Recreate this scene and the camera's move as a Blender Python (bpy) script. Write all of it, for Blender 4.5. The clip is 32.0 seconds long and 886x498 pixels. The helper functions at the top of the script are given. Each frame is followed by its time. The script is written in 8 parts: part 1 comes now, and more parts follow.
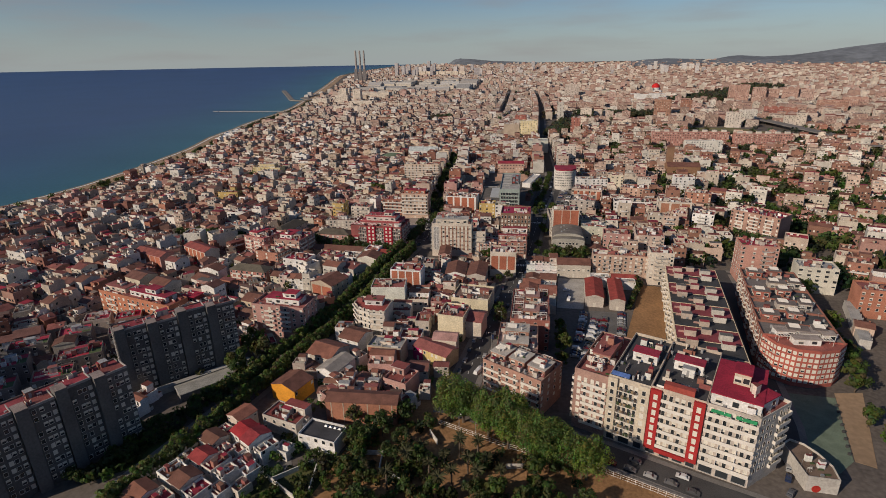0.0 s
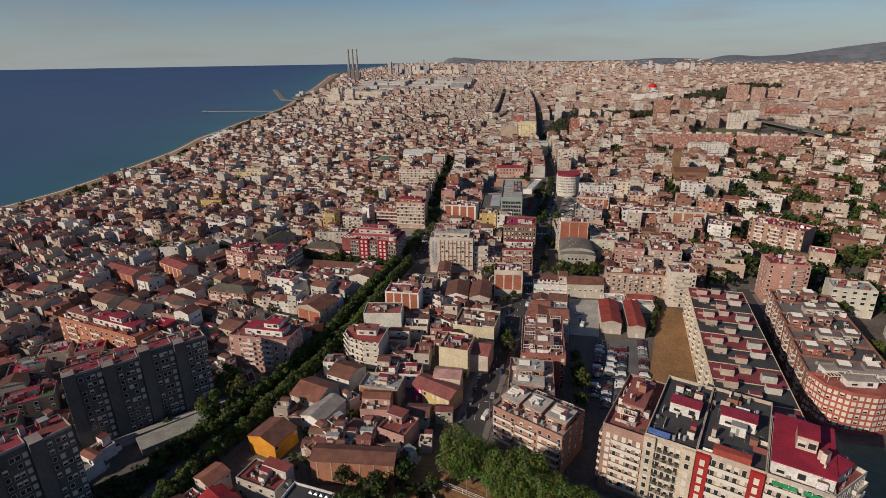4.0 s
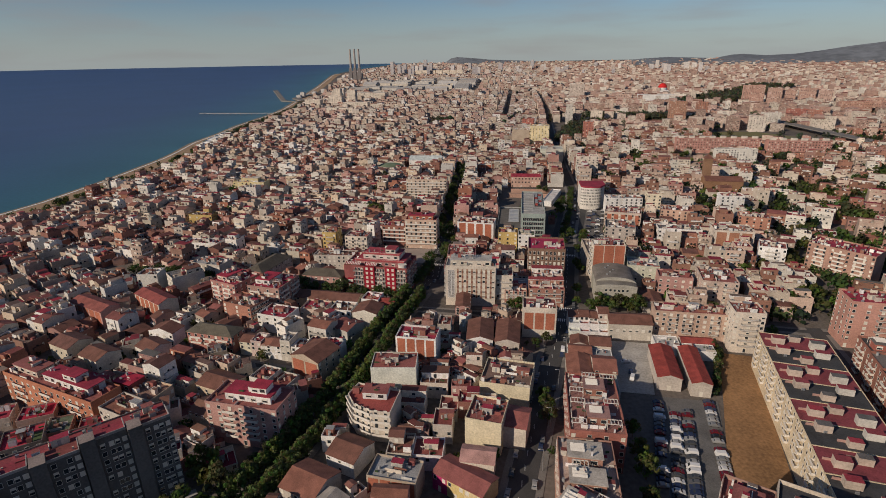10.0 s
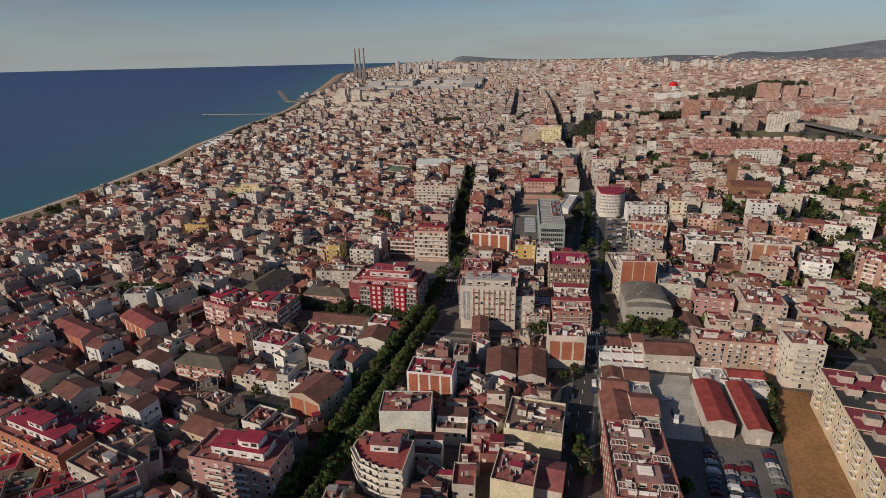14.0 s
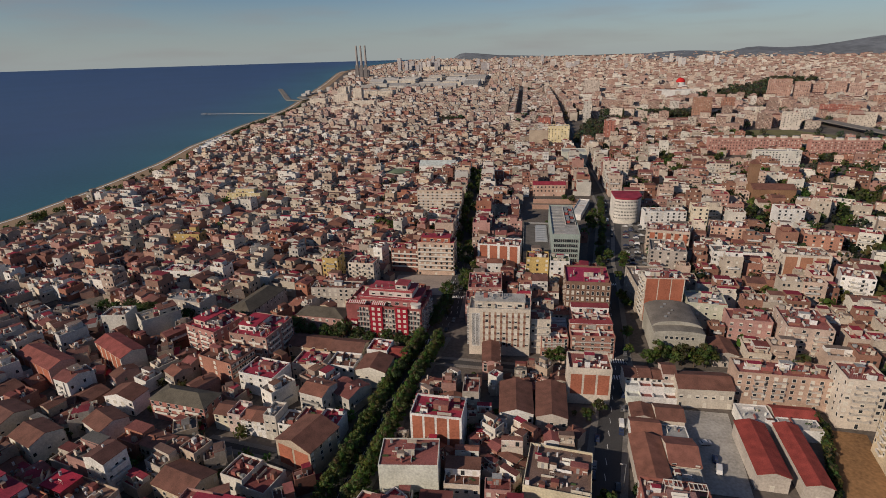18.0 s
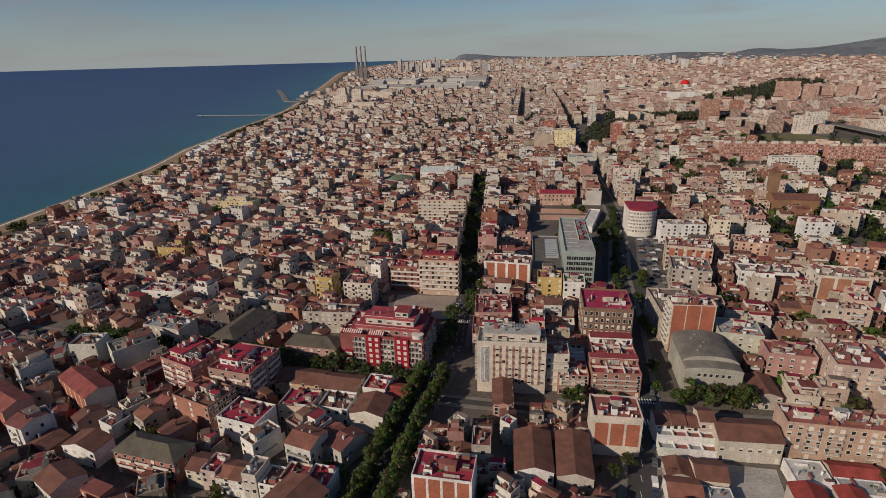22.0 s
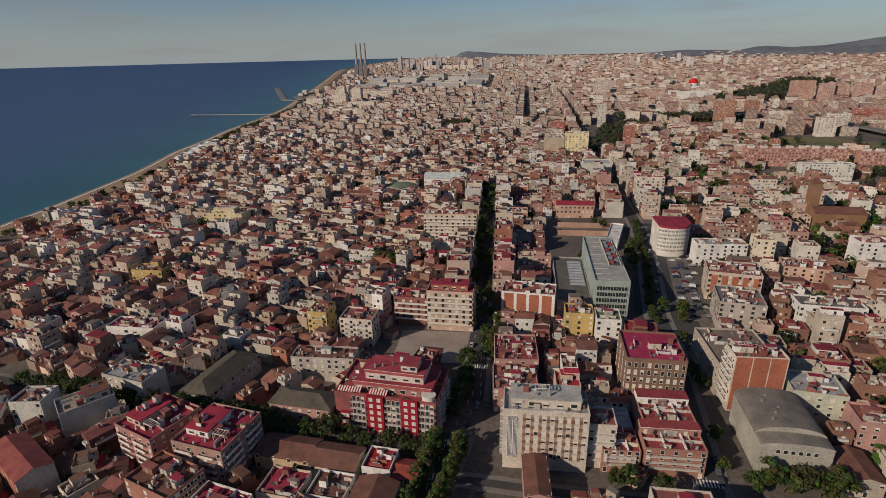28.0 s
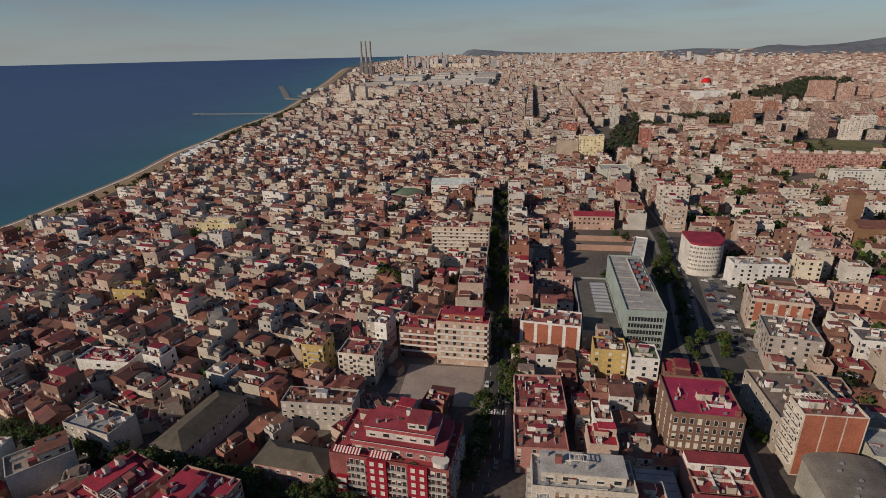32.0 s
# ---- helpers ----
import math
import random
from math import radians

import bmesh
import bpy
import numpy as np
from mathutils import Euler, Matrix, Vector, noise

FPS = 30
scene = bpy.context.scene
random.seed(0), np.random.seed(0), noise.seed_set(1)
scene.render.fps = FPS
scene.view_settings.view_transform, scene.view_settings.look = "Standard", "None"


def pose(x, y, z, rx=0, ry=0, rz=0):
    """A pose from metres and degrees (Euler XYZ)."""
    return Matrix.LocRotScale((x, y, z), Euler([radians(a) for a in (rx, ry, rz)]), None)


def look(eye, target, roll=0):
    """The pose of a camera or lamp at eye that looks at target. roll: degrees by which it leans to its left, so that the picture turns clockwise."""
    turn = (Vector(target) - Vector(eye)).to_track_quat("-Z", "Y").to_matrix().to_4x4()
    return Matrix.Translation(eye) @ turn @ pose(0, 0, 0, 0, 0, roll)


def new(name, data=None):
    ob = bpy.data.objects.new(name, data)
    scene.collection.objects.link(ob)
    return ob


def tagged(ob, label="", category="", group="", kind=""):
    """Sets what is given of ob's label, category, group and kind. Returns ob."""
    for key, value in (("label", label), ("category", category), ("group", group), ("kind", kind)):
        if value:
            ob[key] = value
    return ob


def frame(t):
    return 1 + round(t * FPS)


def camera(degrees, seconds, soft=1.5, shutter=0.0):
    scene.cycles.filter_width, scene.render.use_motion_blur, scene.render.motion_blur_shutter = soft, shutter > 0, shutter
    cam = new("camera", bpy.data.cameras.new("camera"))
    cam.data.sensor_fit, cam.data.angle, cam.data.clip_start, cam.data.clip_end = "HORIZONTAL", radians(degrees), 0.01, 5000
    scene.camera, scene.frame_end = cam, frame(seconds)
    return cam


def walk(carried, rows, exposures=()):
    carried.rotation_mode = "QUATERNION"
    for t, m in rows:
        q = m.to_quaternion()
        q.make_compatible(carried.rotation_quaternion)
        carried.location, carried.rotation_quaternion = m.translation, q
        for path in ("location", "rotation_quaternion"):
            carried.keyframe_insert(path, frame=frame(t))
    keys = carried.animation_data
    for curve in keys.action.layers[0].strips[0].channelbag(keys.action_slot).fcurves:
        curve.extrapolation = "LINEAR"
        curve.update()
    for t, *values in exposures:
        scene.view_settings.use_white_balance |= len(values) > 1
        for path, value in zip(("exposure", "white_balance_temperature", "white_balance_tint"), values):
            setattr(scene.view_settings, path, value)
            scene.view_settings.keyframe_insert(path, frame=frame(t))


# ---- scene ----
cam = camera(80.0, 32.0, soft=0.9)
PATH = [
    (0, (-1.08, 14.43, 130.69), (-17.85, 107.00, 96.80), -0.99),
    (1, (-3.29, 21.80, 130.85), (-19.73, 114.41, 96.89), -0.92),
    (2, (-5.45, 29.21, 131.02), (-21.44, 121.87, 96.97), -0.89),
    (3, (-7.62, 36.68, 131.19), (-23.33, 129.37, 97.11), -0.84),
    (3.5, (-8.73, 40.43, 131.28), (-24.35, 133.14, 97.18), -0.84),
    (5.5, (-13.68, 55.69, 131.65), (-29.09, 148.42, 97.53), -0.80),
    (6, (-15.08, 59.58, 131.68), (-30.48, 152.31, 97.55), -0.78),
    (7, (-17.96, 67.39, 131.71), (-33.38, 160.11, 97.58), -0.75),
    (8, (-20.85, 75.14, 131.73), (-36.41, 167.83, 97.57), -0.79),
    (9, (-23.57, 82.69, 131.75), (-39.25, 175.37, 97.61), -0.90),
    (10, (-26.20, 90.06, 131.76), (-42.10, 182.70, 97.62), -0.98),
    (11, (-28.75, 97.20, 131.74), (-44.95, 189.77, 97.56), -1.03),
    (12, (-31.23, 104.09, 131.73), (-47.74, 196.61, 97.54), -1.06),
    (13, (-33.49, 110.85, 131.76), (-50.12, 203.33, 97.54), -1.15),
    (14, (-35.61, 117.49, 131.82), (-52.42, 209.91, 97.53), -1.27),
    (14.5, (-36.60, 120.80, 131.86), (-53.50, 213.19, 97.55), -1.31),
    (16.5, (-39.69, 133.91, 131.97), (-56.77, 226.16, 97.38), -1.52),
    (17, (-40.40, 137.26, 132.01), (-57.58, 229.46, 97.31), -1.55),
    (18, (-41.84, 144.04, 132.09), (-59.18, 236.18, 97.33), -1.60),
    (19, (-43.35, 150.86, 132.18), (-60.77, 243.02, 97.51), -1.59),
    (20, (-45.04, 157.62, 132.28), (-62.44, 249.78, 97.60), -1.55),
    (21, (-46.91, 164.38, 132.38), (-64.25, 256.56, 97.71), -1.50),
    (22, (-48.99, 171.12, 132.50), (-66.28, 263.32, 97.87), -1.45),
    (23, (-51.20, 177.81, 132.64), (-68.41, 270.03, 98.00), -1.39),
    (24, (-53.54, 184.62, 132.79), (-70.70, 276.82, 98.09), -1.36),
    (25, (-55.86, 191.59, 132.92), (-72.94, 283.77, 98.15), -1.36),
    (25.5, (-56.98, 195.10, 132.98), (-74.02, 287.28, 98.16), -1.35),
    (27.5, (-61.55, 209.43, 133.21), (-78.67, 301.53, 98.21), -1.35),
    (28, (-62.67, 213.17, 133.27), (-79.87, 305.23, 98.22), -1.36),
    (29, (-64.89, 220.71, 133.38), (-82.32, 312.67, 98.18), -1.40),
    (30, (-67.10, 228.45, 133.54), (-84.77, 320.32, 98.21), -1.43),
    (31, (-69.35, 236.35, 133.74), (-87.25, 328.16, 98.39), -1.38),
    (32, (-71.59, 244.29, 133.96), (-89.63, 336.07, 98.61), -1.24),
]
walk(cam, [(t, look(eye, target, roll)) for t, eye, target, roll in PATH], [(0, 0.0), (8, -0.03), (20, -0.08), (32, -0.17)])

# ---- world, sun ----
SUN_AZ = radians(224)      # direction towards the sun, from +x, counter-clockwise
SUN_EL = radians(27.2)
to_sun = Vector((math.cos(SUN_AZ) * math.cos(SUN_EL), math.sin(SUN_AZ) * math.cos(SUN_EL), math.sin(SUN_EL)))
world = bpy.data.worlds.new("world")
scene.world = world
world.use_nodes = True
wn, wl = world.node_tree.nodes, world.node_tree.links
sky = wn.new("ShaderNodeTexSky")
sky.sky_type = "NISHITA"
sky.sun_disc = False
sky.sun_elevation = SUN_EL
sky.sun_rotation = math.pi / 2 - SUN_AZ
sky.dust_density = 0.2
sky.ozone_density = 4.0
sky.air_density = 1.0
cool = wn.new("ShaderNodeVectorMath")
cool.operation = "MULTIPLY"
cool.inputs[1].default_value = (0.83, 0.93, 1.05)
wl.new(sky.outputs[0], cool.inputs[0])
where = wn.new("ShaderNodeTexCoord")
stretch = wn.new("ShaderNodeMapping")
stretch.inputs["Scale"].default_value = (3.0, 3.0, 22.0)
streak = wn.new("ShaderNodeTexNoise")
streak.inputs["Scale"].default_value, streak.inputs["Detail"].default_value = 1.6, 6
veil = wn.new("ShaderNodeMapRange")
veil.inputs["From Min"].default_value, veil.inputs["From Max"].default_value = 0.47, 0.74
veil.inputs["To Max"].default_value = 0.42
cloud = wn.new("ShaderNodeMix")
cloud.data_type = "RGBA"
cloud.inputs["B"].default_value = (4.6, 4.3, 4.3, 1)
wl.new(where.outputs["Generated"], stretch.inputs["Vector"])
wl.new(stretch.outputs[0], streak.inputs["Vector"])
wl.new(streak.outputs[0], veil.inputs["Value"])
wl.new(veil.outputs[0], cloud.inputs["Factor"])
low = wn.new("ShaderNodeSeparateXYZ")
wl.new(where.outputs["Generated"], low.inputs[0])
dim = wn.new("ShaderNodeMapRange")
dim.inputs["From Min"].default_value, dim.inputs["From Max"].default_value = 0.0, 0.11
dim.inputs["To Min"].default_value, dim.inputs["To Max"].default_value = 0.75, 0.0
wl.new(low.outputs["Z"], dim.inputs["Value"])
horizon = wn.new("ShaderNodeMix")
horizon.data_type = "RGBA"
horizon.inputs["B"].default_value = (5.65, 6.2, 6.35, 1)
wl.new(dim.outputs[0], horizon.inputs["Factor"])
wl.new(cool.outputs[0], horizon.inputs["A"])
wl.new(horizon.outputs["Result"], cloud.inputs["A"])
wl.new(cloud.outputs["Result"], wn["Background"].inputs[0])
wn["Background"].inputs[1].default_value = 0.061
sun_data = bpy.data.lights.new("sun", "SUN")
sun_data.energy = 4.1
sun_data.angle = radians(0.5)
sun_data.color = (1.0, 0.845, 0.68)
sun = new("sun", sun_data)
sun.matrix_world = look(to_sun * 1000, (0, 0, 0))
scene.view_settings.exposure = 0.0


# ---- materials ----
def material(name, color=None, rough=0.85, metal=0.0, grain=4.0, stain=0.25, amount=0.25, bump=0.3, spec=0.3):
    """Principled surface; with no colour it takes the piece's own tint. Grain and broad stains vary the colour."""
    m = bpy.data.materials.new(name)
    m.use_nodes = True
    n, l = m.node_tree.nodes, m.node_tree.links
    b = n["Principled BSDF"]
    b.inputs["Roughness"].default_value = rough
    b.inputs["Metallic"].default_value = metal
    b.inputs["Specular IOR Level"].default_value = spec
    geo = n.new("ShaderNodeNewGeometry")
    fine, broad = n.new("ShaderNodeTexNoise"), n.new("ShaderNodeTexNoise")
    fine.inputs["Scale"].default_value, fine.inputs["Detail"].default_value = grain, 5
    broad.inputs["Scale"].default_value, broad.inputs["Detail"].default_value = stain, 4
    l.new(geo.outputs["Position"], fine.inputs["Vector"])
    l.new(geo.outputs["Position"], broad.inputs["Vector"])
    add = n.new("ShaderNodeMath")
    add.operation = "ADD"
    l.new(fine.outputs[0], add.inputs[0])
    l.new(broad.outputs[0], add.inputs[1])
    ramp = n.new("ShaderNodeMapRange")
    ramp.inputs["From Min"].default_value, ramp.inputs["From Max"].default_value = 0.7, 1.3
    ramp.inputs["To Min"].default_value, ramp.inputs["To Max"].default_value = 1 - amount, 1 + amount * 0.6
    l.new(add.outputs[0], ramp.inputs["Value"])
    mix = n.new("ShaderNodeVectorMath")
    mix.operation = "SCALE"
    l.new(ramp.outputs[0], mix.inputs["Scale"])
    if color is None:
        a = n.new("ShaderNodeAttribute")
        a.attribute_name = "tint"
        l.new(a.outputs["Color"], mix.inputs[0])
    else:
        mix.inputs[0].default_value = color
    l.new(mix.outputs[0], b.inputs["Base Color"])
    if bump:
        bp = n.new("ShaderNodeBump")
        bp.inputs["Strength"].default_value = bump
        bp.inputs["Distance"].default_value = 0.05
        l.new(fine.outputs[0], bp.inputs["Height"])
        l.new(bp.outputs[0], b.inputs["Normal"])
    return m


PLASTER = material("plaster", rough=0.9, grain=1.5, stain=0.12, amount=0.32)
ROOF = material("roof_surface", rough=0.85, grain=2.2, stain=0.2, amount=0.4, bump=0.4)
TILE = material("clay_tile", rough=0.85, grain=5.0, stain=0.3, amount=0.45, bump=0.8)
TRIM = material("painted_trim", (0.62, 0.58, 0.52), rough=0.7, amount=0.15)
GLASSM = material("window_glass", (0.03, 0.035, 0.04), rough=0.12, amount=0.3, bump=0, spec=0.6)
BLIND = material("roller_blind", (0.62, 0.58, 0.5), rough=0.7, amount=0.2)
RAIL = material("railing", (0.30, 0.29, 0.28), rough=0.6, amount=0.2)
METAL = material("grey_metal", (0.4, 0.41, 0.42), rough=0.45, metal=0.6, amount=0.2)
ASPHALT = material("asphalt", (0.062, 0.06, 0.06), rough=0.9, grain=3, stain=0.08, amount=0.35)
PAVING = material("paving", (0.19, 0.175, 0.16), rough=0.9, grain=2, stain=0.1, amount=0.3)
PAINTW = material("white_paint", (0.7, 0.7, 0.68), rough=0.7, amount=0.2)
SOIL = material("dry_soil", (0.27, 0.15, 0.07), rough=1.0, grain=0.9, stain=0.06, amount=0.45, bump=0.6)
BARK = material("bark", (0.12, 0.09, 0.065), rough=0.95, amount=0.4)
LEAF = material("leaves", None, rough=0.7, grain=1.2, stain=0.15, amount=0.4, bump=0.2)
ln, ll = LEAF.node_tree.nodes, LEAF.node_tree.links
thin, both = ln.new("ShaderNodeBsdfTranslucent"), ln.new("ShaderNodeMixShader")
both.inputs[0].default_value = 0.5
ll.new(ln["Principled BSDF"].inputs["Base Color"].links[0].from_socket, thin.inputs["Color"])
ll.new(ln["Principled BSDF"].outputs[0], both.inputs[1])
ll.new(thin.outputs[0], both.inputs[2])
ll.new(both.outputs[0], ln["Material Output"].inputs["Surface"])
SAND = material("sand", (0.31, 0.215, 0.135), rough=1.0, grain=0.5, stain=0.02, amount=0.25)
RUBBER = material("rubber", (0.02, 0.02, 0.02), rough=0.8, amount=0.2)
CARPAINT = material("car_paint", None, rough=0.25, amount=0.05, bump=0, spec=0.5)
MATS = [PLASTER, ROOF, TILE, GLASSM, TRIM, BLIND, RAIL, METAL]
P_, R_, T_, G_, W_, B_, L_, M_ = range(8)


# ---- mesh helpers ----
class Build:
    """Collects faces with a material slot and a tint, and makes one mesh of them."""

    def __init__(self):
        self.v, self.f, self.m, self.c = [], [], [], []

    def poly(self, pts, m=0, c=(0.5, 0.5, 0.5)):
        k = len(self.v)
        self.v += [tuple(p) for p in pts]
        self.f.append(tuple(range(k, k + len(pts))))
        self.m.append(m)
        self.c.append(c)

    def box(self, x0, y0, z0, x1, y1, z1, m=0, c=(0.5, 0.5, 0.5), top=None, ct=None):
        k = len(self.v)
        self.v += [(x0, y0, z0), (x1, y0, z0), (x1, y1, z0), (x0, y1, z0), (x0, y0, z1), (x1, y0, z1), (x1, y1, z1), (x0, y1, z1)]
        for f in ((0, 1, 5, 4), (1, 2, 6, 5), (2, 3, 7, 6), (3, 0, 4, 7), (3, 2, 1, 0)):
            self.f.append(tuple(k + i for i in f))
            self.m.append(m)
            self.c.append(c)
        self.f.append((k + 4, k + 5, k + 6, k + 7))
        self.m.append(m if top is None else top)
        self.c.append(c if ct is None else ct)

    def shell(self, w, d, h, p, t, m, c):
        """Four walls of thickness t with a parapet p above the roof at h."""
        H = h + p
        for x0, y0, x1, y1 in ((0, 0, w, 0), (w, 0, w, d), (w, d, 0, d), (0, d, 0, 0)):
            self.poly([(x0, y0, 0), (x1, y1, 0), (x1, y1, H), (x0, y0, H)], m, c)
        o = [(0, 0), (w, 0), (w, d), (0, d)]
        i = [(t, t), (w - t, t), (w - t, d - t), (t, d - t)]
        for k in range(4):
            a, b, e, g = o[k], o[(k + 1) % 4], i[(k + 1) % 4], i[k]
            self.poly([(*a, H), (*b, H), (*e, H), (*g, H)], m, c)
            self.poly([(*g, H), (*e, H), (*e, h - 0.1), (*g, h - 0.1)], m, c)

    def gable(self, x0, y0, x1, y1, z, rise, m, c, along="x", wall=None, cw=None, th=0.18):
        """Two tiled slopes with thickness and, below them, the gable ends."""
        if along == "x":
            ym = (y0 + y1) / 2
            a = [(x0, y0, z), (x1, y0, z), (x1, ym, z + rise), (x0, ym, z + rise)]
            b = [(x1, y1, z), (x0, y1, z), (x0, ym, z + rise), (x1, ym, z + rise)]
            ends = [[(x0, y1, z), (x0, y0, z), (x0, ym, z + rise)], [(x1, y0, z), (x1, y1, z), (x1, ym, z + rise)]]
        else:
            xm = (x0 + x1) / 2
            a = [(x0, y1, z), (x0, y0, z), (xm, y0, z + rise), (xm, y1, z + rise)]
            b = [(x1, y0, z), (x1, y1, z), (xm, y1, z + rise), (xm, y0, z + rise)]
            ends = [[(x0, y0, z), (x1, y0, z), (xm, y0, z + rise)], [(x1, y1, z), (x0, y1, z), (xm, y1, z + rise)]]
        for q in (a, b):
            up = [(p[0], p[1], p[2] + th) for p in q]
            self.poly(up, m, c)
            for k in range(4):
                self.poly([q[k], q[(k + 1) % 4], up[(k + 1) % 4], up[k]], m, c)
        for e in ends:
            self.poly(e, m if wall is None else wall, c if cw is None else cw)

    def hip(self, x0, y0, x1, y1, z, rise, m, c, inset=None):
        w, d = x1 - x0, y1 - y0
        i = min(w, d) / 2 if inset is None else inset
        r = [(x0 + i, y0 + i), (x1 - i, y0 + i), (x1 - i, y1 - i), (x0 + i, y1 - i)]
        o = [(x0, y0), (x1, y0), (x1, y1), (x0, y1)]
        for k in range(4):
            self.poly([(*o[k], z), (*o[(k + 1) % 4], z), (*r[(k + 1) % 4], z + rise), (*r[k], z + rise)], m, c)
            self.poly([(*o[k], z - 0.2), (*o[(k + 1) % 4], z - 0.2), (*o[(k + 1) % 4], z), (*o[k], z)], m, c)
        self.poly([(*p, z + rise) for p in r], m, c)

    def cyl(self, x, y, z0, z1, r0, r1=None, n=8, m=0, c=(0.5, 0.5, 0.5), cap=True):
        r1 = r0 if r1 is None else r1
        lo = [(x + r0 * math.cos(i * math.tau / n), y + r0 * math.sin(i * math.tau / n), z0) for i in range(n)]
        hi = [(x + r1 * math.cos(i * math.tau / n), y + r1 * math.sin(i * math.tau / n), z1) for i in range(n)]
        for i in range(n):
            j = (i + 1) % n
            self.poly([lo[i], lo[j], hi[j], hi[i]], m, c)
        if cap:
            self.poly(hi, m, c)

    def mesh(self, name, mats=MATS):
        return mesh_of(name, self.v, self.f, self.m, self.c, mats)


def mesh_of(name, v, f, m, c, mats):
    me = bpy.data.meshes.new(name)
    me.from_pydata(v, [], f)
    for k in mats:
        me.materials.append(k)
    me.polygons.foreach_set("material_index", np.array(m, dtype=np.int32))
    n = np.empty(len(f), dtype=np.int32)
    me.polygons.foreach_get("loop_total", n)
    col = np.ones((len(f), 4), dtype=np.float32)
    col[:, :3] = np.array(c, dtype=np.float32)
    a = me.color_attributes.new("tint", "FLOAT_COLOR", "CORNER")
    a.data.foreach_set("color", np.repeat(col, n, axis=0).ravel())
    me.update()
    return me


def site(x, y):
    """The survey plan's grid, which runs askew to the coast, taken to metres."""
    return 1.0185 * x + 0.0382 * y, 0.0382 * x + 0.8144 * y


def site_turn(ang):
    """A plan direction in degrees as a direction on the ground, with the lengths of a plan unit along and across it."""
    u, v = site(math.cos(radians(ang)), math.sin(radians(ang)))
    n = math.hypot(u, v)
    return math.degrees(math.atan2(v, u)), n, 0.828 / n


def part(name, build, parent, label="", mats=MATS, loc=None, rz=0.0):
    """Links a Build or a mesh as one part under a thing or a part."""
    me = build.mesh(name, mats) if isinstance(build, Build) else build
    ob = new(name, me)
    if parent is not None:
        ob.parent = parent
    if loc is not None and parent is None:
        t, along_, across = site_turn(math.degrees(rz))
        ob.location = (*site(loc[0], loc[1]), loc[2])
        ob.rotation_euler = (0, 0, radians(t))
        ob.scale = (along_, across, 1)
    elif loc is not None:
        ob.location = loc
        ob.rotation_euler = (0, 0, rz)
    if label:
        ob["label"] = label
    return ob


def rise(x, y):
    """How far the land and sea lift towards the far rim."""
    r = math.hypot(x, y)
    return 1.04e-5 * max(0.0, r - 1800) ** 2


def vary(c, a=0.12):
    k = 1 + random.uniform(-a, a)
    return tuple(max(0.01, v * k * (1 + random.uniform(-0.03, 0.03))) for v in c)


CREAM, WHITE, BEIGE, SAND_, OCHRE = (0.57, 0.50, 0.42), (0.68, 0.66, 0.63), (0.45, 0.40, 0.35), (0.42, 0.34, 0.26), (0.50, 0.36, 0.14)
BRICK, ORANGE, PINK, RED, GREY, DARK = (0.26, 0.115, 0.085), (0.36, 0.125, 0.075), (0.42, 0.24, 0.21), (0.29, 0.012, 0.028), (0.30, 0.30, 0.30), (0.10, 0.095, 0.09)
CRIM, CLAY, CLAYD, SLATE, TERR = (0.29, 0.03, 0.055), (0.235, 0.1, 0.07), (0.165, 0.075, 0.055), (0.055, 0.055, 0.06), (0.26, 0.09, 0.08)
WALLS = [(0.58, 0.5, 0.41), (0.66, 0.62, 0.56), (0.48, 0.42, 0.36), (0.62, 0.55, 0.45), (0.46, 0.36, 0.28), PINK, (0.28, 0.13, 0.10), (0.34, 0.15, 0.10), (0.72, 0.7, 0.66), (0.5, 0.38, 0.31), (0.36, 0.21, 0.16), (0.6, 0.48, 0.36), (0.7, 0.66, 0.6)]
ROOFS = [(0.2, 0.07, 0.06), CLAYD, (0.26, 0.025, 0.045), (0.3, 0.025, 0.045), (0.15, 0.14, 0.13), (0.2, 0.06, 0.052), (0.2, 0.15, 0.125), (0.19, 0.1, 0.07), (0.14, 0.085, 0.07), (0.24, 0.03, 0.045), (0.17, 0.05, 0.045)]


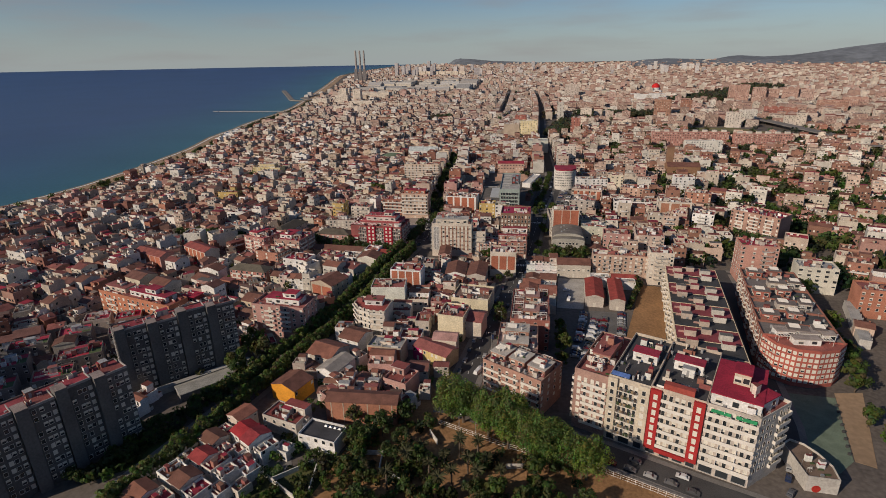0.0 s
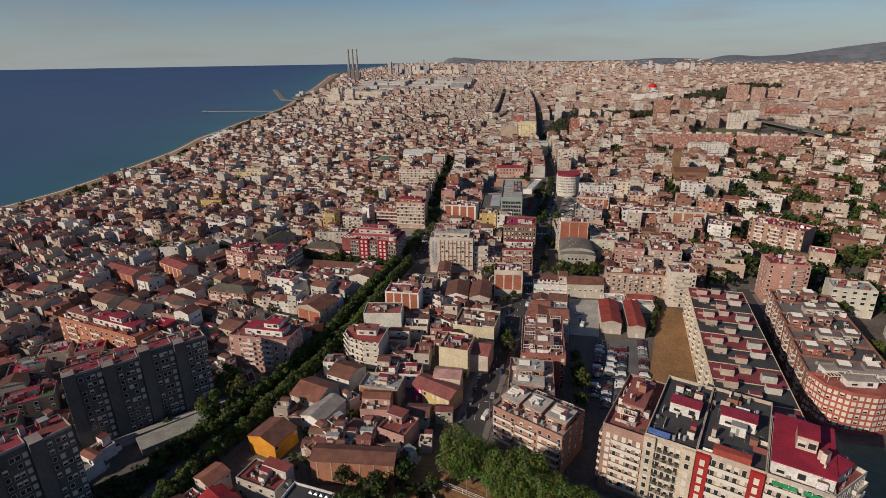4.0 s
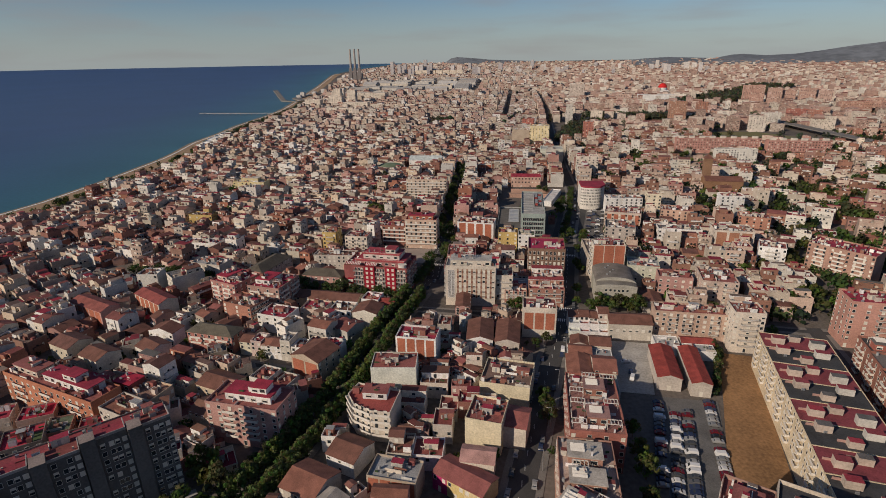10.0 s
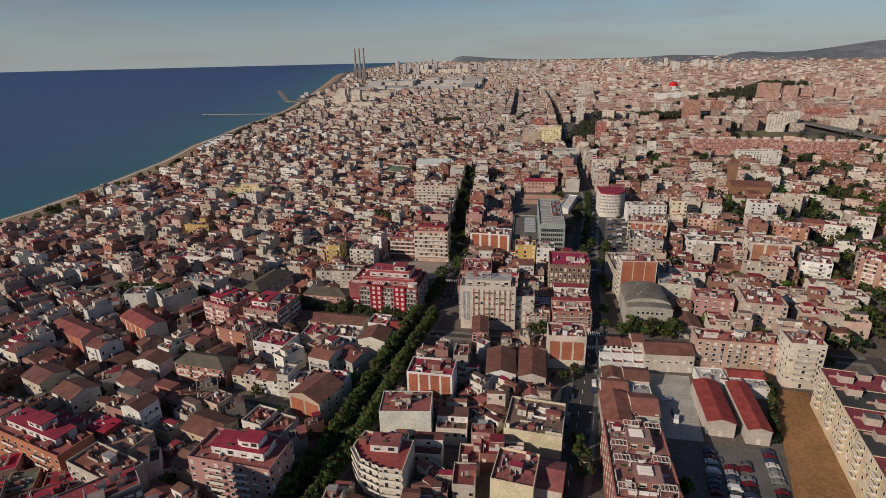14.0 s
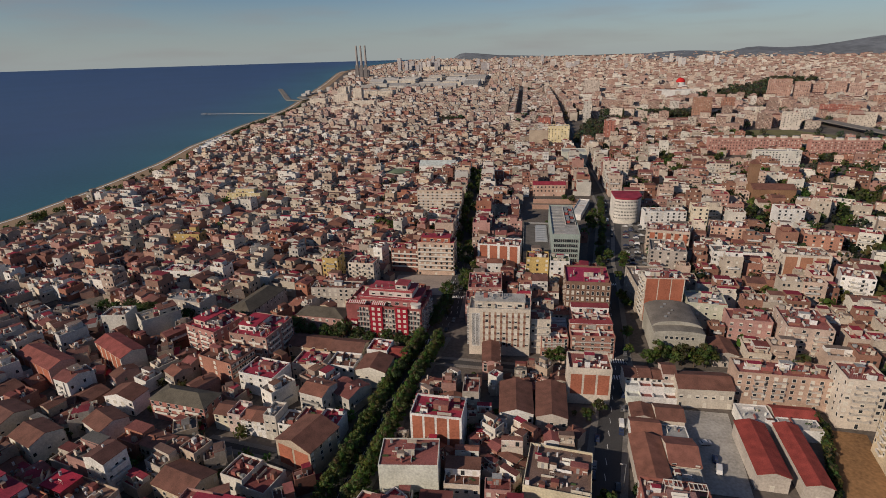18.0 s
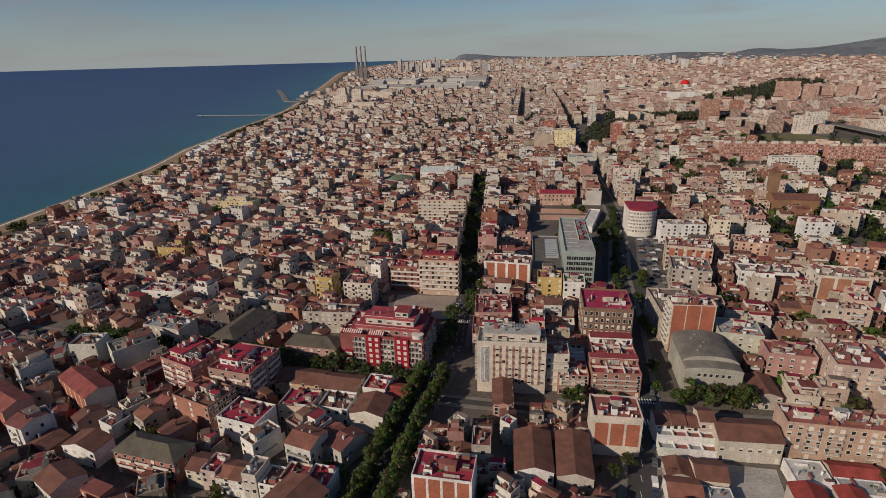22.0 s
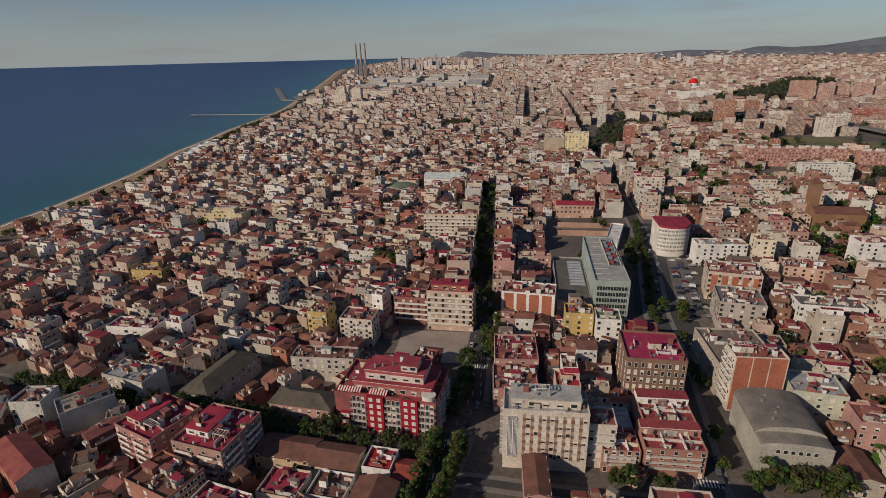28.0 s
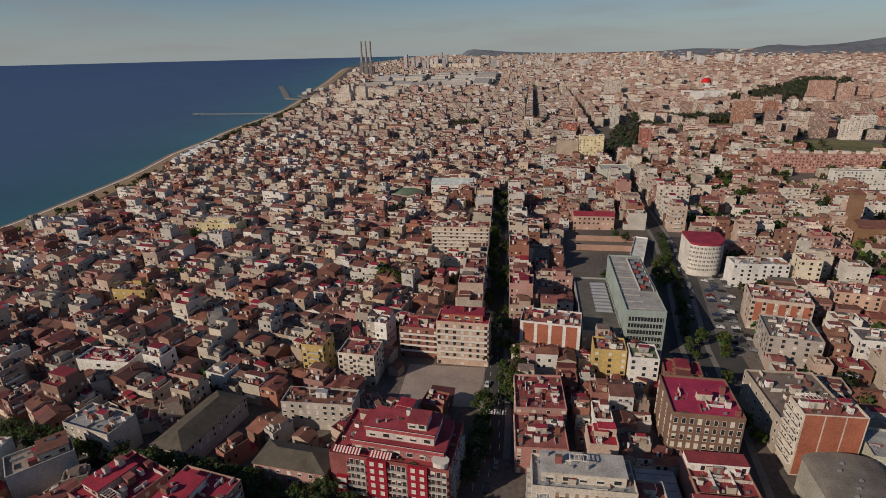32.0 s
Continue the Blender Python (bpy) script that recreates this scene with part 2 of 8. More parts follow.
# ---- shared pieces: windows, balconies, roof fittings ----
def window_mesh(w, h, kind):
    """Frame proud of the wall, reveal, pane and blind as one joined piece."""
    b = Build()
    a, t, o, q = w / 2, 0.1, -0.09, -0.02
    cut = h * (1 - {"dark": 0.0, "half": 0.5, "shut": 1.0}[kind])
    out = [(-a - t, -0.12), (a + t, -0.12), (a + t, h + t), (-a - t, h + t)]
    inn = [(-a, 0), (a, 0), (a, h), (-a, h)]
    for k in range(4):
        m = (k + 1) % 4
        A, B2, C2, D2 = out[k], out[m], inn[m], inn[k]
        b.poly([(A[0], o, A[1]), (B2[0], o, B2[1]), (C2[0], o, C2[1]), (D2[0], o, D2[1])], W_)
        b.poly([(D2[0], o, D2[1]), (C2[0], o, C2[1]), (C2[0], q, C2[1]), (D2[0], q, D2[1])], W_)
        b.poly([(A[0], 0.02, A[1]), (B2[0], 0.02, B2[1]), (B2[0], o, B2[1]), (A[0], o, A[1])], W_)
    if cut > 0:
        b.poly([(-a, q, 0), (0, q, 0), (0, q, cut), (-a, q, cut)], G_)
        b.poly([(0, q, 0), (a, q, 0), (a, q, cut), (0, q, cut)], G_)
    if cut < h:
        b.poly([(-a, q, cut), (a, q, cut), (a, q, h), (-a, q, h)], B_)
    me = b.mesh("window")
    bm = bmesh.new()
    bm.from_mesh(me)
    bmesh.ops.remove_doubles(bm, verts=bm.verts, dist=0.001)
    bm.to_mesh(me)
    bm.free()
    return me


WINDOWS = {(k, s): window_mesh(w, h, k) for k in ("dark", "half", "shut") for s, w, h in (("n", 1.2, 1.35), ("t", 1.1, 2.0), ("w", 1.9, 1.35))}


def balcony_mesh(w, solid):
    b = Build()
    b.box(-w / 2, -1.1, 0, w / 2, 0.02, 0.16, W_)
    if solid:
        b.box(-w / 2, -1.1, 0.16, w / 2, -1.0, 1.0, W_)
    else:
        b.box(-w / 2, -1.08, 0.95, w / 2, -1.03, 1.02, L_)
        k = int(w / 0.35)
        for i in range(k + 1):
            x = -w / 2 + 0.03 + i * (w - 0.06) / k
            b.box(x - 0.025, -1.07, 0.16, x + 0.025, -1.04, 0.95, L_)
    for s in (-1, 1):
        b.box(s * w / 2 - 0.04, -1.05, 0.16, s * w / 2 + 0.04, 0.0, 1.0, W_ if solid else L_)
    return b.mesh("balcony")


BALC = {}


def balcony(w, solid):
    key = (round(w * 2) / 2, solid)
    if key not in BALC:
        BALC[key] = balcony_mesh(*key)
    return BALC[key]


def stair_head_mesh(w, d, h, c, ct):
    b = Build()
    b.box(0, 0, 0, w, d, h, P_, c)
    b.box(-0.2, -0.2, h, w + 0.2, d + 0.2, h + 0.18, R_, c, R_, ct)
    b.box(w * 0.35, -0.04, 0, w * 0.35 + 0.9, 0.02, 2.0, L_)
    return b.mesh("stair_head")


def chimney_mesh(h=1.3):
    b = Build()
    b.box(-0.3, -0.3, 0, 0.3, 0.3, h, P_, BEIGE)
    b.box(-0.38, -0.38, h, 0.38, 0.38, h + 0.1, P_, BEIGE)
    b.cyl(0, 0, h + 0.1, h + 0.45, 0.16, n=6, m=P_, c=CLAY)
    return b.mesh("chimney")


def ac_mesh():
    b = Build()
    b.box(-0.5, -0.25, 0.1, 0.5, 0.25, 0.9, M_)
    b.box(-0.45, -0.2, 0, -0.35, 0.2, 0.1, L_)
    b.box(0.35, -0.2, 0, 0.45, 0.2, 0.1, L_)
    b.cyl(0, 0, 0.9, 0.94, 0.22, n=8, m=L_)
    return b.mesh("air_conditioner")


def antenna_mesh():
    b = Build()
    b.box(-0.03, -0.03, 0, 0.03, 0.03, 3.2, M_)
    for z in (2.4, 2.7, 3.0):
        b.box(-0.6, -0.02, z, 0.6, 0.02, z + 0.04, M_)
    return b.mesh("antenna")


def pergola_mesh(w, d):
    """White frame of posts and beams on a terrace."""
    b = Build()
    xs = [(i * w / 4 - 0.07, i * w / 4 + 0.07) for i in range(5)]
    for j, (y0, y1) in enumerate(((-0.08, 0.08), (0.08, d - 0.08), (d - 0.08, d + 0.08))):
        for i, (x0, x1) in enumerate(xs):
            b.box(x0, y0, 2.45, x1, y1, 2.7, W_)
            if j != 1 and i < 4:
                b.box(x1, y0, 2.45, xs[i + 1][0], y1, 2.7, W_)
            if j != 1 and i in (0, 4):
                b.box(x0, y0, 0, x1, y1, 2.45, W_)
    me = b.mesh("pergola")
    bm = bmesh.new()
    bm.from_mesh(me)
    bmesh.ops.remove_doubles(bm, verts=bm.verts, dist=0.001)
    bm.to_mesh(me)
    bm.free()
    return me


def solar_mesh():
    b = Build()
    for i in range(3):
        y = i * 1.5
        b.poly([(0, y, 0.25), (4.2, y, 0.25), (4.2, y + 0.9, 0.75), (0, y + 0.9, 0.75)], W_)
        b.poly([(0, y + 0.9, 0.7), (4.2, y + 0.9, 0.7), (4.2, y, 0.2), (0, y, 0.2)], M_)
        for x in (0.3, 3.9):
            b.box(x - 0.04, y + 0.9, 0, x + 0.04, y + 0.98, 0.85, M_)
            b.box(x - 0.04, y + 0.1, 0, x + 0.04, y + 0.18, 0.3, M_)
    return b.mesh("roof_frame")


PERGOLA, SOLAR = pergola_mesh(4.6, 3.0), solar_mesh()
HEADS = [stair_head_mesh(2.6 + 0.5 * i, 2.6, 2.4, vary(random.choice([CREAM, WHITE, BEIGE, BRICK])), random.choice([TERR, GREY, CRIM])) for i in range(6)]
CHIMNEY, ACUNIT, ANTENNA = chimney_mesh(), ac_mesh(), antenna_mesh()


def thing(name, x, y, ang, label, category, group="", z=None, built=True):
    """An Empty at a place of the plan; what is built on the plan's lines takes their lengths, what merely stands there does not."""
    root = new(name)
    t, along_, across = site_turn(ang)
    root.location = (*site(x, y), rise(x, y) if z is None else z)
    root.rotation_euler = (0, 0, radians(t))
    if built:
        root.scale = (along_, across, 1)
    tagged(root, label, category, group)
    root.empty_display_size = 0.5
    return root


def far_windows(root, side, w, d, z0, dz, floors, nx, m0):
    """The small far windows of one side, joined."""
    b = Build()
    span = w if side in "fb" else d
    for i in range(nx):
        q = span / 2 if nx == 1 else m0 + i * (span - 2 * m0) / (nx - 1)
        for k in range(floors):
            z = z0 + k * dz
            m = random.choice((G_, G_, B_))
            if side in "fb":
                y = -0.06 if side == "f" else d
                b.box(q - 0.65, y, z, q + 0.65, y + 0.06, z + 1.4, m)
            else:
                x = -0.06 if side == "l" else w
                b.box(x, q - 0.65, z, x + 0.06, q + 0.65, z + 1.4, m)
    part("glazing", b, root)["kind"] = "stuff"


def windows(root, side, w, d, z0, dz, floors, nx, size="n", kinds=("dark", "half", "shut", "dark"), m0=1.2, skip=()):
    """One window object per opening on a side: f front, b back, l left, r right."""
    span = w if side in "fb" else d
    if root.location.y > 410:
        far_windows(root, side, w, d, z0, dz, floors, nx, m0)
        return
    for i in range(nx):
        s = span / 2 if nx == 1 else m0 + i * (span - 2 * m0) / (nx - 1)
        if i in skip:
            continue
        for k in range(floors):
            me = WINDOWS[random.choice(kinds), size]
            loc = {"f": (s, 0, 0), "b": (w - s, d, 0), "l": (0, d - s, 0), "r": (w, s, 0)}[side]
            part("window", me, root, loc=(loc[0], loc[1], z0 + k * dz), rz={"f": 0, "b": math.pi, "l": -math.pi / 2, "r": math.pi / 2}[side])


def balconies(root, side, w, d, z0, dz, floors, at, bw, solid=False):
    span = w if side in "fb" else d
    for k in range(floors):
        for s in at:
            loc = {"f": (s, 0, 0), "b": (w - s, d, 0), "l": (0, d - s, 0), "r": (w, s, 0)}[side]
            part("balcony", balcony(bw, solid), root, loc=(loc[0], loc[1], z0 + k * dz), rz={"f": 0, "b": math.pi, "l": -math.pi / 2, "r": math.pi / 2}[side])


def clutter(root, w, d, h, n, ox=0.0, oy=0.0):
    """Low terrace walls, sheds, tanks, vents and boxes on a flat roof, joined; a few larger fittings of their own."""
    for i in range(min(2, n // 3)):
        me = random.choice([CHIMNEY, ACUNIT, ANTENNA])
        part(me.name.split(".")[0], me, root, loc=(random.uniform(1, w - 1), random.uniform(1, d - 1), h), rz=random.choice((0, 0.4, 1.57)))
    if not n:
        return
    b = Build()
    for i in range(int((4 + w * d / 12) * min(1.0, 0.25 + n * 0.15))):
        x, y, k = random.uniform(0.6, max(0.7, w - 2.2)), random.uniform(0.6, max(0.7, d - 2.2)), random.random()
        c = vary(random.choice((CREAM, WHITE, BEIGE, BRICK, WHITE, TERR)), 0.2)
        if k < 0.05:
            for q in range(3):
                b.box(x + q * 0.7, y, h - 0.05, x + q * 0.7 + 0.05, y + 0.05, h + 1.7, W_)
            b.box(x, y, h + 1.2, x + 1.4, y + 0.04, h + 1.7, random.choice((W_, B_)))
        elif k < 0.3:
            L = random.uniform(2, 6)
            x1, y1 = (min(w - 0.3, x + L), y + 0.15) if random.random() < 0.5 else (x + 0.15, min(d - 0.3, y + L))
            b.box(x, y, h - 0.05, x1, y1, h + random.uniform(0.7, 1.5), P_, c)
        elif k < 0.5:
            a, e, g = random.uniform(1.2, 2.6), random.uniform(1.2, 2.2), random.uniform(1.4, 2.5)
            b.box(x, y, h - 0.05, min(w - 0.3, x + a), min(d - 0.3, y + e), h + g, P_, c, R_, vary(random.choice(ROOFS)))
        elif k < 0.62:
            b.box(x, y, h - 0.05, x + 0.5, y + 0.5, h + random.uniform(0.8, 1.7), P_, c)
        elif k < 0.72:
            b.box(x, y, h - 0.05, x + 0.06, y + 0.06, h + 2.6, M_)
            b.box(x - 0.5, y, h + 2.2, x + 0.56, y + 0.05, h + 2.28, M_)
        elif k < 0.86:
            b.box(x, y, h - 0.05, x + 1.0, y + 0.6, h + 0.8, M_)
        elif k < 0.93:
            b.cyl(x + 0.5, y + 0.5, h - 0.05, h + 1.3, 0.5, n=8, m=P_, c=GREY)
        else:
            b.box(x, y, h - 0.05, x + random.uniform(0.8, 2.0), y + 0.5, h + 0.45, P_, (0.05, 0.08, 0.03))
    b.v = [(x + ox, y + oy, z) for x, y, z in b.v]
    ob = part("roof_clutter", b, root, "small vents, low walls and sheds on the roof")
    ob["kind"] = "stuff"


FOOT = {}       # footprints already built on, by 60 m cell: centre, half sizes, turn


def claim(x, y, ang, w, d, grow=1.0):
    a = radians(ang)
    cx, cy = x + w / 2 * math.cos(a) - d / 2 * math.sin(a), y + w / 2 * math.sin(a) + d / 2 * math.cos(a)
    rec = (cx, cy, w / 2 + grow, d / 2 + grow, math.cos(a), math.sin(a))
    R = math.hypot(w, d) / 2 + grow + 8
    for i in range(int((cx - R) // 60), int((cx + R) // 60) + 1):
        for j in range(int((cy - R) // 60), int((cy + R) // 60) + 1):
            FOOT.setdefault((i, j), []).append(rec)


def taken(x, y, pad=0.0):
    for cx, cy, hw, hd, c, s in FOOT.get((int(x // 60), int(y // 60)), ()):
        dx, dy = x - cx, y - cy
        if abs(dx * c + dy * s) < hw + pad and abs(dy * c - dx * s) < hd + pad:
            return True
    return False


def block(name, label, x, y, ang, w, d, h, wall, roof="flat", top=TERR, floors=4, front=4, back=0, left=0, right=0, size="n", kinds=("dark", "half", "shut", "dark"),
          parapet=0.9, heads=1, bits=4, group="", category="apartment block", ground=3.6, balc=None, balc_w=3.0, solid=False, own=True, annex=False, upper=None):
    """A house or block from its front left corner: walls, roof, one object per window and balcony, roof fittings."""
    root = thing(name, x, y, ang, label, category, group)
    if own:
        claim(x, y, ang, w, d)
    dz = (h - ground) / max(1, floors - 1) if floors > 1 else 3
    b = Build()
    if roof == "flat":
        b.shell(w, d, h, parapet, 0.25, P_, wall)
        part("wall", b, root)
        r = Build()
        r.box(0.25, 0.25, h - 0.3, w - 0.25, d - 0.25, h, R_, top)
        part("roof", r, root)
    else:
        b.box(0, 0, 0, w, d, h, P_, wall)
        part("wall", b, root)
        r = Build()
        if roof == "hip":
            r.hip(-0.4, -0.4, w + 0.4, d + 0.4, h + 0.2, min(w, d) * 0.22, T_, top)
        else:
            r.gable(-0.3, -0.3, w + 0.3, d + 0.3, h + 0.02, (d if roof == "x" else w) * 0.16, T_, top, along=roof, wall=P_, cw=wall)
        part("roof", r, root)
    z0 = ground + 0.9 if size != "t" else ground + 0.15
    for side, nx in (("f", front), ("b", back), ("l", left), ("r", right)):
        if nx:
            windows(root, side, w, d, z0, dz, floors - 1, nx, size, kinds)
    if front and own:
        windows(root, "f", w, d, 0.3, dz, 1, max(1, front // 2), "t", ("dark", "shut"))
    if balc:
        balconies(root, "f", w, d, ground, dz, floors - 1, balc, balc_w, solid)
    if upper:
        u = Build()
        y0, y1, hu = d * upper[0], d * upper[1], random.uniform(2.5, 3.1)
        x0, x1 = random.choice(((0.0, w), (0.0, w * 0.6), (w * 0.4, w)))
        cu = vary(random.choice((wall, wall, wall, WHITE)), 0.1)
        u.box(x0 + 0.01, y0, h - 0.2, x1 - 0.01, y1, h + hu, P_, cu)
        if random.random() < 0.45:
            u.gable(x0 - 0.15, y0 - 0.35, x1 + 0.15, y1 + 0.35, h + hu, (y1 - y0) * 0.17, T_, vary(random.choice((CLAY, CLAYD, TERR)), 0.2), along="x", wall=P_, cw=cu)
        else:
            u.box(x0 - 0.1, y0 - 0.15, h + hu, x1 + 0.1, y1 + 0.15, h + hu + 0.2, P_, WHITE, R_, vary(top, 0.2))
        n = max(1, int((x1 - x0) / 2.8))
        for i in range(n):
            xx = x0 + (i + 0.5) * (x1 - x0) / n
            u.box(xx - 0.6, y0 - 0.04, h + 0.3, xx + 0.6, y0 + 0.02, h + 2.1, G_ if i % 2 else B_)
        part("upper_storey", u, root)
    if annex:
        a = Build()
        aw, ad, ah = w * random.uniform(0.45, 0.95), random.uniform(1.5, 4.0), h * random.uniform(0.35, 0.7)
        a.box(0.1, d, 0, aw, d + ad, ah, P_, vary(wall, 0.2), R_, vary(random.choice(ROOFS), 0.2))
        part("annex", a, root)
    if roof == "flat":
        for i in range(heads):
            part("stair_head", random.choice(HEADS), root, loc=(w * (i + 0.5) / heads - 1.5, d * random.uniform(0.35, 0.6), h))
        clutter(root, w, d, h, bits)
    return root


# ---- plan: coast and roads ----
def along(line, y):
    """x of a polyline of (y, x) at y."""
    for (ya, xa), (yb, xb) in zip(line, line[1:]):
        if y <= yb:
            return xa + (xb - xa) * (y - ya) / (yb - ya)
    return line[-1][1]


COAST = [(-5000, -900), (0, -520), (560, -530), (660, -526), (800, -545), (1000, -583), (1170, -635), (1310, -660), (1440, -693), (1710, -738), (1910, -779), (2390, -906), (2723, -992), (3076, -1079), (3384, -1156), (3720, -1237), (3900, -1256), (4080, -1250), (4270, -1216), (4516, -1152), (4664, -1060), (4850, -860)]
AVENUE = [(-500, -250), (100, -146), (172, -131), (210, -125.5), (238, -121.5), (290, -114), (324, -110.5), (354, -109), (400, -108.5), (450, -105.5), (490, -101), (567, -110), (740, -126), (932, -145), (1200, -147), (1610, -149), (2547, -205), (5000, -352)]
STREET = [(-500, -70), (228, -38), (300, -34), (360, -29), (440, -21), (550, -19), (586, -20), (677, -15), (778, -13), (887, -20), (1145, -36), (1500, -50), (1867, -66), (2526, -111), (3611, -207), (5000, -330)]


def coast(y):
    return along(COAST, y)


EDGE = 4860


def sheet(name, side, mat, tints=None):
    """Half of the ground: side -1 the sea, +1 the land, up to the far rim."""
    ys = [-4850, -4400, -3600, -2800, -2000, -1400, -900, -500] + [-300 + 75 * i for i in range(28)] + [1860 + 110 * i for i in range(25)] + [4560, 4640, 4710, 4770, 4815, 4850]
    fr = [0, 0.002, 0.005, 0.01, 0.018, 0.03, 0.045, 0.065, 0.09, 0.12, 0.16, 0.21, 0.27, 0.33, 0.4, 0.47, 0.55, 0.63, 0.71, 0.79, 0.86, 0.92, 0.97, 1.0]
    v, f, c = [], [], []
    for y in ys:
        e = math.sqrt(EDGE * EDGE - y * y)
        x0 = min(max(coast(y), -e), e)
        for q in fr:
            x = x0 + (side * e - x0) * q
            v.append((*site(x, y), rise(x, y) - (0.4 if side < 0 else 0.0)))
            if tints:
                k = min(1.0, abs(x - coast(y)) / 340) ** 0.6
                c.append([a + (b - a) * k for a, b in zip(*tints)] + [1.0])
    n = len(fr)
    for i in range(len(ys) - 1):
        for j in range(n - 1):
            q = (i * n + j, i * n + j + 1, (i + 1) * n + j + 1, (i + 1) * n + j)
            f.append(q if side > 0 else q[::-1])
    me = bpy.data.meshes.new(name)
    me.from_pydata(v, [], f)
    me.materials.append(mat)
    if tints:
        a = me.color_attributes.new("tint", "FLOAT_COLOR", "POINT")
        a.data.foreach_set("color", np.array(c, dtype=np.float32).ravel())
    for p in me.polygons:
        p.use_smooth = True
    return new(name, me)


GROUND = material("city_ground", (0.13, 0.11, 0.095), rough=0.95, grain=0.6, stain=0.03, amount=0.45)
SEA = material("sea_water", None, rough=0.32, grain=0.25, stain=0.006, amount=0.3, bump=0.5, spec=0.22)
tagged(sheet("ground", 1, GROUND), "dusty grey-brown city ground between streets and houses", "ground", kind="structure")
tagged(sheet("water", -1, SEA, ((0.03, 0.115, 0.13), (0.024, 0.043, 0.122))), "calm deep blue sea turning teal towards the beach", "sea", kind="structure")


def ribbon(name, pts, w, z, mat, label, category, th=0.12, taper=None):
    """A strip of ground along points, with thickness."""
    b = Build()
    L, Rr = [], []
    for i, (x, y) in enumerate(pts):
        a, e = pts[max(0, i - 1)], pts[min(len(pts) - 1, i + 1)]
        dx, dy = e[0] - a[0], e[1] - a[1]
        n = math.hypot(dx, dy)
        ww = w if taper is None else w + (taper - w) * i / (len(pts) - 1)
        L.append((*site(x - dy / n * ww / 2, y + dx / n * ww / 2), rise(x, y) + z))
        Rr.append((*site(x + dy / n * ww / 2, y - dx / n * ww / 2), rise(x, y) + z))
    for i in range(len(pts) - 1):
        b.poly([L[i], Rr[i], Rr[i + 1], L[i + 1]])
        for a, e in ((L[i + 1], L[i]), (Rr[i], Rr[i + 1])):
            b.poly([a, e, (e[0], e[1], e[2] - th), (a[0], a[1], a[2] - th)])
    return tagged(part(name, b, None, mats=[mat]), label, category, kind="structure")


def slab(name, pts, z, mat, label, category, th=0.1):
    b = Build()
    pts = [site(x, y) for x, y in pts]
    b.poly([(x, y, z) for x, y in pts])
    for (x0, y0), (x1, y1) in zip(pts, pts[1:] + pts[:1]):
        b.poly([(x0, y0, z - th), (x1, y1, z - th), (x1, y1, z), (x0, y0, z)])
    return tagged(part(name, b, None, mats=[mat]), label, category, kind="structure")


shore = [(coast(y), y) for y in list(range(-400, 1900, 60)) + list(range(1900, 3900, 150))]
ribbon("beach", [(x + 9.5, y) for x, y in shore], 20, 0.25, SAND, "narrow strip of tan sand along the sea", "beach", taper=40)
ribbon("surf", [(x + 0.5, y) for x, y in shore], 1.7, 0.32, PAINTW, "thin line of white surf at the water's edge", "surf", taper=3)
ave = [(along(AVENUE, y), y) for y in list(range(60, 485, 25))]
far_ave = [(along(AVENUE, y), y) for y in list(range(485, 930, 25))]
next_ave = [(along(AVENUE, y), y) for y in list(range(1590, 2700, 60))]
street = [(along(STREET, y), y) for y in list(range(228, 3600, 30))]
cross = [(-330, 478), (-295, 472), (-230, 457), (-170, 450), (-135, 447), (-104, 443)]
hotel_street = [(-100, 433), (-60, 430), (-22, 430)]
left_street = [(-170, 357), (-140, 351), (-116, 344)]
row_street = [(80, 215), (84, 237), (88, 289), (93, 340), (97, 390), (99, 430)]
apt_street = [(-6, 219), (16, 210), (48, 192), (75, 178), (110, 160)]
right_street = [(-15, 432), (30, 432), (70, 428), (130, 420)]
LINES = [(ave, 7.4), (far_ave, 6.5), (next_ave, 7.0), (street, 7.0), (cross, 6.5), (hotel_street, 4.5), (left_street, 4.0), (row_street, 6.0), (apt_street, 8.0), (right_street, 4.5)]
for step, (pts, half) in enumerate(LINES):
    ribbon("pavement", pts, half * 2, 0.13 + 0.008 * step, PAVING, "pale grey paved footway beside the roadway", "pavement", th=0.16)
    ribbon("road", pts, half * 2 - 5, 0.20 + 0.008 * step, ASPHALT, "dark asphalt roadway in the shade of the houses", "road", th=0.02)
marks = Build()


def mark(x, y, half, long, top):
    x, y = site(x, y)
    marks.box(x - half, y, 0.2, x + half, y + long, top)


for y in range(290, 620, 8):
    for off in (-1.6, 1.6):
        x = along(AVENUE, y) + off
        mark(x, y, 0.08, 3.0, 0.245)
for y in range(262, 560, 9):
    x = along(STREET, y)
    mark(x, y, 0.08, 3.0, 0.245)
for line, y in ((AVENUE, 431), (AVENUE, 452), (AVENUE, 514), (STREET, 424), (STREET, 440), (STREET, 545)):
    for k in range(9):
        x = along(line, y) - 4.2 + k * 1.05
        mark(x, y, 0.25, 3.2, 0.25)
tagged(part("road_markings", marks, None, mats=[PAINTW]), "white painted lane dashes and crossings on the asphalt", "road marking", kind="stuff")
boulevard = [(along(STREET, y) + 4, y) for y in range(545, 790, 20)]
ribbon("road", boulevard, 30, 0.11, ASPHALT, "wide asphalt boulevard with a parking strip", "road")
slab("parking_strip", [(-9, 583), (5, 581), (12, 700), (-2, 701)], 0.3, material("pale_asphalt", (0.15, 0.138, 0.128), rough=0.92, grain=1.5, stain=0.12, amount=0.35), "pale worn asphalt parking strip along the boulevard", "car park", th=0.15)
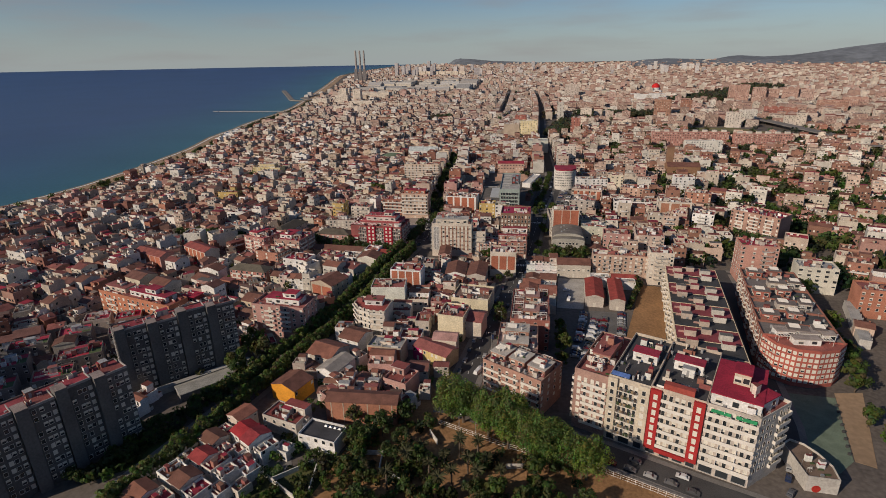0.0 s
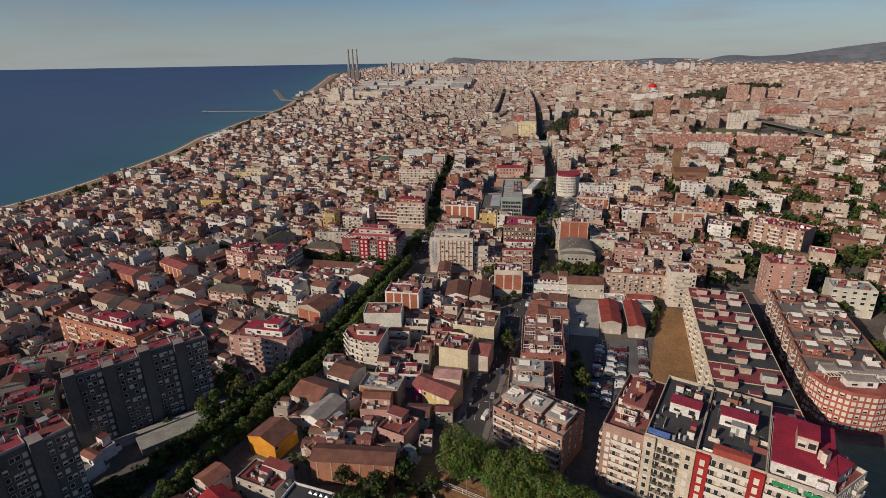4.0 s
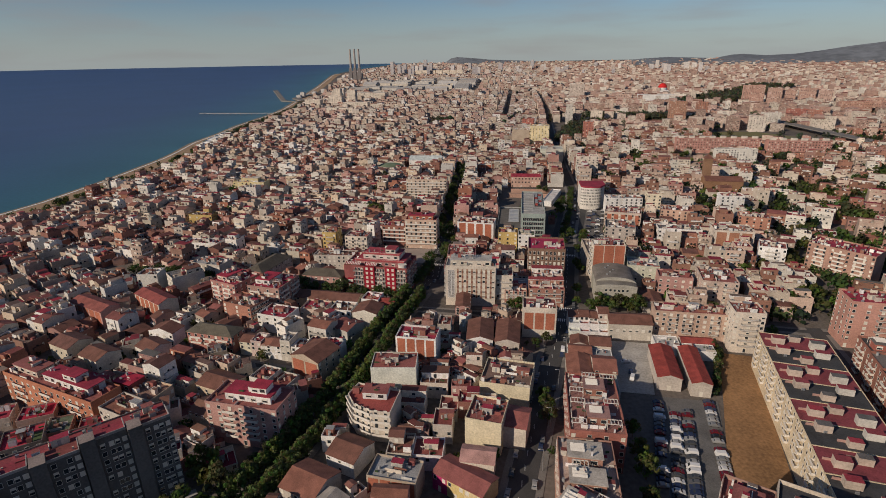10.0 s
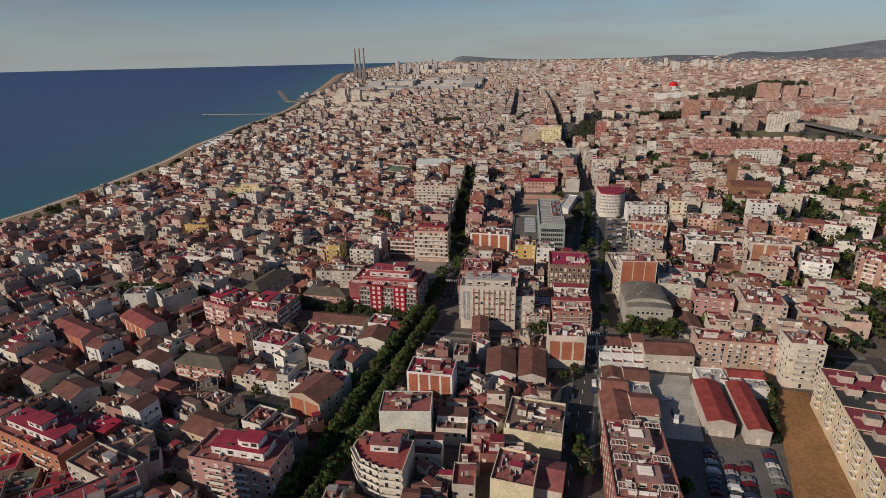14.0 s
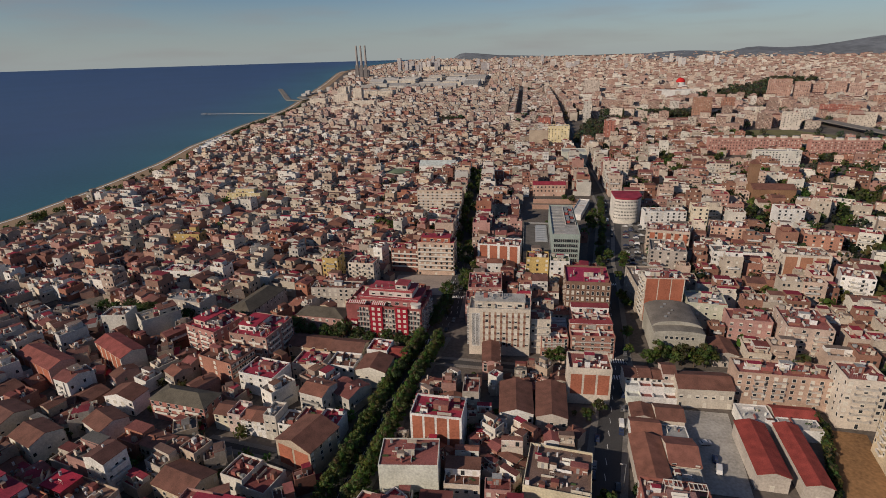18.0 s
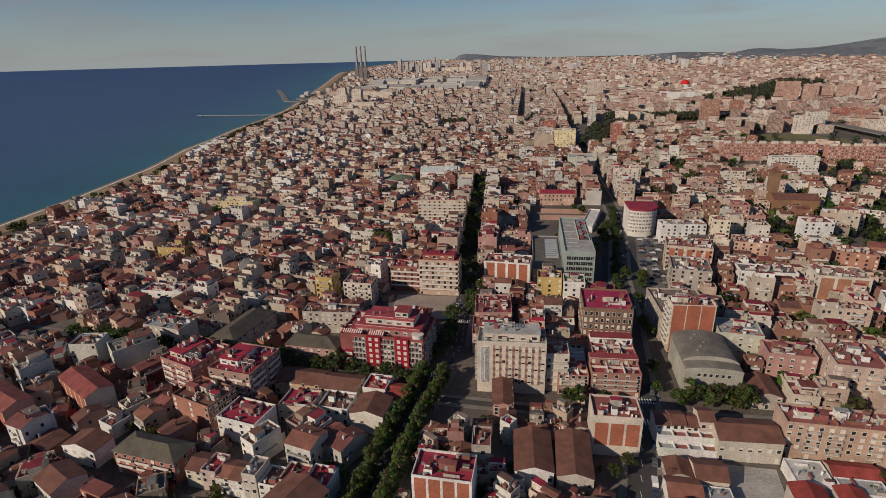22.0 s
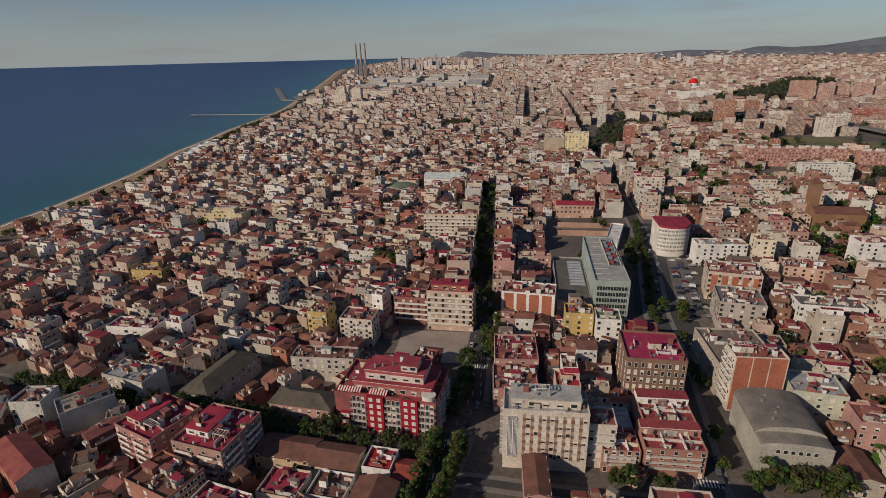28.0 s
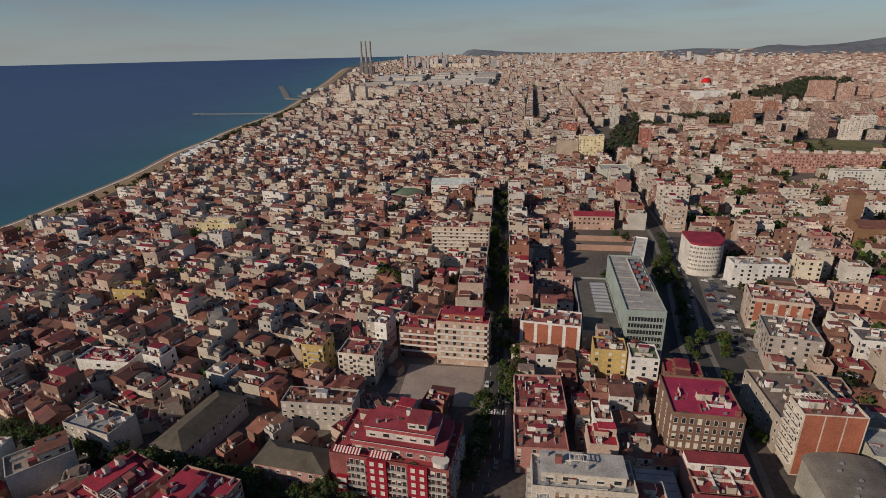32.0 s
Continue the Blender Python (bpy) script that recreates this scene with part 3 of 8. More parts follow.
slab("plaza", [(-146, 552), (-143, 517), (-111, 518), (-112, 553)], 0.22, material("pale_paving", (0.31, 0.255, 0.22), rough=0.9, grain=1.5, stain=0.1, amount=0.25), "pale paved square beside the avenue", "square")
slab("sunken_court", [(-132, 534), (-122, 533), (-120.5, 516), (-131, 520)], 0.27, material("dark_red_paving", (0.09, 0.03, 0.035), rough=0.8, amount=0.3), "dark red paved rectangle in the square", "square")
slab("field", [(29.5, 290), (49, 287), (61, 392), (48, 394)], 0.15, SOIL, "bare brown dry soil of a vacant plot", "vacant plot")
slab("car_park", [(10, 272), (28, 268), (37.5, 346), (12, 348)], 0.12, material("worn_asphalt", (0.13, 0.125, 0.12), grain=2.0, stain=0.15, amount=0.35), "asphalt car park with painted bays", "car park")
slab("yard", [(0, 350), (14, 349), (17, 401), (0, 402)], 0.12, material("yard_concrete", (0.36, 0.34, 0.31), rough=0.9, grain=1.0, stain=0.1, amount=0.35), "grey concrete yard beside the sheds", "yard")
slab("park_ground", [(-50, 252), (-36, 226), (20, 200), (60, 176), (60, 90), (-80, 90), (-70, 200)], 0.1, SOIL, "brown earth of the park under the trees", "park")
slab("court", [(78, 222), (92, 208), (99, 216), (109, 262), (90, 264)], 0.1, material("green_court", (0.14, 0.18, 0.13), amount=0.3), "worn green sports court beside the flats", "court")
slab("sand_path", [(99.5, 216), (105, 213), (121, 268), (110, 266)], 0.14, SAND, "pale sandy path beside the court", "path")
for pts, half in LINES:
    for (xa, ya), (xb, yb) in zip(pts, pts[1:]):
        if ya > 2700:
            break
        L = math.hypot(xb - xa, yb - ya)
        a = math.degrees(math.atan2(yb - ya, xb - xa))
        ox, oy = half * math.sin(radians(a)), -half * math.cos(radians(a))
        claim(xa + ox, ya + oy, a, L, half * 2, 0.0)
claim(-143, 518, 0, 34, 36)
claim(6, 270, -5, 54, 122)
claim(-85, 60, 0, 165, 130)
claim(-48, 200, -28, 60, 50)
claim(78, 190, 0, 60, 80)
claim(-34, 548, -4, 33, 150, 0)
claim(-28, 690, 0, 30, 100, 0)
claim(-12, 575, -3, 18, 128, 0)
claim(-12, 434, 0, 34, 20, 0)
claim(120, 1015, -44, 140, 45, 0)
claim(215, 1180, -10, 150, 180, 0)
claim(10, 1555, 0, 215, 100, 0)
claim(-45, 1180, 0, 60, 330, 0)
claim(10, 1430, 0, 66, 70, 0)
claim(128, 1455, 0, 92, 110, 0)
claim(372, 1900, 0, 44, 40, 0)
claim(-800, 2545, 5, 470, 800, 0)
claim(-290, 1470, 0, 46, 80, 0)
for y in range(1150, 1760, 30):
    claim(350 + 0.00028 * (y - 1760) ** 2 * 0.45 - 16, y, 0, 32, 30, 0)
claim(262, 2000, -27, 150, 860, 0)
claim(180, 2040, 0, 130, 75, 0)
claim(-100, 430, 0, 14, 46, 0)
claim(-98, 408, 0, 13, 24, 0)

# ---- landmark buildings ----


def strips(root, w, h, n, c, z0=1.0, gap=0.9, y=-0.06):
    """Tall brick panels set on a front."""
    pw = (w - gap * (n + 1)) / n
    for i in range(n):
        b = Build()
        x = gap + i * (pw + gap)
        b.box(x, y, z0, x + pw, 0.02, h, P_, c)
        part("brick_panel", b, root, "orange brick panel")


def setback(root, x, y, w, d, z, h, wall, top):
    """A penthouse storey on a roof terrace."""
    b = Build()
    b.box(x, y, z, x + w, y + d, z + h, P_, wall)
    part("penthouse", b, root)
    r = Build()
    r.box(x - 0.3, y - 0.3, z + h, x + w + 0.3, y + d + 0.3, z + h + 0.25, R_, top)
    part("penthouse_roof", r, root)
    n = max(2, int(w / 4))
    for i in range(n):
        part("window", WINDOWS[("half", "dark", "half")[i % 3], "w"], root, loc=(x + (i + 0.5) * w / n, y, z + 0.7))
    if w * d > 60:
        clutter(root, w - 1, d - 1, z + h + 0.25, 1 if w * d < 330 else 0, x + 0.5, y + 0.5)


# hotel-like cream block on the avenue
r = block("apartment_block", "cream apartment block with brown window columns and a striped panel", -86, 442, 1, 27, 15, 23, CREAM, floors=7, front=0, left=4, heads=0, bits=5, top=GREY, parapet=1.0)
for i in range(8):
    b = Build()
    x0 = 6.2 + i * 2.55
    b.box(x0, -0.03, 4.6, x0 + 0.85, 0.02, 22.2, P_, (0.34, 0.22, 0.15))
    for k in range(6):
        b.box(x0 - 0.05, -0.22, 4.9 + 2.95 * k, x0 + 0.9, 0.02, 6.1 + 2.95 * k, P_, (0.24, 0.11, 0.08))
    part("window_column", b, r, "brown tiled column between windows")
    windows(r, "f", 2 * (x0 + 1.7), 15, 5.3, 2.95, 6, 1, "n", ("half", "dark", "shut", "shut"))
b = Build()
b.box(1.2, -0.08, 4.6, 4.8, 0.02, 21.5, P_, WHITE)
panel = part("facade_panel", b, r, "white panel with dark concentric stripes")
for k in range(4):
    b = Build()
    e = 0.25 + 0.38 * k
    for x0, x1, z0, z1 in ((1.2 + e, 1.38 + e, 4.6 + e, 21.5 - e), (4.62 - e, 4.8 - e, 4.6 + e, 21.5 - e), (1.38 + e, 4.62 - e, 4.6 + e, 4.78 + e), (1.38 + e, 4.62 - e, 21.32 - e, 21.5 - e)):
        b.box(x0, -0.12, z0, x1, -0.07, z1, P_, DARK)
    part("stripe", b, panel)
balconies(r, "l", 27, 15, 4.6, 2.95, 6, (3, 8, 12), 3.0)
setback(r, 2.5, 3.5, 22, 10, 23, 3.2, CREAM, (0.42, 0.4, 0.37))
part("pergola", PERGOLA, r, loc=(10, 6, 26.5))
block("apartment_block", "lower wing with terrace balconies beside the cream block", -59, 446, 1, 9, 11, 17, CREAM, floors=5, front=2, balc=(4.5,), balc_w=8)

# bright red block
r = block("apartment_block", "bright red apartment block with stepped crimson roof terraces", -148, 457, -6, 38, 27, 16.6, (0.26, 0.08, 0.075), floors=6, front=0, right=0, top=(0.3, 0.05, 0.06), heads=0, bits=6)
for x0, x1, zt in ((2.2, 5.6, 9.5), (12.5, 18.8, 17.5), (25.5, 31.5, 17.5)):
    b = Build()
    b.box(x0, -1.1, 1.0, x1, 0.02, zt, P_, RED)
    p = part("red_bay", b, r, "glossy crimson tiled bay")
    for k in range(6):
        for q in ((x0 + (x1 - x0) * 0.28), (x0 + (x1 - x0) * 0.74)):
            if 1.8 + 2.75 * k + 1.5 < zt:
                part("window", WINDOWS["shut", "n"], p, loc=(q, -1.11, 1.8 + 2.75 * k))
for q, bw, n in ((9, 6.2, 5), (22.2, 6.0, 5), (34.7, 5.5, 5)):
    balconies(r, "f", 38, 27, 3.0, 2.75, n, (q,), bw)
    for e in (-1.6, 0.2, 1.8):
        for k in range(n):
            part("window", WINDOWS[random.choice(("dark", "dark", "half")), "t"], r, loc=(q + e, 0, 3.15 + 2.75 * k))
balconies(r, "r", 38, 27, 3.0, 2.75, 5, (4.5, 12.5, 21), 6.0)
for q in (3, 6, 11, 14, 19.5, 22.5):
    for k in range(5):
        part("window", WINDOWS[random.choice(("dark", "half", "shut")), "t"], r, loc=(38, q, 3.15 + 2.75 * k), rz=math.pi / 2)
b = Build()
b.box(0.5, -1.2, 0.2, 37.5, 0.02, 0.9, P_, (0.3, 0.27, 0.25))
part("plinth", b, r)
setback(r, 6.5, 4, 29, 20, 16.6, 2.9, (0.36, 0.16, 0.15), (0.28, 0.04, 0.055))
setback(r, 10, 8, 22, 14, 19.8, 2.8, (0.56, 0.48, 0.44), (0.31, 0.05, 0.065))
setback(r, 23, 11, 6, 8, 22.9, 2.4, (0.55, 0.5, 0.45), (0.28, 0.05, 0.06))
for x0, y0, x1, y1, z in ((6.2, 3.6, 35.8, 3.8, 19.8), (9.6, 7.6, 32.4, 7.8, 22.9)):
    b = Build()
    b.box(x0, y0, z, x1, y1, z + 0.9, P_, (0.36, 0.08, 0.085))
    b.box(x0, y0, z + 0.9, x1, y1, z + 1.0, W_)
    part("terrace_wall", b, r, "crimson terrace parapet with a white cap")
for x0, w in ((1.0, 9), (13, 7)):
    b = Build()
    for i in range(int(w / 0.5)):
        b.poly([(x0 + i * 0.5, -0.3, 18.2), (x0 + i * 0.5 + 0.5, -0.3, 18.2), (x0 + i * 0.5 + 0.5, 2.4, 19.0), (x0 + i * 0.5, 2.4, 19.0)], W_ if i % 2 else R_, RED)
    part("awning", b, r, "red and white striped awning")
b = Build()
b.cyl(35, 2.5, 16.6, 19.0, 2.4, n=14, m=W_)
b.cyl(35, 2.5, 19.0, 19.3, 2.7, n=14, m=W_)
part("rotunda", b, r, "round white glazed terrace room")
block("apartment_block", "low block with a grey hipped roof behind street trees", -174, 457, -6, 25, 13, 10, PINK, roof="hip", top=(0.10, 0.085, 0.065), floors=3, front=7)

# flats by the square
r = block("apartment_block", "cream and brick flats with long balconies facing the square", -134, 555, -2, 23, 15, 21, (0.5, 0.36, 0.28), floors=7, front=7, right=4, top=CRIM, heads=2)
balconies(r, "f", 23, 15, 3.6, 2.9, 6, (11.5,), 22, True)
setback(r, 2, 4, 18, 9, 21, 3, ORANGE, CRIM)
block("apartment_block", "lower brick flats with crimson roof at the square", -152, 560, -4, 18, 14, 15, BRICK, floors=5, front=5, top=CRIM, balc=(9,), balc_w=17, solid=True)
# purple-roofed block and its neighbours
r = block("apartment_block", "brown block with white window rows and a magenta-red roof", -44, 492, -2, 22, 27, 20, (0.20, 0.12, 0.085), floors=6, front=9, left=4, top=(0.34, 0.03, 0.08), size="t", kinds=("shut", "half", "dark"), heads=1, bits=1)
block("apartment_block", "ochre yellow flats with brown brick front", -67, 548, -2, 13, 13, 15, OCHRE, floors=5, front=3, top=CLAYD)
block("apartment_block", "white flats with square loggias and a planted roof", -53, 542, -2, 11, 14, 15, WHITE, floors=5, front=3, size="w", top=(0.12, 0.14, 0.09))
for x, y, w, d, h in ((-41, 444, 19, 17, 10.5), (-40, 462, 17.5, 22, 10.5), (-54, 444, 12, 14, 8.5)):
    r = block("apartment_block", "brown brick flats with crimson roof terraces and white dividing walls", x, y, 1, w, d, h, (0.34, 0.17, 0.13), floors=4, front=5, right=5, top=(0.27, 0.05, 0.055), heads=1, bits=14, balc=(w / 2,), balc_w=w - 3, upper=(0.55, 0.85))
    for q in (0.33, 0.66):
        b = Build()
        b.box(w * q, 0.3, h, w * q + 0.25, d - 0.3, h + 1.3, P_, WHITE)
        b.box(0.3, d * q, h, w - 0.3, d * q + 0.25, h + 1.1, P_, (0.6, 0.52, 0.46))
        part("terrace_wall", b, r, "white dividing wall on the terrace")
b = Build()
b.box(0, 0, 0, 12, 20, 4.5, P_, (0.4, 0.4, 0.4), R_, (0.36, 0.37, 0.38))
for i in range(5):
    b.box(0.5, 1 + i * 4, 4.5, 11.5, 1.3 + i * 4, 4.75, R_, (0.3, 0.3, 0.31))
tagged(part("workshop", b, None, loc=(-54, 461, 0)), "low workshop with a pale grey metal roof in the court", "workshop")
claim(-54, 461, 0, 12, 20)
# glass office
r = block("office_building", "pale grey glass office block with a louvred flat roof", -53, 577, -1, 17, 84, 22, (0.29, 0.34, 0.31), floors=5, front=0, right=0, top=(0.33, 0.32, 0.30), heads=0, bits=0, category="office")
for k in range(6):
    b = Build()
    b.box(1.0, -0.08, 1.0 + 3.3 * k, 16.0, 0.02, 3.0 + 3.3 * k, G_)
    for i in range(12):
        b.box(1.0 + i * 1.32, -0.16, 1.0 + 3.3 * k, 1.1 + i * 1.32, -0.08, 3.0 + 3.3 * k, W_)
    part("glass_band", b, r)
    b = Build()
    b.box(16.98, 1.0, 1.0 + 3.3 * k, 17.08, 80, 3.0 + 3.3 * k, G_)
    part("glass_band", b, r)
b = Build()
b.box(9.6, 28, 22, 15.6, 78, 22.5, R_, (0.09, 0.085, 0.085))
b.box(9.3, 27.7, 22, 9.6, 78.3, 23.4, P_, (0.45, 0.44, 0.42))
b.box(15.6, 27.7, 22, 15.9, 78.3, 23.4, P_, (0.45, 0.44, 0.42))
part("plant_deck", b, r, "dark roof deck between low screens")
for i in range(12):
    b = Build()
    b.box(10.2 + (i % 2) * 2.8, 30 + i * 3.9, 22.5, 12.3 + (i % 2) * 2.8, 32.6 + i * 3.9, 23.8, M_ if i % 3 else R_, (0.3, 0.06, 0.05))
    part("roof_unit", b, r, "metal cooling unit")
for i in range(9):
    b = Build()
    b.box(1.2, 4 + i * 8.6, 22.05, 8.6, 4.4 + i * 8.6, 22.35, R_, (0.42, 0.41, 0.39))
    part("roof_seam", b, r)
r = block("office_wing", "low concrete office wing with skylights", -71, 580, -1, 17.6, 77, 9, GREY, floors=2, front=4, top=(0.12, 0.11, 0.1), heads=0, bits=0, category="office")
for i in range(9):
    b = Build()
    b.hip(8, 26 + i * 5, 16.4, 29.2 + i * 5, 9.3, 0.9, M_, GREY, 0.8)
    part("skylight", b, r, "white ribbed skylight")
block("garden_pavilion", "long low white roofed pavilion in the convent garden", -33, 705, 82, 60, 9, 4, WHITE, floors=1, front=0, top=(0.62, 0.6, 0.56), heads=0, bits=0, category="pavilion")
for x, y, ang, L in ((-74, 768, 0, 48), (-74, 744, 0, 44)):
    b = Build()
    b.box(0, -0.25, 0, L, 0.25, 4.2, P_, (0.4, 0.25, 0.19))
    tagged(part("garden_wall", b, None, loc=(x, y, 0), rz=radians(ang)), "tall pinkish wall round the convent court", "wall", "garden walls")
claim(-80, 665, 0, 58, 130, 0)
# orange gable block
r = block("apartment_block", "flats with a blind orange brick end wall in three panels", -6, 491, 1, 18.5, 12, 23.5, CREAM, floors=8, front=0, left=5, top=TERR, heads=2, bits=8)
strips(r, 18.5, 24, 3, ORANGE, 0.5, 0.45)
balconies(r, "l", 18.5, 12, 3.8, 2.8, 7, (3.2, 8.8), 5.2, True)
part("pergola", PERGOLA, r, loc=(3, 7, 23.5))
block("apartment_block", "curved white-edged flats beside the orange wall", 14, 486, -10, 18, 18, 13, (0.45, 0.45, 0.36), floors=4, front=5, top=GREY)
# grey vaulted hall
r = thing("vaulted_hall", -5, 450, -3, "grey concrete hall with a low vaulted roof and a stepped front", "hall")
claim(-5, 450, -3, 22, 34)
b = Build()
b.box(0, 0, 0, 21, 34, 12, P_, (0.36, 0.34, 0.29))
part("wall", b, r)
b = Build()
arc = [(10.5 - 10.8 * math.cos(math.pi * i / 14), 12 + 3.4 * math.sin(math.pi * i / 14)) for i in range(15)]
for (xa, za), (xb, zb) in zip(arc, arc[1:]):
    b.poly([(xa, 7, za), (xb, 7, zb), (xb, 34.3, zb), (xa, 34.3, za)], R_, (0.17, 0.15, 0.13))
b.poly([(x, 7.0, z) for x, z in arc[::-1]], P_, (0.36, 0.34, 0.29))
b.poly([(x, 34.1, z) for x, z in arc], P_, (0.36, 0.34, 0.29))
part("roof", b, r, "dark felted vault")
b = Build()
low = [(10.5 - 10.8 * math.cos(math.pi * i / 12), 12 + 1.5 * math.sin(math.pi * i / 12)) for i in range(13)]
for (xa, za), (xb, zb) in zip(low, low[1:]):
    b.poly([(xa, -0.2, za), (xb, -0.2, zb), (xb, 7, zb), (xa, 7, za)], R_, (0.2, 0.18, 0.15))
b.poly([(x, -0.15, z) for x, z in low[::-1]], P_, (0.38, 0.36, 0.31))
part("front_vault", b, r, "lower vault over the front bay")
windows(r, "f", 21, 34, 9.2, 3, 1, 6, "n", ("dark",), 5)
for i in range(5):
    part("skylight", ACUNIT, r, loc=(6 + 2 * (i % 3), 12 + 4 * i, 15))
# south side of the small street
for i, (w, h) in enumerate(((5.2, 8), (4.6, 8.3), (4.4, 7.8), (4.8, 10.5))):
    x = (-20, -14.8, -10.2, -5.8)[i]
    r = block("row_house", "white terraced house with stepped rear terraces and clay roof", x, 412, 1, w, 10, h, (WHITE, (0.62, 0.58, 0.52), WHITE, (0.55, 0.45, 0.4))[i], roof="x", top=CLAYD, floors=3, front=2, category="house")
    for dy, hh in ((-4, 5.6), (-8, 2.9)):
        b = Build()
        b.shell(w - 0.05, 4, hh, 0.9, 0.15, P_, vary(WHITE))
        b.v = [(px, py + dy, pz) for px, py, pz in b.v]
        b.box(0.2, dy + 0.2, hh - 0.1, w - 0.2, dy + 3.8, hh, R_, random.choice((TERR, GREY, CLAY)))
        part("rear_terrace", b, r, "white walled rear terrace")
    claim(x, 404, 1, w, 8, 0)
block("row_house", "beige hall with arched windows and a long clay roof", -1, 404, 1, 20, 15, 8.5, (0.5, 0.45, 0.38), roof="x", top=CLAYD, floors=2, front=7, category="house")
block("apartment_block", "beige brick flats with loggias and a red roof", 20, 409, -5, 36, 13, 14, (0.44, 0.31, 0.24), floors=5, front=12, top=TERR, heads=3, bits=8, balc=(8, 15, 27), balc_w=4, right=3)
block("apartment_block", "tall pale flats with balconies at the end of the plot", 52, 396, -5, 13, 15, 20, CREAM, floors=7, front=3, balc=(6.5,), balc_w=7, left=4, top=TERR)
r = block("apartment_block", "cream block with brick front panels and red roof", -42, 402, 0, 16, 15, 15.5, CREAM, floors=5, front=0, top=TERR, heads=1)
strips(r, 16, 13.5, 3, ORANGE, 4.5, 0.8)
block("apartment_block", "pink house with a long clay roof at the corner", -77, 417, 4, 7.5, 21, 8.5, PINK, roof="y", top=CLAYD, floors=4, front=2, right=4)
block("row_house", "white arcaded house with clay roofs and terraces", -66, 378, 2, 12, 24, 8, WHITE, roof="y", top=CLAYD, floors=2, front=3, category="house")
block("row_house", "house with two wide clay tile roofs", -53, 377, -2, 11, 26, 8, BEIGE, roof="y", top=CLAYD, floors=2, front=3, category="house")
r = block("apartment_block", "flats with an orange brick front in vertical panels", -95, 362, -4, 18, 14, 14.5, WHITE, floors=5, front=0, top=CRIM)
strips(r, 18, 14.5, 4, ORANGE, 0.5, 0.8)
block("apartment_block", "house with a blank white end wall and clay roofs", -98, 332, 7, 18, 15, 14, (0.66, 0.66, 0.58), floors=4, front=0, left=3, top=TERR, parapet=0.4)
def prism(name, label, category, pts, h, wall, top, edges, floors, dz, wrap=False, z0=3.2, step=2.6, kinds=("dark", "half", "shut"), parapet=0.8):
    """Many-sided flats on a plan of corners: walls, parapet, roof, windows on some sides, wrap-round balconies."""
    ox, oy = pts[0]
    r = thing(name, ox, oy, 0, label, category)
    loc = [(x - ox, y - oy) for x, y in pts]
    b = Build()
    n = len(loc)
    cx, cy = sum(p[0] for p in loc) / n, sum(p[1] for p in loc) / n
    inn = [(x + (cx - x) * 0.03, y + (cy - y) * 0.03) for x, y in loc]
    for i in range(n):
        a, e, g, k = loc[i], loc[(i + 1) % n], inn[(i + 1) % n], inn[i]
        b.poly([(*a, 0), (*e, 0), (*e, h + parapet), (*a, h + parapet)], P_, wall)
        b.poly([(*a, h + parapet), (*e, h + parapet), (*g, h + parapet), (*k, h + parapet)], P_, wall)
        b.poly([(*g, h), (*k, h), (*k, h + parapet), (*g, h + parapet)], P_, wall)
        L = math.hypot(e[0] - a[0], e[1] - a[1])
        t = math.atan2(e[1] - a[1], e[0] - a[0])
        claim(ox + a[0], oy + a[1], math.degrees(t), L, 4)
        if i in edges:
            m = max(1, int(L / step))
            for j in range(m):
                q = (j + 0.5) / m
                for f in range(floors):
                    part("window", WINDOWS[random.choice(kinds), "t" if wrap else "n"], r, loc=(a[0] + (e[0] - a[0]) * q, a[1] + (e[1] - a[1]) * q, z0 + dz * f), rz=t)
            if wrap:
                for f in range(floors):
                    part("balcony", balcony(L, True), r, loc=((a[0] + e[0]) / 2, (a[1] + e[1]) / 2, z0 - 0.2 + dz * f), rz=t)
    part("wall", b, r)
    b = Build()
    b.poly([(*p, h) for p in inn], R_, top)
    part("roof", b, r)
    return r


r = prism("apartment_block", "wedge-shaped cream corner flats with wrap-round balconies", "apartment block", [(-101, 312), (-97, 304.5), (-90, 300.5), (-83, 300), (-82, 317), (-99, 321)], 12.5, CREAM, (0.3, 0.07, 0.06), (0, 1, 2), 4, 2.9, True, 3.0)
setback(r, 6, -2, 9, 7, 12.5, 2.7, WHITE, TERR)
clutter(r, 12, 6, 12.5, 6)
r = block("apartment_block", "pink brick flats with balconies on the corner", -147, 293, -7, 28, 17, 16.5, PINK, floors=6, front=7, right=4, top=TERR, balc=(9.5, 18), balc_w=5, solid=True, heads=2)
setback(r, 6, 4.5, 18, 9, 16.5, 2.9, WHITE, CRIM)
setback(r, 16, 6, 6, 6, 19.6, 2.4, WHITE, (0.33, 0.03, 0.055))
r = block("apartment_block", "long orange brick flats with roof terraces", -243, 310, -20, 56, 14, 13.5, (0.42, 0.17, 0.10), floors=4, front=15, top=TERR, balc=(10, 28, 46), balc_w=7, solid=True, heads=4)
setback(r, 22, 4, 28, 8, 13.5, 2.9, WHITE, CRIM)
setback(r, 2, 4, 16, 8, 13.5, 2.7, (0.5, 0.4, 0.33), TERR)
setback(r, 34, 5, 8, 6, 16.6, 2.4, WHITE, CRIM)
block("apartment_block", "beige flats with balconies and roof laundry terraces", -187, 290, -22, 24, 12, 12.5, BEIGE, floors=4, front=6, top=CLAY, balc=(6, 17), balc_w=5)


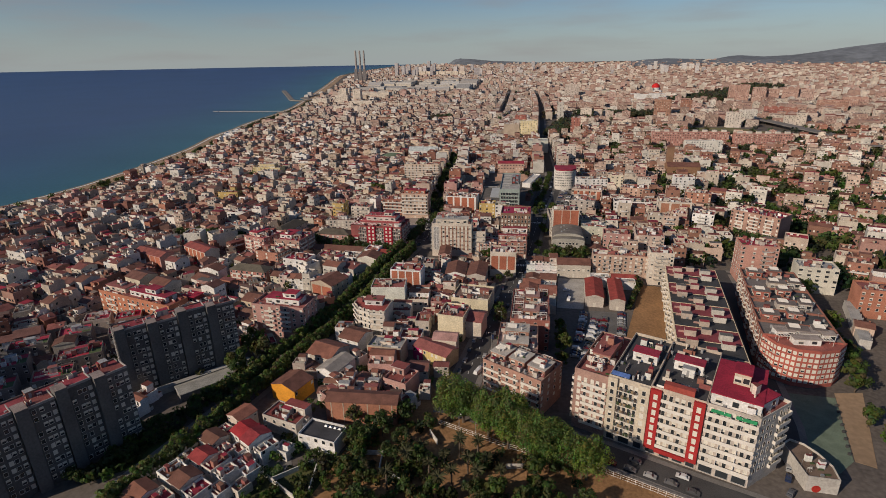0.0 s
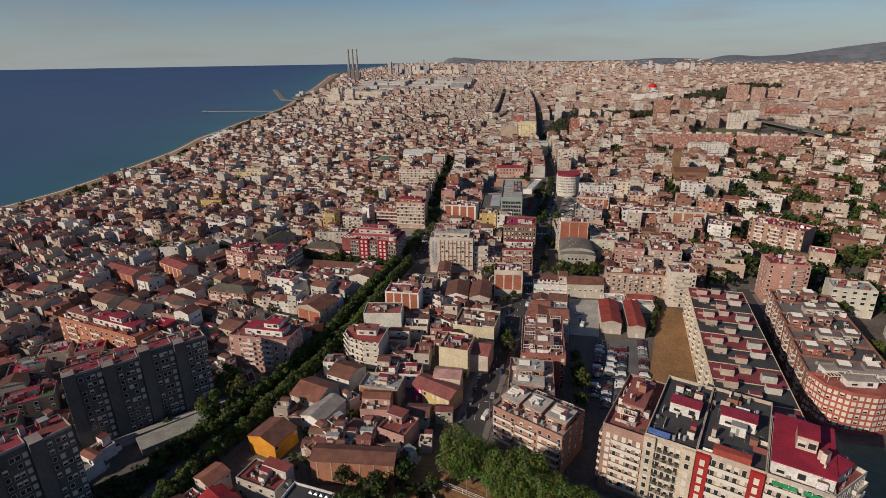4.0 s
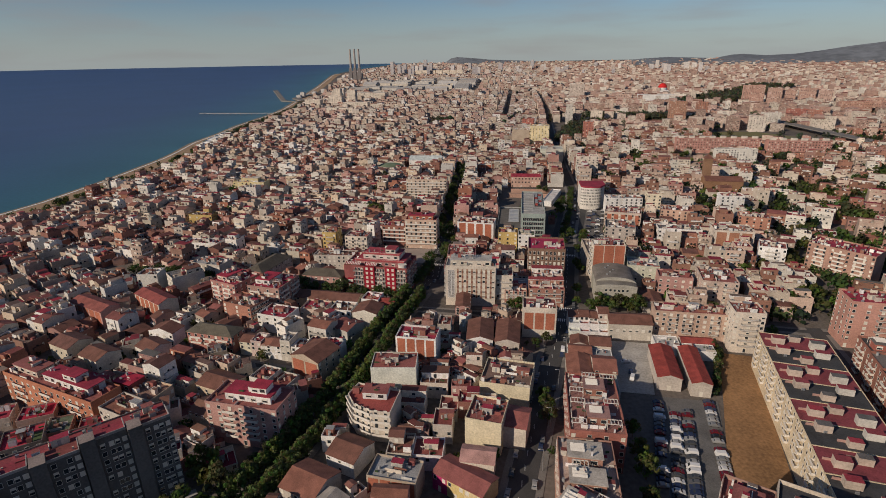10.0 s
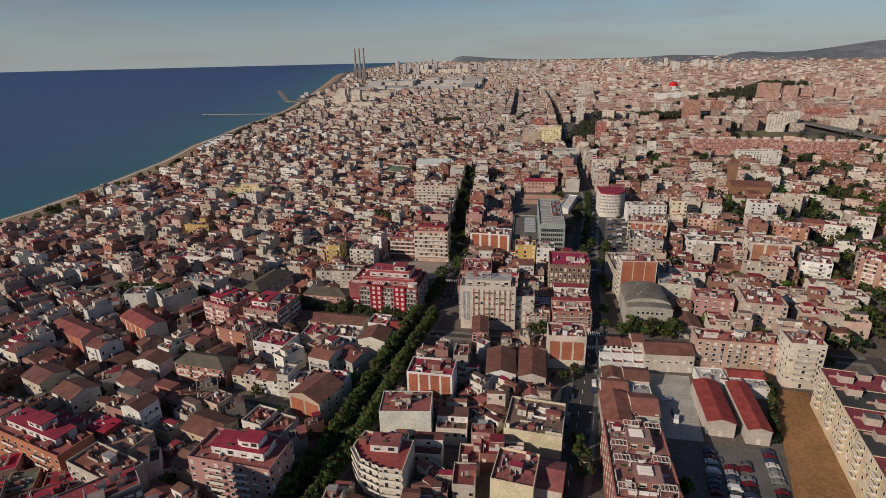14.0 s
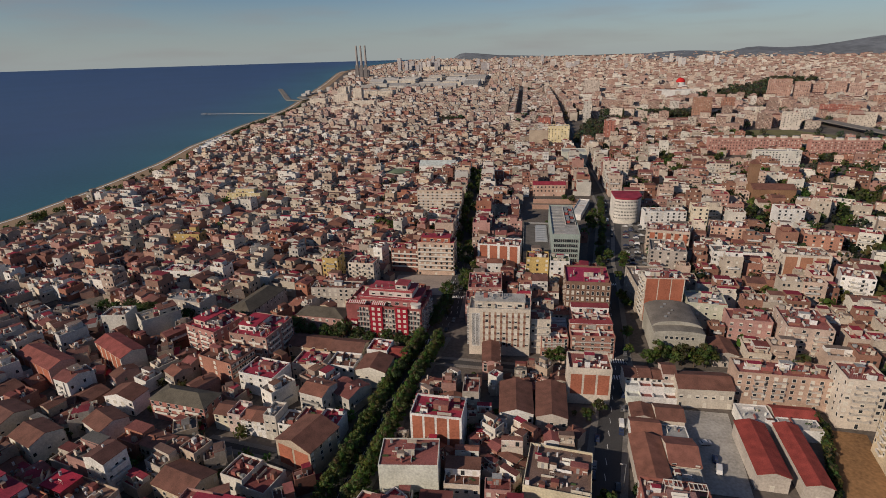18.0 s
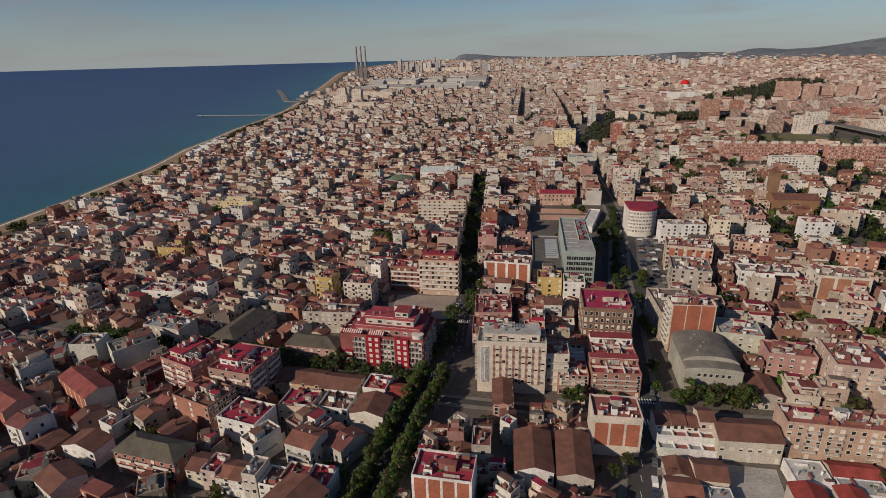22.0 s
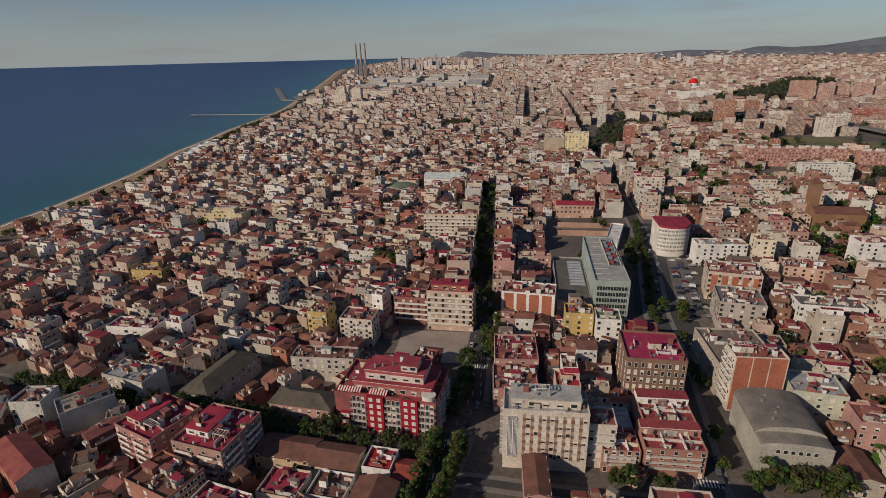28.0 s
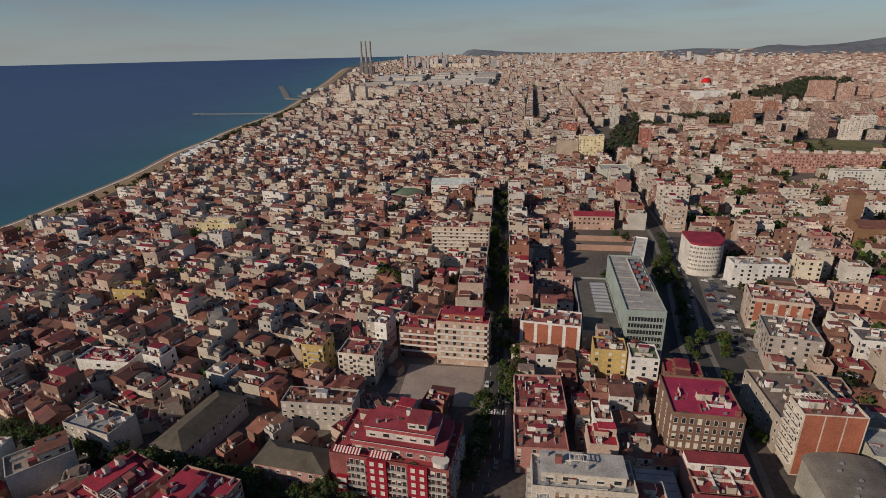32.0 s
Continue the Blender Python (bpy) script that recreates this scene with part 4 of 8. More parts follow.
# dark slab towers
def slab_tower(x, y, ang, n):
    """Staggered modules: each a blank stair tower and a window bay, at its own depth and height."""
    w = 12.6 * n
    r = block("slab_tower", "tall dark grey concrete slab of flats in staggered modules", x, y, ang, w, 11, 27.5, (0.17, 0.155, 0.145), floors=11, front=0, right=2, top=(0.24, 0.05, 0.06), heads=0, bits=3, parapet=0.5, left=2)
    for i in range(n):
        x0 = 12.6 * i
        dep, up = (-0.5, -1.1, -0.3, -0.9)[i % 4], (28.4, 27.9, 29.0, 28.2)[i % 4]
        b = Build()
        b.box(x0 + 0.2, dep - 1.6, 0, x0 + 4.2, 3.0, up + 1.4, P_, (0.125, 0.118, 0.112), R_, (0.25, 0.2, 0.18))
        part("stair_tower", b, r, "blank projecting grey stair tower")
        b = Build()
        b.box(x0 + 4.2, dep, 0, x0 + 12.5, 6.0, up, P_, (0.115, 0.108, 0.102), R_, ((0.26, 0.04, 0.055), (0.2, 0.06, 0.055))[i % 2])
        b.box(x0 + 4.2, dep, up, x0 + 12.5, dep + 0.25, up + 0.8, P_, (0.3, 0.28, 0.27))
        b.box(x0 + 12.25, dep + 0.25, up, x0 + 12.5, 6.0, up + 0.8, P_, (0.3, 0.28, 0.27))
        part("module", b, r, "recessed grey window bay")
        for xx, kinds in ((5.6, ("half", "dark", "dark")), (8.0, ("dark", "shut", "half")), (9.6, ("dark", "half")), (11.6, ("shut", "shut", "half"))):
            for k in range(10):
                if random.random() < 0.9:
                    part("window", WINDOWS[random.choice(kinds), "n"], r, loc=(x0 + xx, dep, 2.1 + 2.62 * k))
        if i % 2:
            part("stair_head", random.choice(HEADS), r, loc=(x0 + 6, 6.3, 27.5))
    r.scale.z *= 1.07
    return r


slab_tower(-169, 222, 54.8, 4)
slab_tower(-164.5, 149, 68, 4)
# Added slab outside the view, there only to cast shade on the low flats.
block("slab_tower", "unseen grey slab added to shade the low flats", -274, 204, -39, 62, 11, 31, (0.16, 0.15, 0.14), floors=11, front=0, top=CRIM, heads=3, bits=3)
# low terraced blocks behind the slab towers
for x, y, ang, w, d, c in ((-217, 240, -20, 18, 13, (0.33, 0.03, 0.05)), (-212, 219, -20, 15, 12, CRIM), (-200, 203, -20, 14, 12, (0.3, 0.04, 0.055)), (-246, 246, -20, 16, 12, CRIM), (-214, 268, -20, 13, 14, (0.33, 0.03, 0.05)),
                           (-194, 270, -20, 13, 14, (0.33, 0.03, 0.055)), (-238, 226, -20, 14, 12, CRIM), (-226, 205, -20, 14, 12, (0.33, 0.03, 0.05)), (-182, 258, -20, 10, 10, CRIM), (-234, 262, -20, 14, 12, CRIM)):
    cx, cy = x + w / 2 * math.cos(radians(ang)) - d / 2 * math.sin(radians(ang)), y + w / 2 * math.sin(radians(ang)) + d / 2 * math.cos(radians(ang))
    ang = 45
    x, y = cx - (w / 2 - d / 2) * 0.7071, cy - (w / 2 + d / 2) * 0.7071
    r = block("terrace_flats", "low grey flats with a bright crimson roof terrace and white edges", x, y, ang, w, d, 9, (0.2, 0.165, 0.15), floors=3, front=4, top=tuple(v * 1.25 for v in c), heads=1, bits=3, parapet=0.8, group="crimson terraces behind the towers")
    b = Build()
    b.box(w * 0.7, 0.4, 9, w - 0.4, d * 0.6, 9.12, R_, (0.07, 0.10, 0.04))
    part("roof_lawn", b, r, "green roof terrace")
b = Build()
b.box(0, 3, 0, 52, 6, 2.6, P_, (0.34, 0.33, 0.31))
tagged(part("podium", b, None, loc=(-162, 215, 0), rz=radians(54.8)), "low grey concrete podium before the slab tower", "podium")
r = thing("workshop", -146, 222, 56, "low hall with a pale grey metal roof below the slab tower", "workshop")
claim(-146, 222, 56, 24, 9)
b = Build()
b.box(0, 0, 0, 24, 9, 3.2, P_, (0.2, 0.19, 0.18))
part("wall", b, r)
b = Build()
b.gable(-0.3, -0.3, 24.3, 9.3, 3.2, 1.3, R_, (0.3, 0.29, 0.26), along="x", wall=P_, cw=GREY)
part("roof", b, r)
slab("lawn", [(-148, 168), (-138, 176), (-131, 204), (-138, 205), (-146, 190)], 0.12, material("lawn_grass", (0.06, 0.085, 0.025), rough=1.0, grain=3, stain=0.2, amount=0.5), "shaded green lawn beside the slab tower", "lawn")

# big apartment block on the park corner
def front_point(q):
    return 7 + q * 0.866, 226.5 - q * 0.5


def column(root, x, z0, dz, n, size, kinds, y=0.0):
    for k in range(n):
        part("window", WINDOWS[random.choice(kinds), size], root, loc=(x, y, z0 + dz * k))


def pier_strip(root, x0, x1, y, z0, z1, c, name="facade_pier", label="plastered projecting strip of the front"):
    b = Build()
    b.box(x0, y, z0, x1, 0.02, z1, P_, c)
    return part(name, b, root, label)


def shops(root, spans):
    for x0, x1 in spans:
        b = Build()
        b.box(x0, -0.1, 0.2, x1, 0.02, 2.5, L_)
        b.box(x0 + 0.15, -0.14, 0.5, x1 - 0.15, -0.1, 2.2, G_)
        b.box(x0 - 0.1, -0.5, 2.5, x1 + 0.1, 0.02, 2.7, W_)
        part("shopfront", b, root, "dark glazed shopfront")


r = block("apartment_block", "brown brick flats with planted roof terrace on the park corner", *front_point(0), -30, 13, 36, 20.5, (0.34, 0.21, 0.17), floors=8, front=0, left=7, top=TERR, parapet=1.2, bits=8)
r.scale.z *= 1.16
column(r, 2.0, 3.6, 2.35, 7, "n", ("shut", "half", "shut"))
for x in (4.4, 7.0, 9.0, 11.5):
    column(r, x, 3.0, 2.35, 7, "t", ("shut", "dark", "half"))
balconies(r, "f", 13, 36, 2.8, 2.35, 7, (8,), 9.5, True)
balconies(r, "l", 13, 36, 2.8, 2.35, 7, (31,), 8, True)
setback(r, 3, 12, 7, 18, 20.5, 2.8, (0.34, 0.19, 0.15), TERR)
part("pergola", PERGOLA, r, loc=(4, 6, 20.5))
r = block("apartment_block", "cream flats with recessed balconies, a blue awning and black roof", *front_point(13.1), -30, 14.8, 40, 20, (0.48, 0.41, 0.33), floors=8, front=0, top=SLATE, bits=2)
r.scale.z *= 1.27
pier_strip(r, 0.0, 3.4, -1.1, 2.8, 20.6, (0.52, 0.45, 0.35))
pier_strip(r, 11.0, 14.8, -1.1, 2.8, 20.6, (0.52, 0.45, 0.35))
column(r, 1.7, 3.8, 2.35, 7, "n", ("shut", "half", "dark"), -1.1)
column(r, 12.9, 3.8, 2.35, 7, "n", ("shut", "shut", "dark"), -1.1)
for x in (4.6, 6.4, 8.2, 10.0):
    column(r, x, 3.05, 2.35, 7, "t", ("dark", "dark", "half"))
balconies(r, "f", 14.8, 40, 2.9, 2.35, 7, (7.2,), 7.5)
for k in range(7):
    b = Build()
    for i in range(6):
        q = 3.8 + 1.15 * i + random.uniform(-0.2, 0.2)
        b.box(q, -1.2, 3.3 + 2.35 * k, q + random.uniform(0.4, 0.9), -0.95, 3.9 + 2.35 * k + random.uniform(0, 0.35), P_, random.choice(((0.05, 0.07, 0.03), (0.3, 0.22, 0.13), (0.08, 0.06, 0.05))))
    part("balcony_greenery", b, r, "mixed planters and screens on the balcony")["kind"] = "stuff"
b = Build()
b.gable(0.5, 0.6, 7, 3.6, 20.9, 0.6, R_, (0.07, 0.13, 0.33), along="x")
part("awning", b, r, "blue roof awning")
setback(r, 4, 18, 9, 5, 20, 2.8, WHITE, CRIM)
shops(r, ((1, 4), (5.5, 9.5), (11, 14)))
r = block("apartment_block", "flats framed by two bright red window bays and black roof", *front_point(28), -30, 18, 40, 20, (0.46, 0.38, 0.31), floors=8, front=0, top=SLATE, bits=2)
r.scale.z *= 1.29
for x0 in (0.1, 14.2):
    b = Build()
    b.box(x0, -1.2, 2.2, x0 + 3.7, 0.02, 20.4, P_, (0.32, 0.024, 0.024))
    p = part("red_bay", b, r, "bright red plastered bay")
    column(p, x0 + 1.85, 3.6, 2.35, 7, "n", ("shut",), -1.2)
b = Build()
b.box(3.8, -1.15, 1.6, 14.2, 0.02, 2.8, P_, (0.32, 0.024, 0.024))
part("red_band", b, r, "bright red band over the shops")
for x in (4.9, 6.9, 8.9, 10.9, 12.9):
    column(r, x, 3.35, 2.35, 7, "t", ("dark", "dark", "half", "shut"))
balconies(r, "f", 18, 40, 3.2, 2.35, 7, (9,), 10.3, True)
b = Build()
b.box(4, 0.3, 20.0, 14, 3.0, 22.4, P_, (0.3, 0.06, 0.045))
part("terrace_room", b, r, "dark red roof-terrace wall")
setback(r, 4, 19, 10, 5, 20, 2.8, WHITE, CRIM)
shops(r, ((0.6, 4), (5.5, 9), (10, 13.5), (14.5, 17.5)))
r = block("apartment_block", "cream corner flats with wide pale balconies and crimson penthouse", *front_point(46.1), -30, 16, 32, 18.5, (0.46, 0.40, 0.35), floors=8, front=0, top=TERR, bits=6)
r.scale.z *= 1.38
for x in (1.6, 3.8, 6.0, 8.2, 10.4, 12.6, 14.6):
    column(r, x, 3.0, 2.25, 7, "t", ("dark", "dark", "half", "shut"))
balconies(r, "f", 16, 32, 2.9, 2.25, 7, (8,), 15.5, True)
for k in range(7):
    for x in (5.4, 10.8):
        b = Build()
        b.box(x, -1.05, 3.06 + 2.25 * k, x + 0.15, 0, 5.1 + 2.25 * k, P_, WHITE)
        part("balcony_screen", b, r, "white dividing screen")
for x0 in (1.5, 9):
    b = Build()
    b.gable(x0, -1.4, x0 + 6, 0.4, 17.9, 0.35, R_, (0.03, 0.25, 0.10), along="x")
    part("awning", b, r, "green fabric awning")
setback(r, 0.6, 2.5, 15, 26, 18.5, 2.9, WHITE, (0.3, 0.02, 0.045))
setback(r, 6, 12, 5, 8, 21.6, 3.0, (0.5, 0.42, 0.33), (0.3, 0.02, 0.045))
shops(r, ((0.6, 5), (6, 10), (11, 15.4)))
r = block("apartment_block", "canted cream end of the corner flats with small balconies", *front_point(62.1), 46, 17, 13, 18.5, (0.54, 0.5, 0.44), floors=8, front=0, top=TERR, bits=4, heads=0, own=True)
r.scale.z *= 1.38
for x, sz in ((2.0, "n"), (4.8, "n"), (7.6, "n")):
    column(r, x, 3.7, 2.25, 7, sz, ("dark", "half", "dark"))
for x in (11.5, 13.6, 15.6):
    column(r, x, 3.0, 2.25, 7, "t", ("dark", "half"))
balconies(r, "f", 17, 13, 2.9, 2.25, 7, (13.4,), 6.5, True)
setback(r, 2, 2.5, 11, 9, 18.5, 2.7, WHITE, (0.3, 0.02, 0.045))

# terrace flats beside the car park
def terraces(root, spots, h, wall, top):
    """Penthouse rooms, white pergolas and solar frames on a roof."""
    for x, y, w, d in spots:
        setback(root, x, y, w, d, h, 2.8, wall, top)
        part("roof_frame", SOLAR, root, loc=(x + 0.6, y + d * 0.3, h + 3.06))


GREYR = (0.42, 0.38, 0.33)
r = block("apartment_block", "brick flats with roof terraces by the park", -28, 247, -36, 29, 19, 15.5, (0.37, 0.21, 0.16), floors=5, front=8, right=4, top=(0.4, 0.3, 0.25), balc=(5, 14.5, 24), balc_w=8, solid=True, heads=0, bits=12)
terraces(r, ((1.2, 4.5, 7.5, 9), (10.5, 5, 7.5, 9), (20, 4.5, 8, 9)), 15.5, (0.36, 0.19, 0.14), GREYR)
for x in (10, 21.2):
    part("pergola", PERGOLA, r, loc=(x - 0.4, 13.8, 15.5))
r = block("apartment_block", "brick flats with planted terraces beside the street", -24, 260, -3, 17, 30, 14, (0.37, 0.21, 0.16), floors=5, front=4, left=8, right=8, top=(0.4, 0.3, 0.25), heads=0, bits=12)
terraces(r, ((3, 3, 10, 8), (3, 16, 10, 9)), 14, (0.36, 0.19, 0.14), GREYR)
part("pergola", PERGOLA, r, loc=(4, 12, 14))
r = block("apartment_block", "brick flats with pink roof terraces and pergolas", -21, 293, -3, 18, 42, 15, (0.3, 0.115, 0.09), floors=5, front=4, left=9, right=9, top=(0.27, 0.13, 0.11), heads=0, bits=14)
terraces(r, ((6, 6, 7, 8), (6, 26, 7, 8)), 15, (0.3, 0.14, 0.10), (0.3, 0.17, 0.15))
for x, y in ((0.8, 2), (12, 3), (1, 16), (12.2, 17), (6, 36.5), (12.4, 36), (1, 24)):
    part("pergola", PERGOLA, r, loc=(x, y, 15))
block("row_house", "workshop with a clay roof behind the flats", -20.5, 347, -3, 10, 26, 5.5, BEIGE, roof="y", top=CLAY, floors=2, front=2, category="workshop")
block("row_house", "low workshop with a grey flat roof", -10, 340, -3, 9.5, 16, 4.2, (0.42, 0.4, 0.36), top=(0.3, 0.28, 0.25), floors=1, front=2, category="workshop", heads=0, bits=4)
block("row_house", "workshop with a reddish tile roof beside the yard", -10, 357, -3, 9.5, 17, 5, CREAM, roof="x", top=(0.24, 0.1, 0.075), floors=2, front=2, category="workshop")
for x, y, w, d, h, roof, top in ((-20, 376, 10, 11, 4.2, "x", CLAY), (-10, 375, 9, 9, 3.6, "flat", (0.3, 0.3, 0.29)), (-19, 388, 8, 10, 3.8, "y", CLAYD), (-10.5, 386, 9.5, 12, 4.4, "x", CLAYD), (19, 388, 11, 14, 4.2, "flat", (0.5, 0.48, 0.45)), (31, 385, 13, 8, 4.5, "flat", (0.35, 0.34, 0.33)), (31, 394, 14, 9, 4.0, "x", (0.3, 0.06, 0.05))):
    block("shed", "low yard shed with a %s roof" % ("clay tile" if roof != "flat" else "pale flat"), x, y, -3, w, d, h, random.choice((BEIGE, WHITE, CREAM)), roof=roof, top=top, floors=1, front=2, category="shed", heads=0, bits=2, parapet=0.4, annex=False)
for x, y, w, d in ((15.2, 354, 9.4, 32), (27.8, 350, 7.6, 36)):
    block("shed", "long brick shed with a red metal roof", x, y, -6, w, d, 6, BEIGE, roof="y", top=(0.27, 0.05, 0.04), floors=1, front=1, category="shed")

# old houses near the park
r = block("row_house", "house with a bright orange end wall and clay roof", -111, 231, -24, 13, 13, 6.5, (0.62, 0.27, 0.03), roof="y", top=CLAYD, floors=2, front=0, right=2, category="house")
r = block("workshop", "long orange brick hall with pale pilasters and dark roof", -83, 216, 2, 27, 10, 9, (0.36, 0.16, 0.10), roof="x", top=CLAYD, floors=2, front=0, category="workshop")
for i in range(6):
    b = Build()
    b.box(2 + i * 4.6, -0.12, 0, 2.35 + i * 4.6, 0.02, 9, P_, SAND_)
    part("pilaster", b, r, "pale rendered pilaster")
r = block("row_house", "white house with a black flat roof and skylights", -86.5, 197, -15, 15, 11, 5.5, WHITE, floors=2, front=5, left=3, top=SLATE, category="house", heads=0, bits=0)
for i in range(4):
    b = Build()
    b.hip(6.5 + i * 1.9, 8.2, 7.9 + i * 1.9, 9.6, 5.9, 0.4, M_, GREY, 0.5)
    part("skylight", b, r, "white roof light")
block("row_house", "house with a broad dark red terrace", -104, 207, -20, 16, 11, 6.5, BEIGE, floors=2, front=4, top=(0.2, 0.05, 0.045), category="house", parapet=0.5, bits=5, upper=(0.6, 1.0))
for dx, dy, w, d, h, roof, top, lab in ((0, 0, 8, 9, 6.5, "x", (0.34, 0.03, 0.035), "bright red tile roof"), (8.1, -0.6, 6, 10, 7.0, "x", (0.28, 0.04, 0.045), "dark crimson tile roof"), (14.2, 0.8, 5, 8, 5.0, "flat", TERR, "small red terrace")):
    c, q = math.cos(radians(-36)), math.sin(radians(-36))
    block("row_house", "white party-wall house with a %s" % lab, -110.5 + dx * c - dy * q, 195 + dx * q + dy * c, -36, w, d, h, WHITE, roof=roof, top=top, floors=2, front=3, right=2, category="house", heads=0, annex=True)
for x, y, ang, w, d, h, wall, roof, top in ((-117.5, 206, -30, 8, 9, 6, CREAM, "y", CLAY), (-117, 178, -30, 7, 8, 6, WHITE, "x", (0.3, 0.05, 0.05)), (-110.6, 174.5, -30, 6, 9, 5.4, CREAM, "flat", (0.3, 0.04, 0.05)), (-105, 172, -30, 5, 7, 4.5, WHITE, "flat", TERR),
                                            (-122, 168, -30, 7, 8, 6, WHITE, "flat", CLAY), (-116, 164.5, -30, 7, 9, 6.4, CREAM, "x", CLAYD), (-109.6, 161, -30, 6, 8, 5, WHITE, "flat", CRIM), (-126, 157, -30, 8, 8, 6.5, WHITE, "x", CLAY), (-118.8, 153, -30, 7, 9, 6, CREAM, "flat", CRIM),
                                            (-120, 190, -30, 8, 8, 5.5, BEIGE, "x", CLAYD), (-127.5, 148, -30, 8, 8, 6, CREAM, "y", CLAY), (-121, 142, -30, 8, 9, 6, WHITE, "x", TERR)):
    block("row_house", "small party-wall house with %s" % ("a tiled roof" if roof != "flat" else "a red roof terrace"), x, y, ang, w, d, h, vary(wall), roof=roof, top=vary(top), floors=2, front=2, right=2, category="house", heads=0, bits=3 if roof == "flat" else 0, annex=True)
for x, y, ang, w, d, h, c, top in ((-104, 180, -36, 7, 7, 3.4, WHITE, TERR), (-113, 185.5, -30, 7, 6, 4.2, CREAM, (0.3, 0.04, 0.05)), (-99, 177, -36, 5, 6, 3.0, WHITE, CLAY), (-108, 188.5, -36, 6, 5, 3.6, WHITE, (0.24, 0.05, 0.05)), (-93, 190, -20, 6, 6, 3.2, (0.6, 0.57, 0.52), GREY), (-122, 179, -30, 5, 6, 4.4, CREAM, CLAYD),
                                   (-104, 165, -30, 6, 6, 3.4, WHITE, TERR), (-98, 168, -30, 5, 6, 3.0, CREAM, CLAY), (-118, 198, -30, 7, 5, 4.0, CREAM, CRIM), (-92, 207, -20, 6, 5, 4.6, WHITE, TERR)):
    block("outbuilding", "low white rear building with a flat roof terrace", x, y, ang, w, d, h, c, top=top, floors=1, front=2, heads=0, bits=3, parapet=0.7, category="outbuilding", group="rear buildings")
# garden walls and patios behind the small houses
for x, y, ang, L in ((-97, 186, 50, 12), (-93, 180, -36, 20), (-100, 172, 55, 14), (-88, 176, 50, 16), (-57, 202, -82, 15), (-66, 196, 5, 10), (-43, 213, -60, 8), (-55, 187, -30, 14), (-14, 195, 10, 9), (-76, 186, -80, 14)):
    b = Build()
    b.box(0, -0.12, 0, L, 0.12, 1.9, P_, (0.55, 0.52, 0.47))
    b.box(-0.03, -0.18, 1.9, L + 0.03, 0.18, 2.0, P_, (0.6, 0.57, 0.52))
    tagged(part("garden_wall", b, None, loc=(x, y, 0), rz=radians(ang)), "pale rendered wall between the small gardens", "wall", "garden walls")
claim(-95, 150, 0, 40, 46, 0)
claim(-84, 205, 0, 30, 12, 0)
claim(-10, 476, 0, 26, 14, 0)
claim(-139, 198, 71, 66, 16, 0)
claim(-138, 138, 80, 66, 22, 0)
claim(-112, 217, -24, 28, 13, 0)
slab("patio", [(-97, 187), (-92, 178), (-84, 184), (-88, 193)], 0.13, PAVING, "pale paved patio behind the houses", "patio")
slab("garden_soil", [(-95, 150), (-50, 150), (-50, 212), (-66, 213), (-72, 192), (-92, 176)], 0.09, material("garden_grass", (0.075, 0.08, 0.03), rough=1.0, grain=2, stain=0.12, amount=0.6), "overgrown grass and earth of the gardens", "garden")
block("row_house", "white gabled house among clay roofs", -98, 247, -24, 10, 17, 6.5, WHITE, roof="y", top=(0.3, 0.27, 0.24), floors=2, front=2, category="house")
block("row_house", "house with stepped clay roofs", -108, 262, -24, 14, 16, 6.5, BEIGE, roof="x", top=CLAY, floors=2, front=3, category="house")
block("row_house", "house with a clay roof and white gable", -100, 282, -24, 12, 14, 6, WHITE, roof="x", top=CLAYD, floors=2, front=3, category="house")
r = block("workshop", "block with an orange brick wall in panels", -82, 268, -8, 16, 12, 8.5, SAND_, floors=3, front=0, top=GREY, category="workshop")
strips(r, 16, 8.5, 4, ORANGE, 0.5, 0.5)
for q, c, n in ((0, (0.42, 0.03, 0.13), "magenta pink"), (6, (0.58, 0.45, 0.2), "yellow"), (13, (0.6, 0.48, 0.28), "pale yellow")):
    block("row_house", "%s terraced house with a red tile roof" % n, -63 + q * 0.85, 276 - q * 0.55, -33, 6 if q == 0 else 7, 11, 6.5, c, roof="x", top=TERR, floors=2, front=2, category="house")
block("apartment_block", "tall cream house with stepped blank walls", -56, 300, -12, 13, 17, 12.5, (0.62, 0.54, 0.38), floors=4, front=0, right=5, top=TERR)
block("row_house", "wide cream double house with brown terraces and white lift houses", -55, 334, -10, 20, 23, 9, (0.6, 0.53, 0.38), floors=3, front=0, right=5, top=(0.17, 0.11, 0.09), heads=2, bits=8, category="house")
block("row_house", "cream house with a crimson lean-to roof", -43, 303, -12, 8, 15, 9, CREAM, roof="x", top=TERR, floors=3, front=0, category="house")
block("row_house", "cream house with a pink lean-to roof", -55, 281, -4, 11, 10, 8, CREAM, roof="x", top=PINK, floors=3, front=0, category="house")
r = prism("pavilion", "low flat-roofed building with a curved front and red door", "pavilion", [(78, 197), (87, 196), (88, 204), (86.5, 211), (84, 216.5), (80.5, 219), (77.5, 216)], 5, (0.45, 0.42, 0.38), (0.17, 0.12, 0.09), (1, 2), 1, 3, False, 1.6)
clutter(r, 8, 14, 5, 4)
b = Build()
b.cyl(0, 0, -0.1, 0.1, 1.3, n=14, m=P_, c=(0.4, 0.03, 0.02))
ob = part("door", b, r, "round-topped red door", loc=(3, -0.45, 1.3))
ob.rotation_euler = (math.pi / 2, 0, 0)
b = Build()
b.box(0, 0, 0, 56, 5, 4.5, P_, (0.45, 0.43, 0.4), R_, (0.36, 0.35, 0.33))
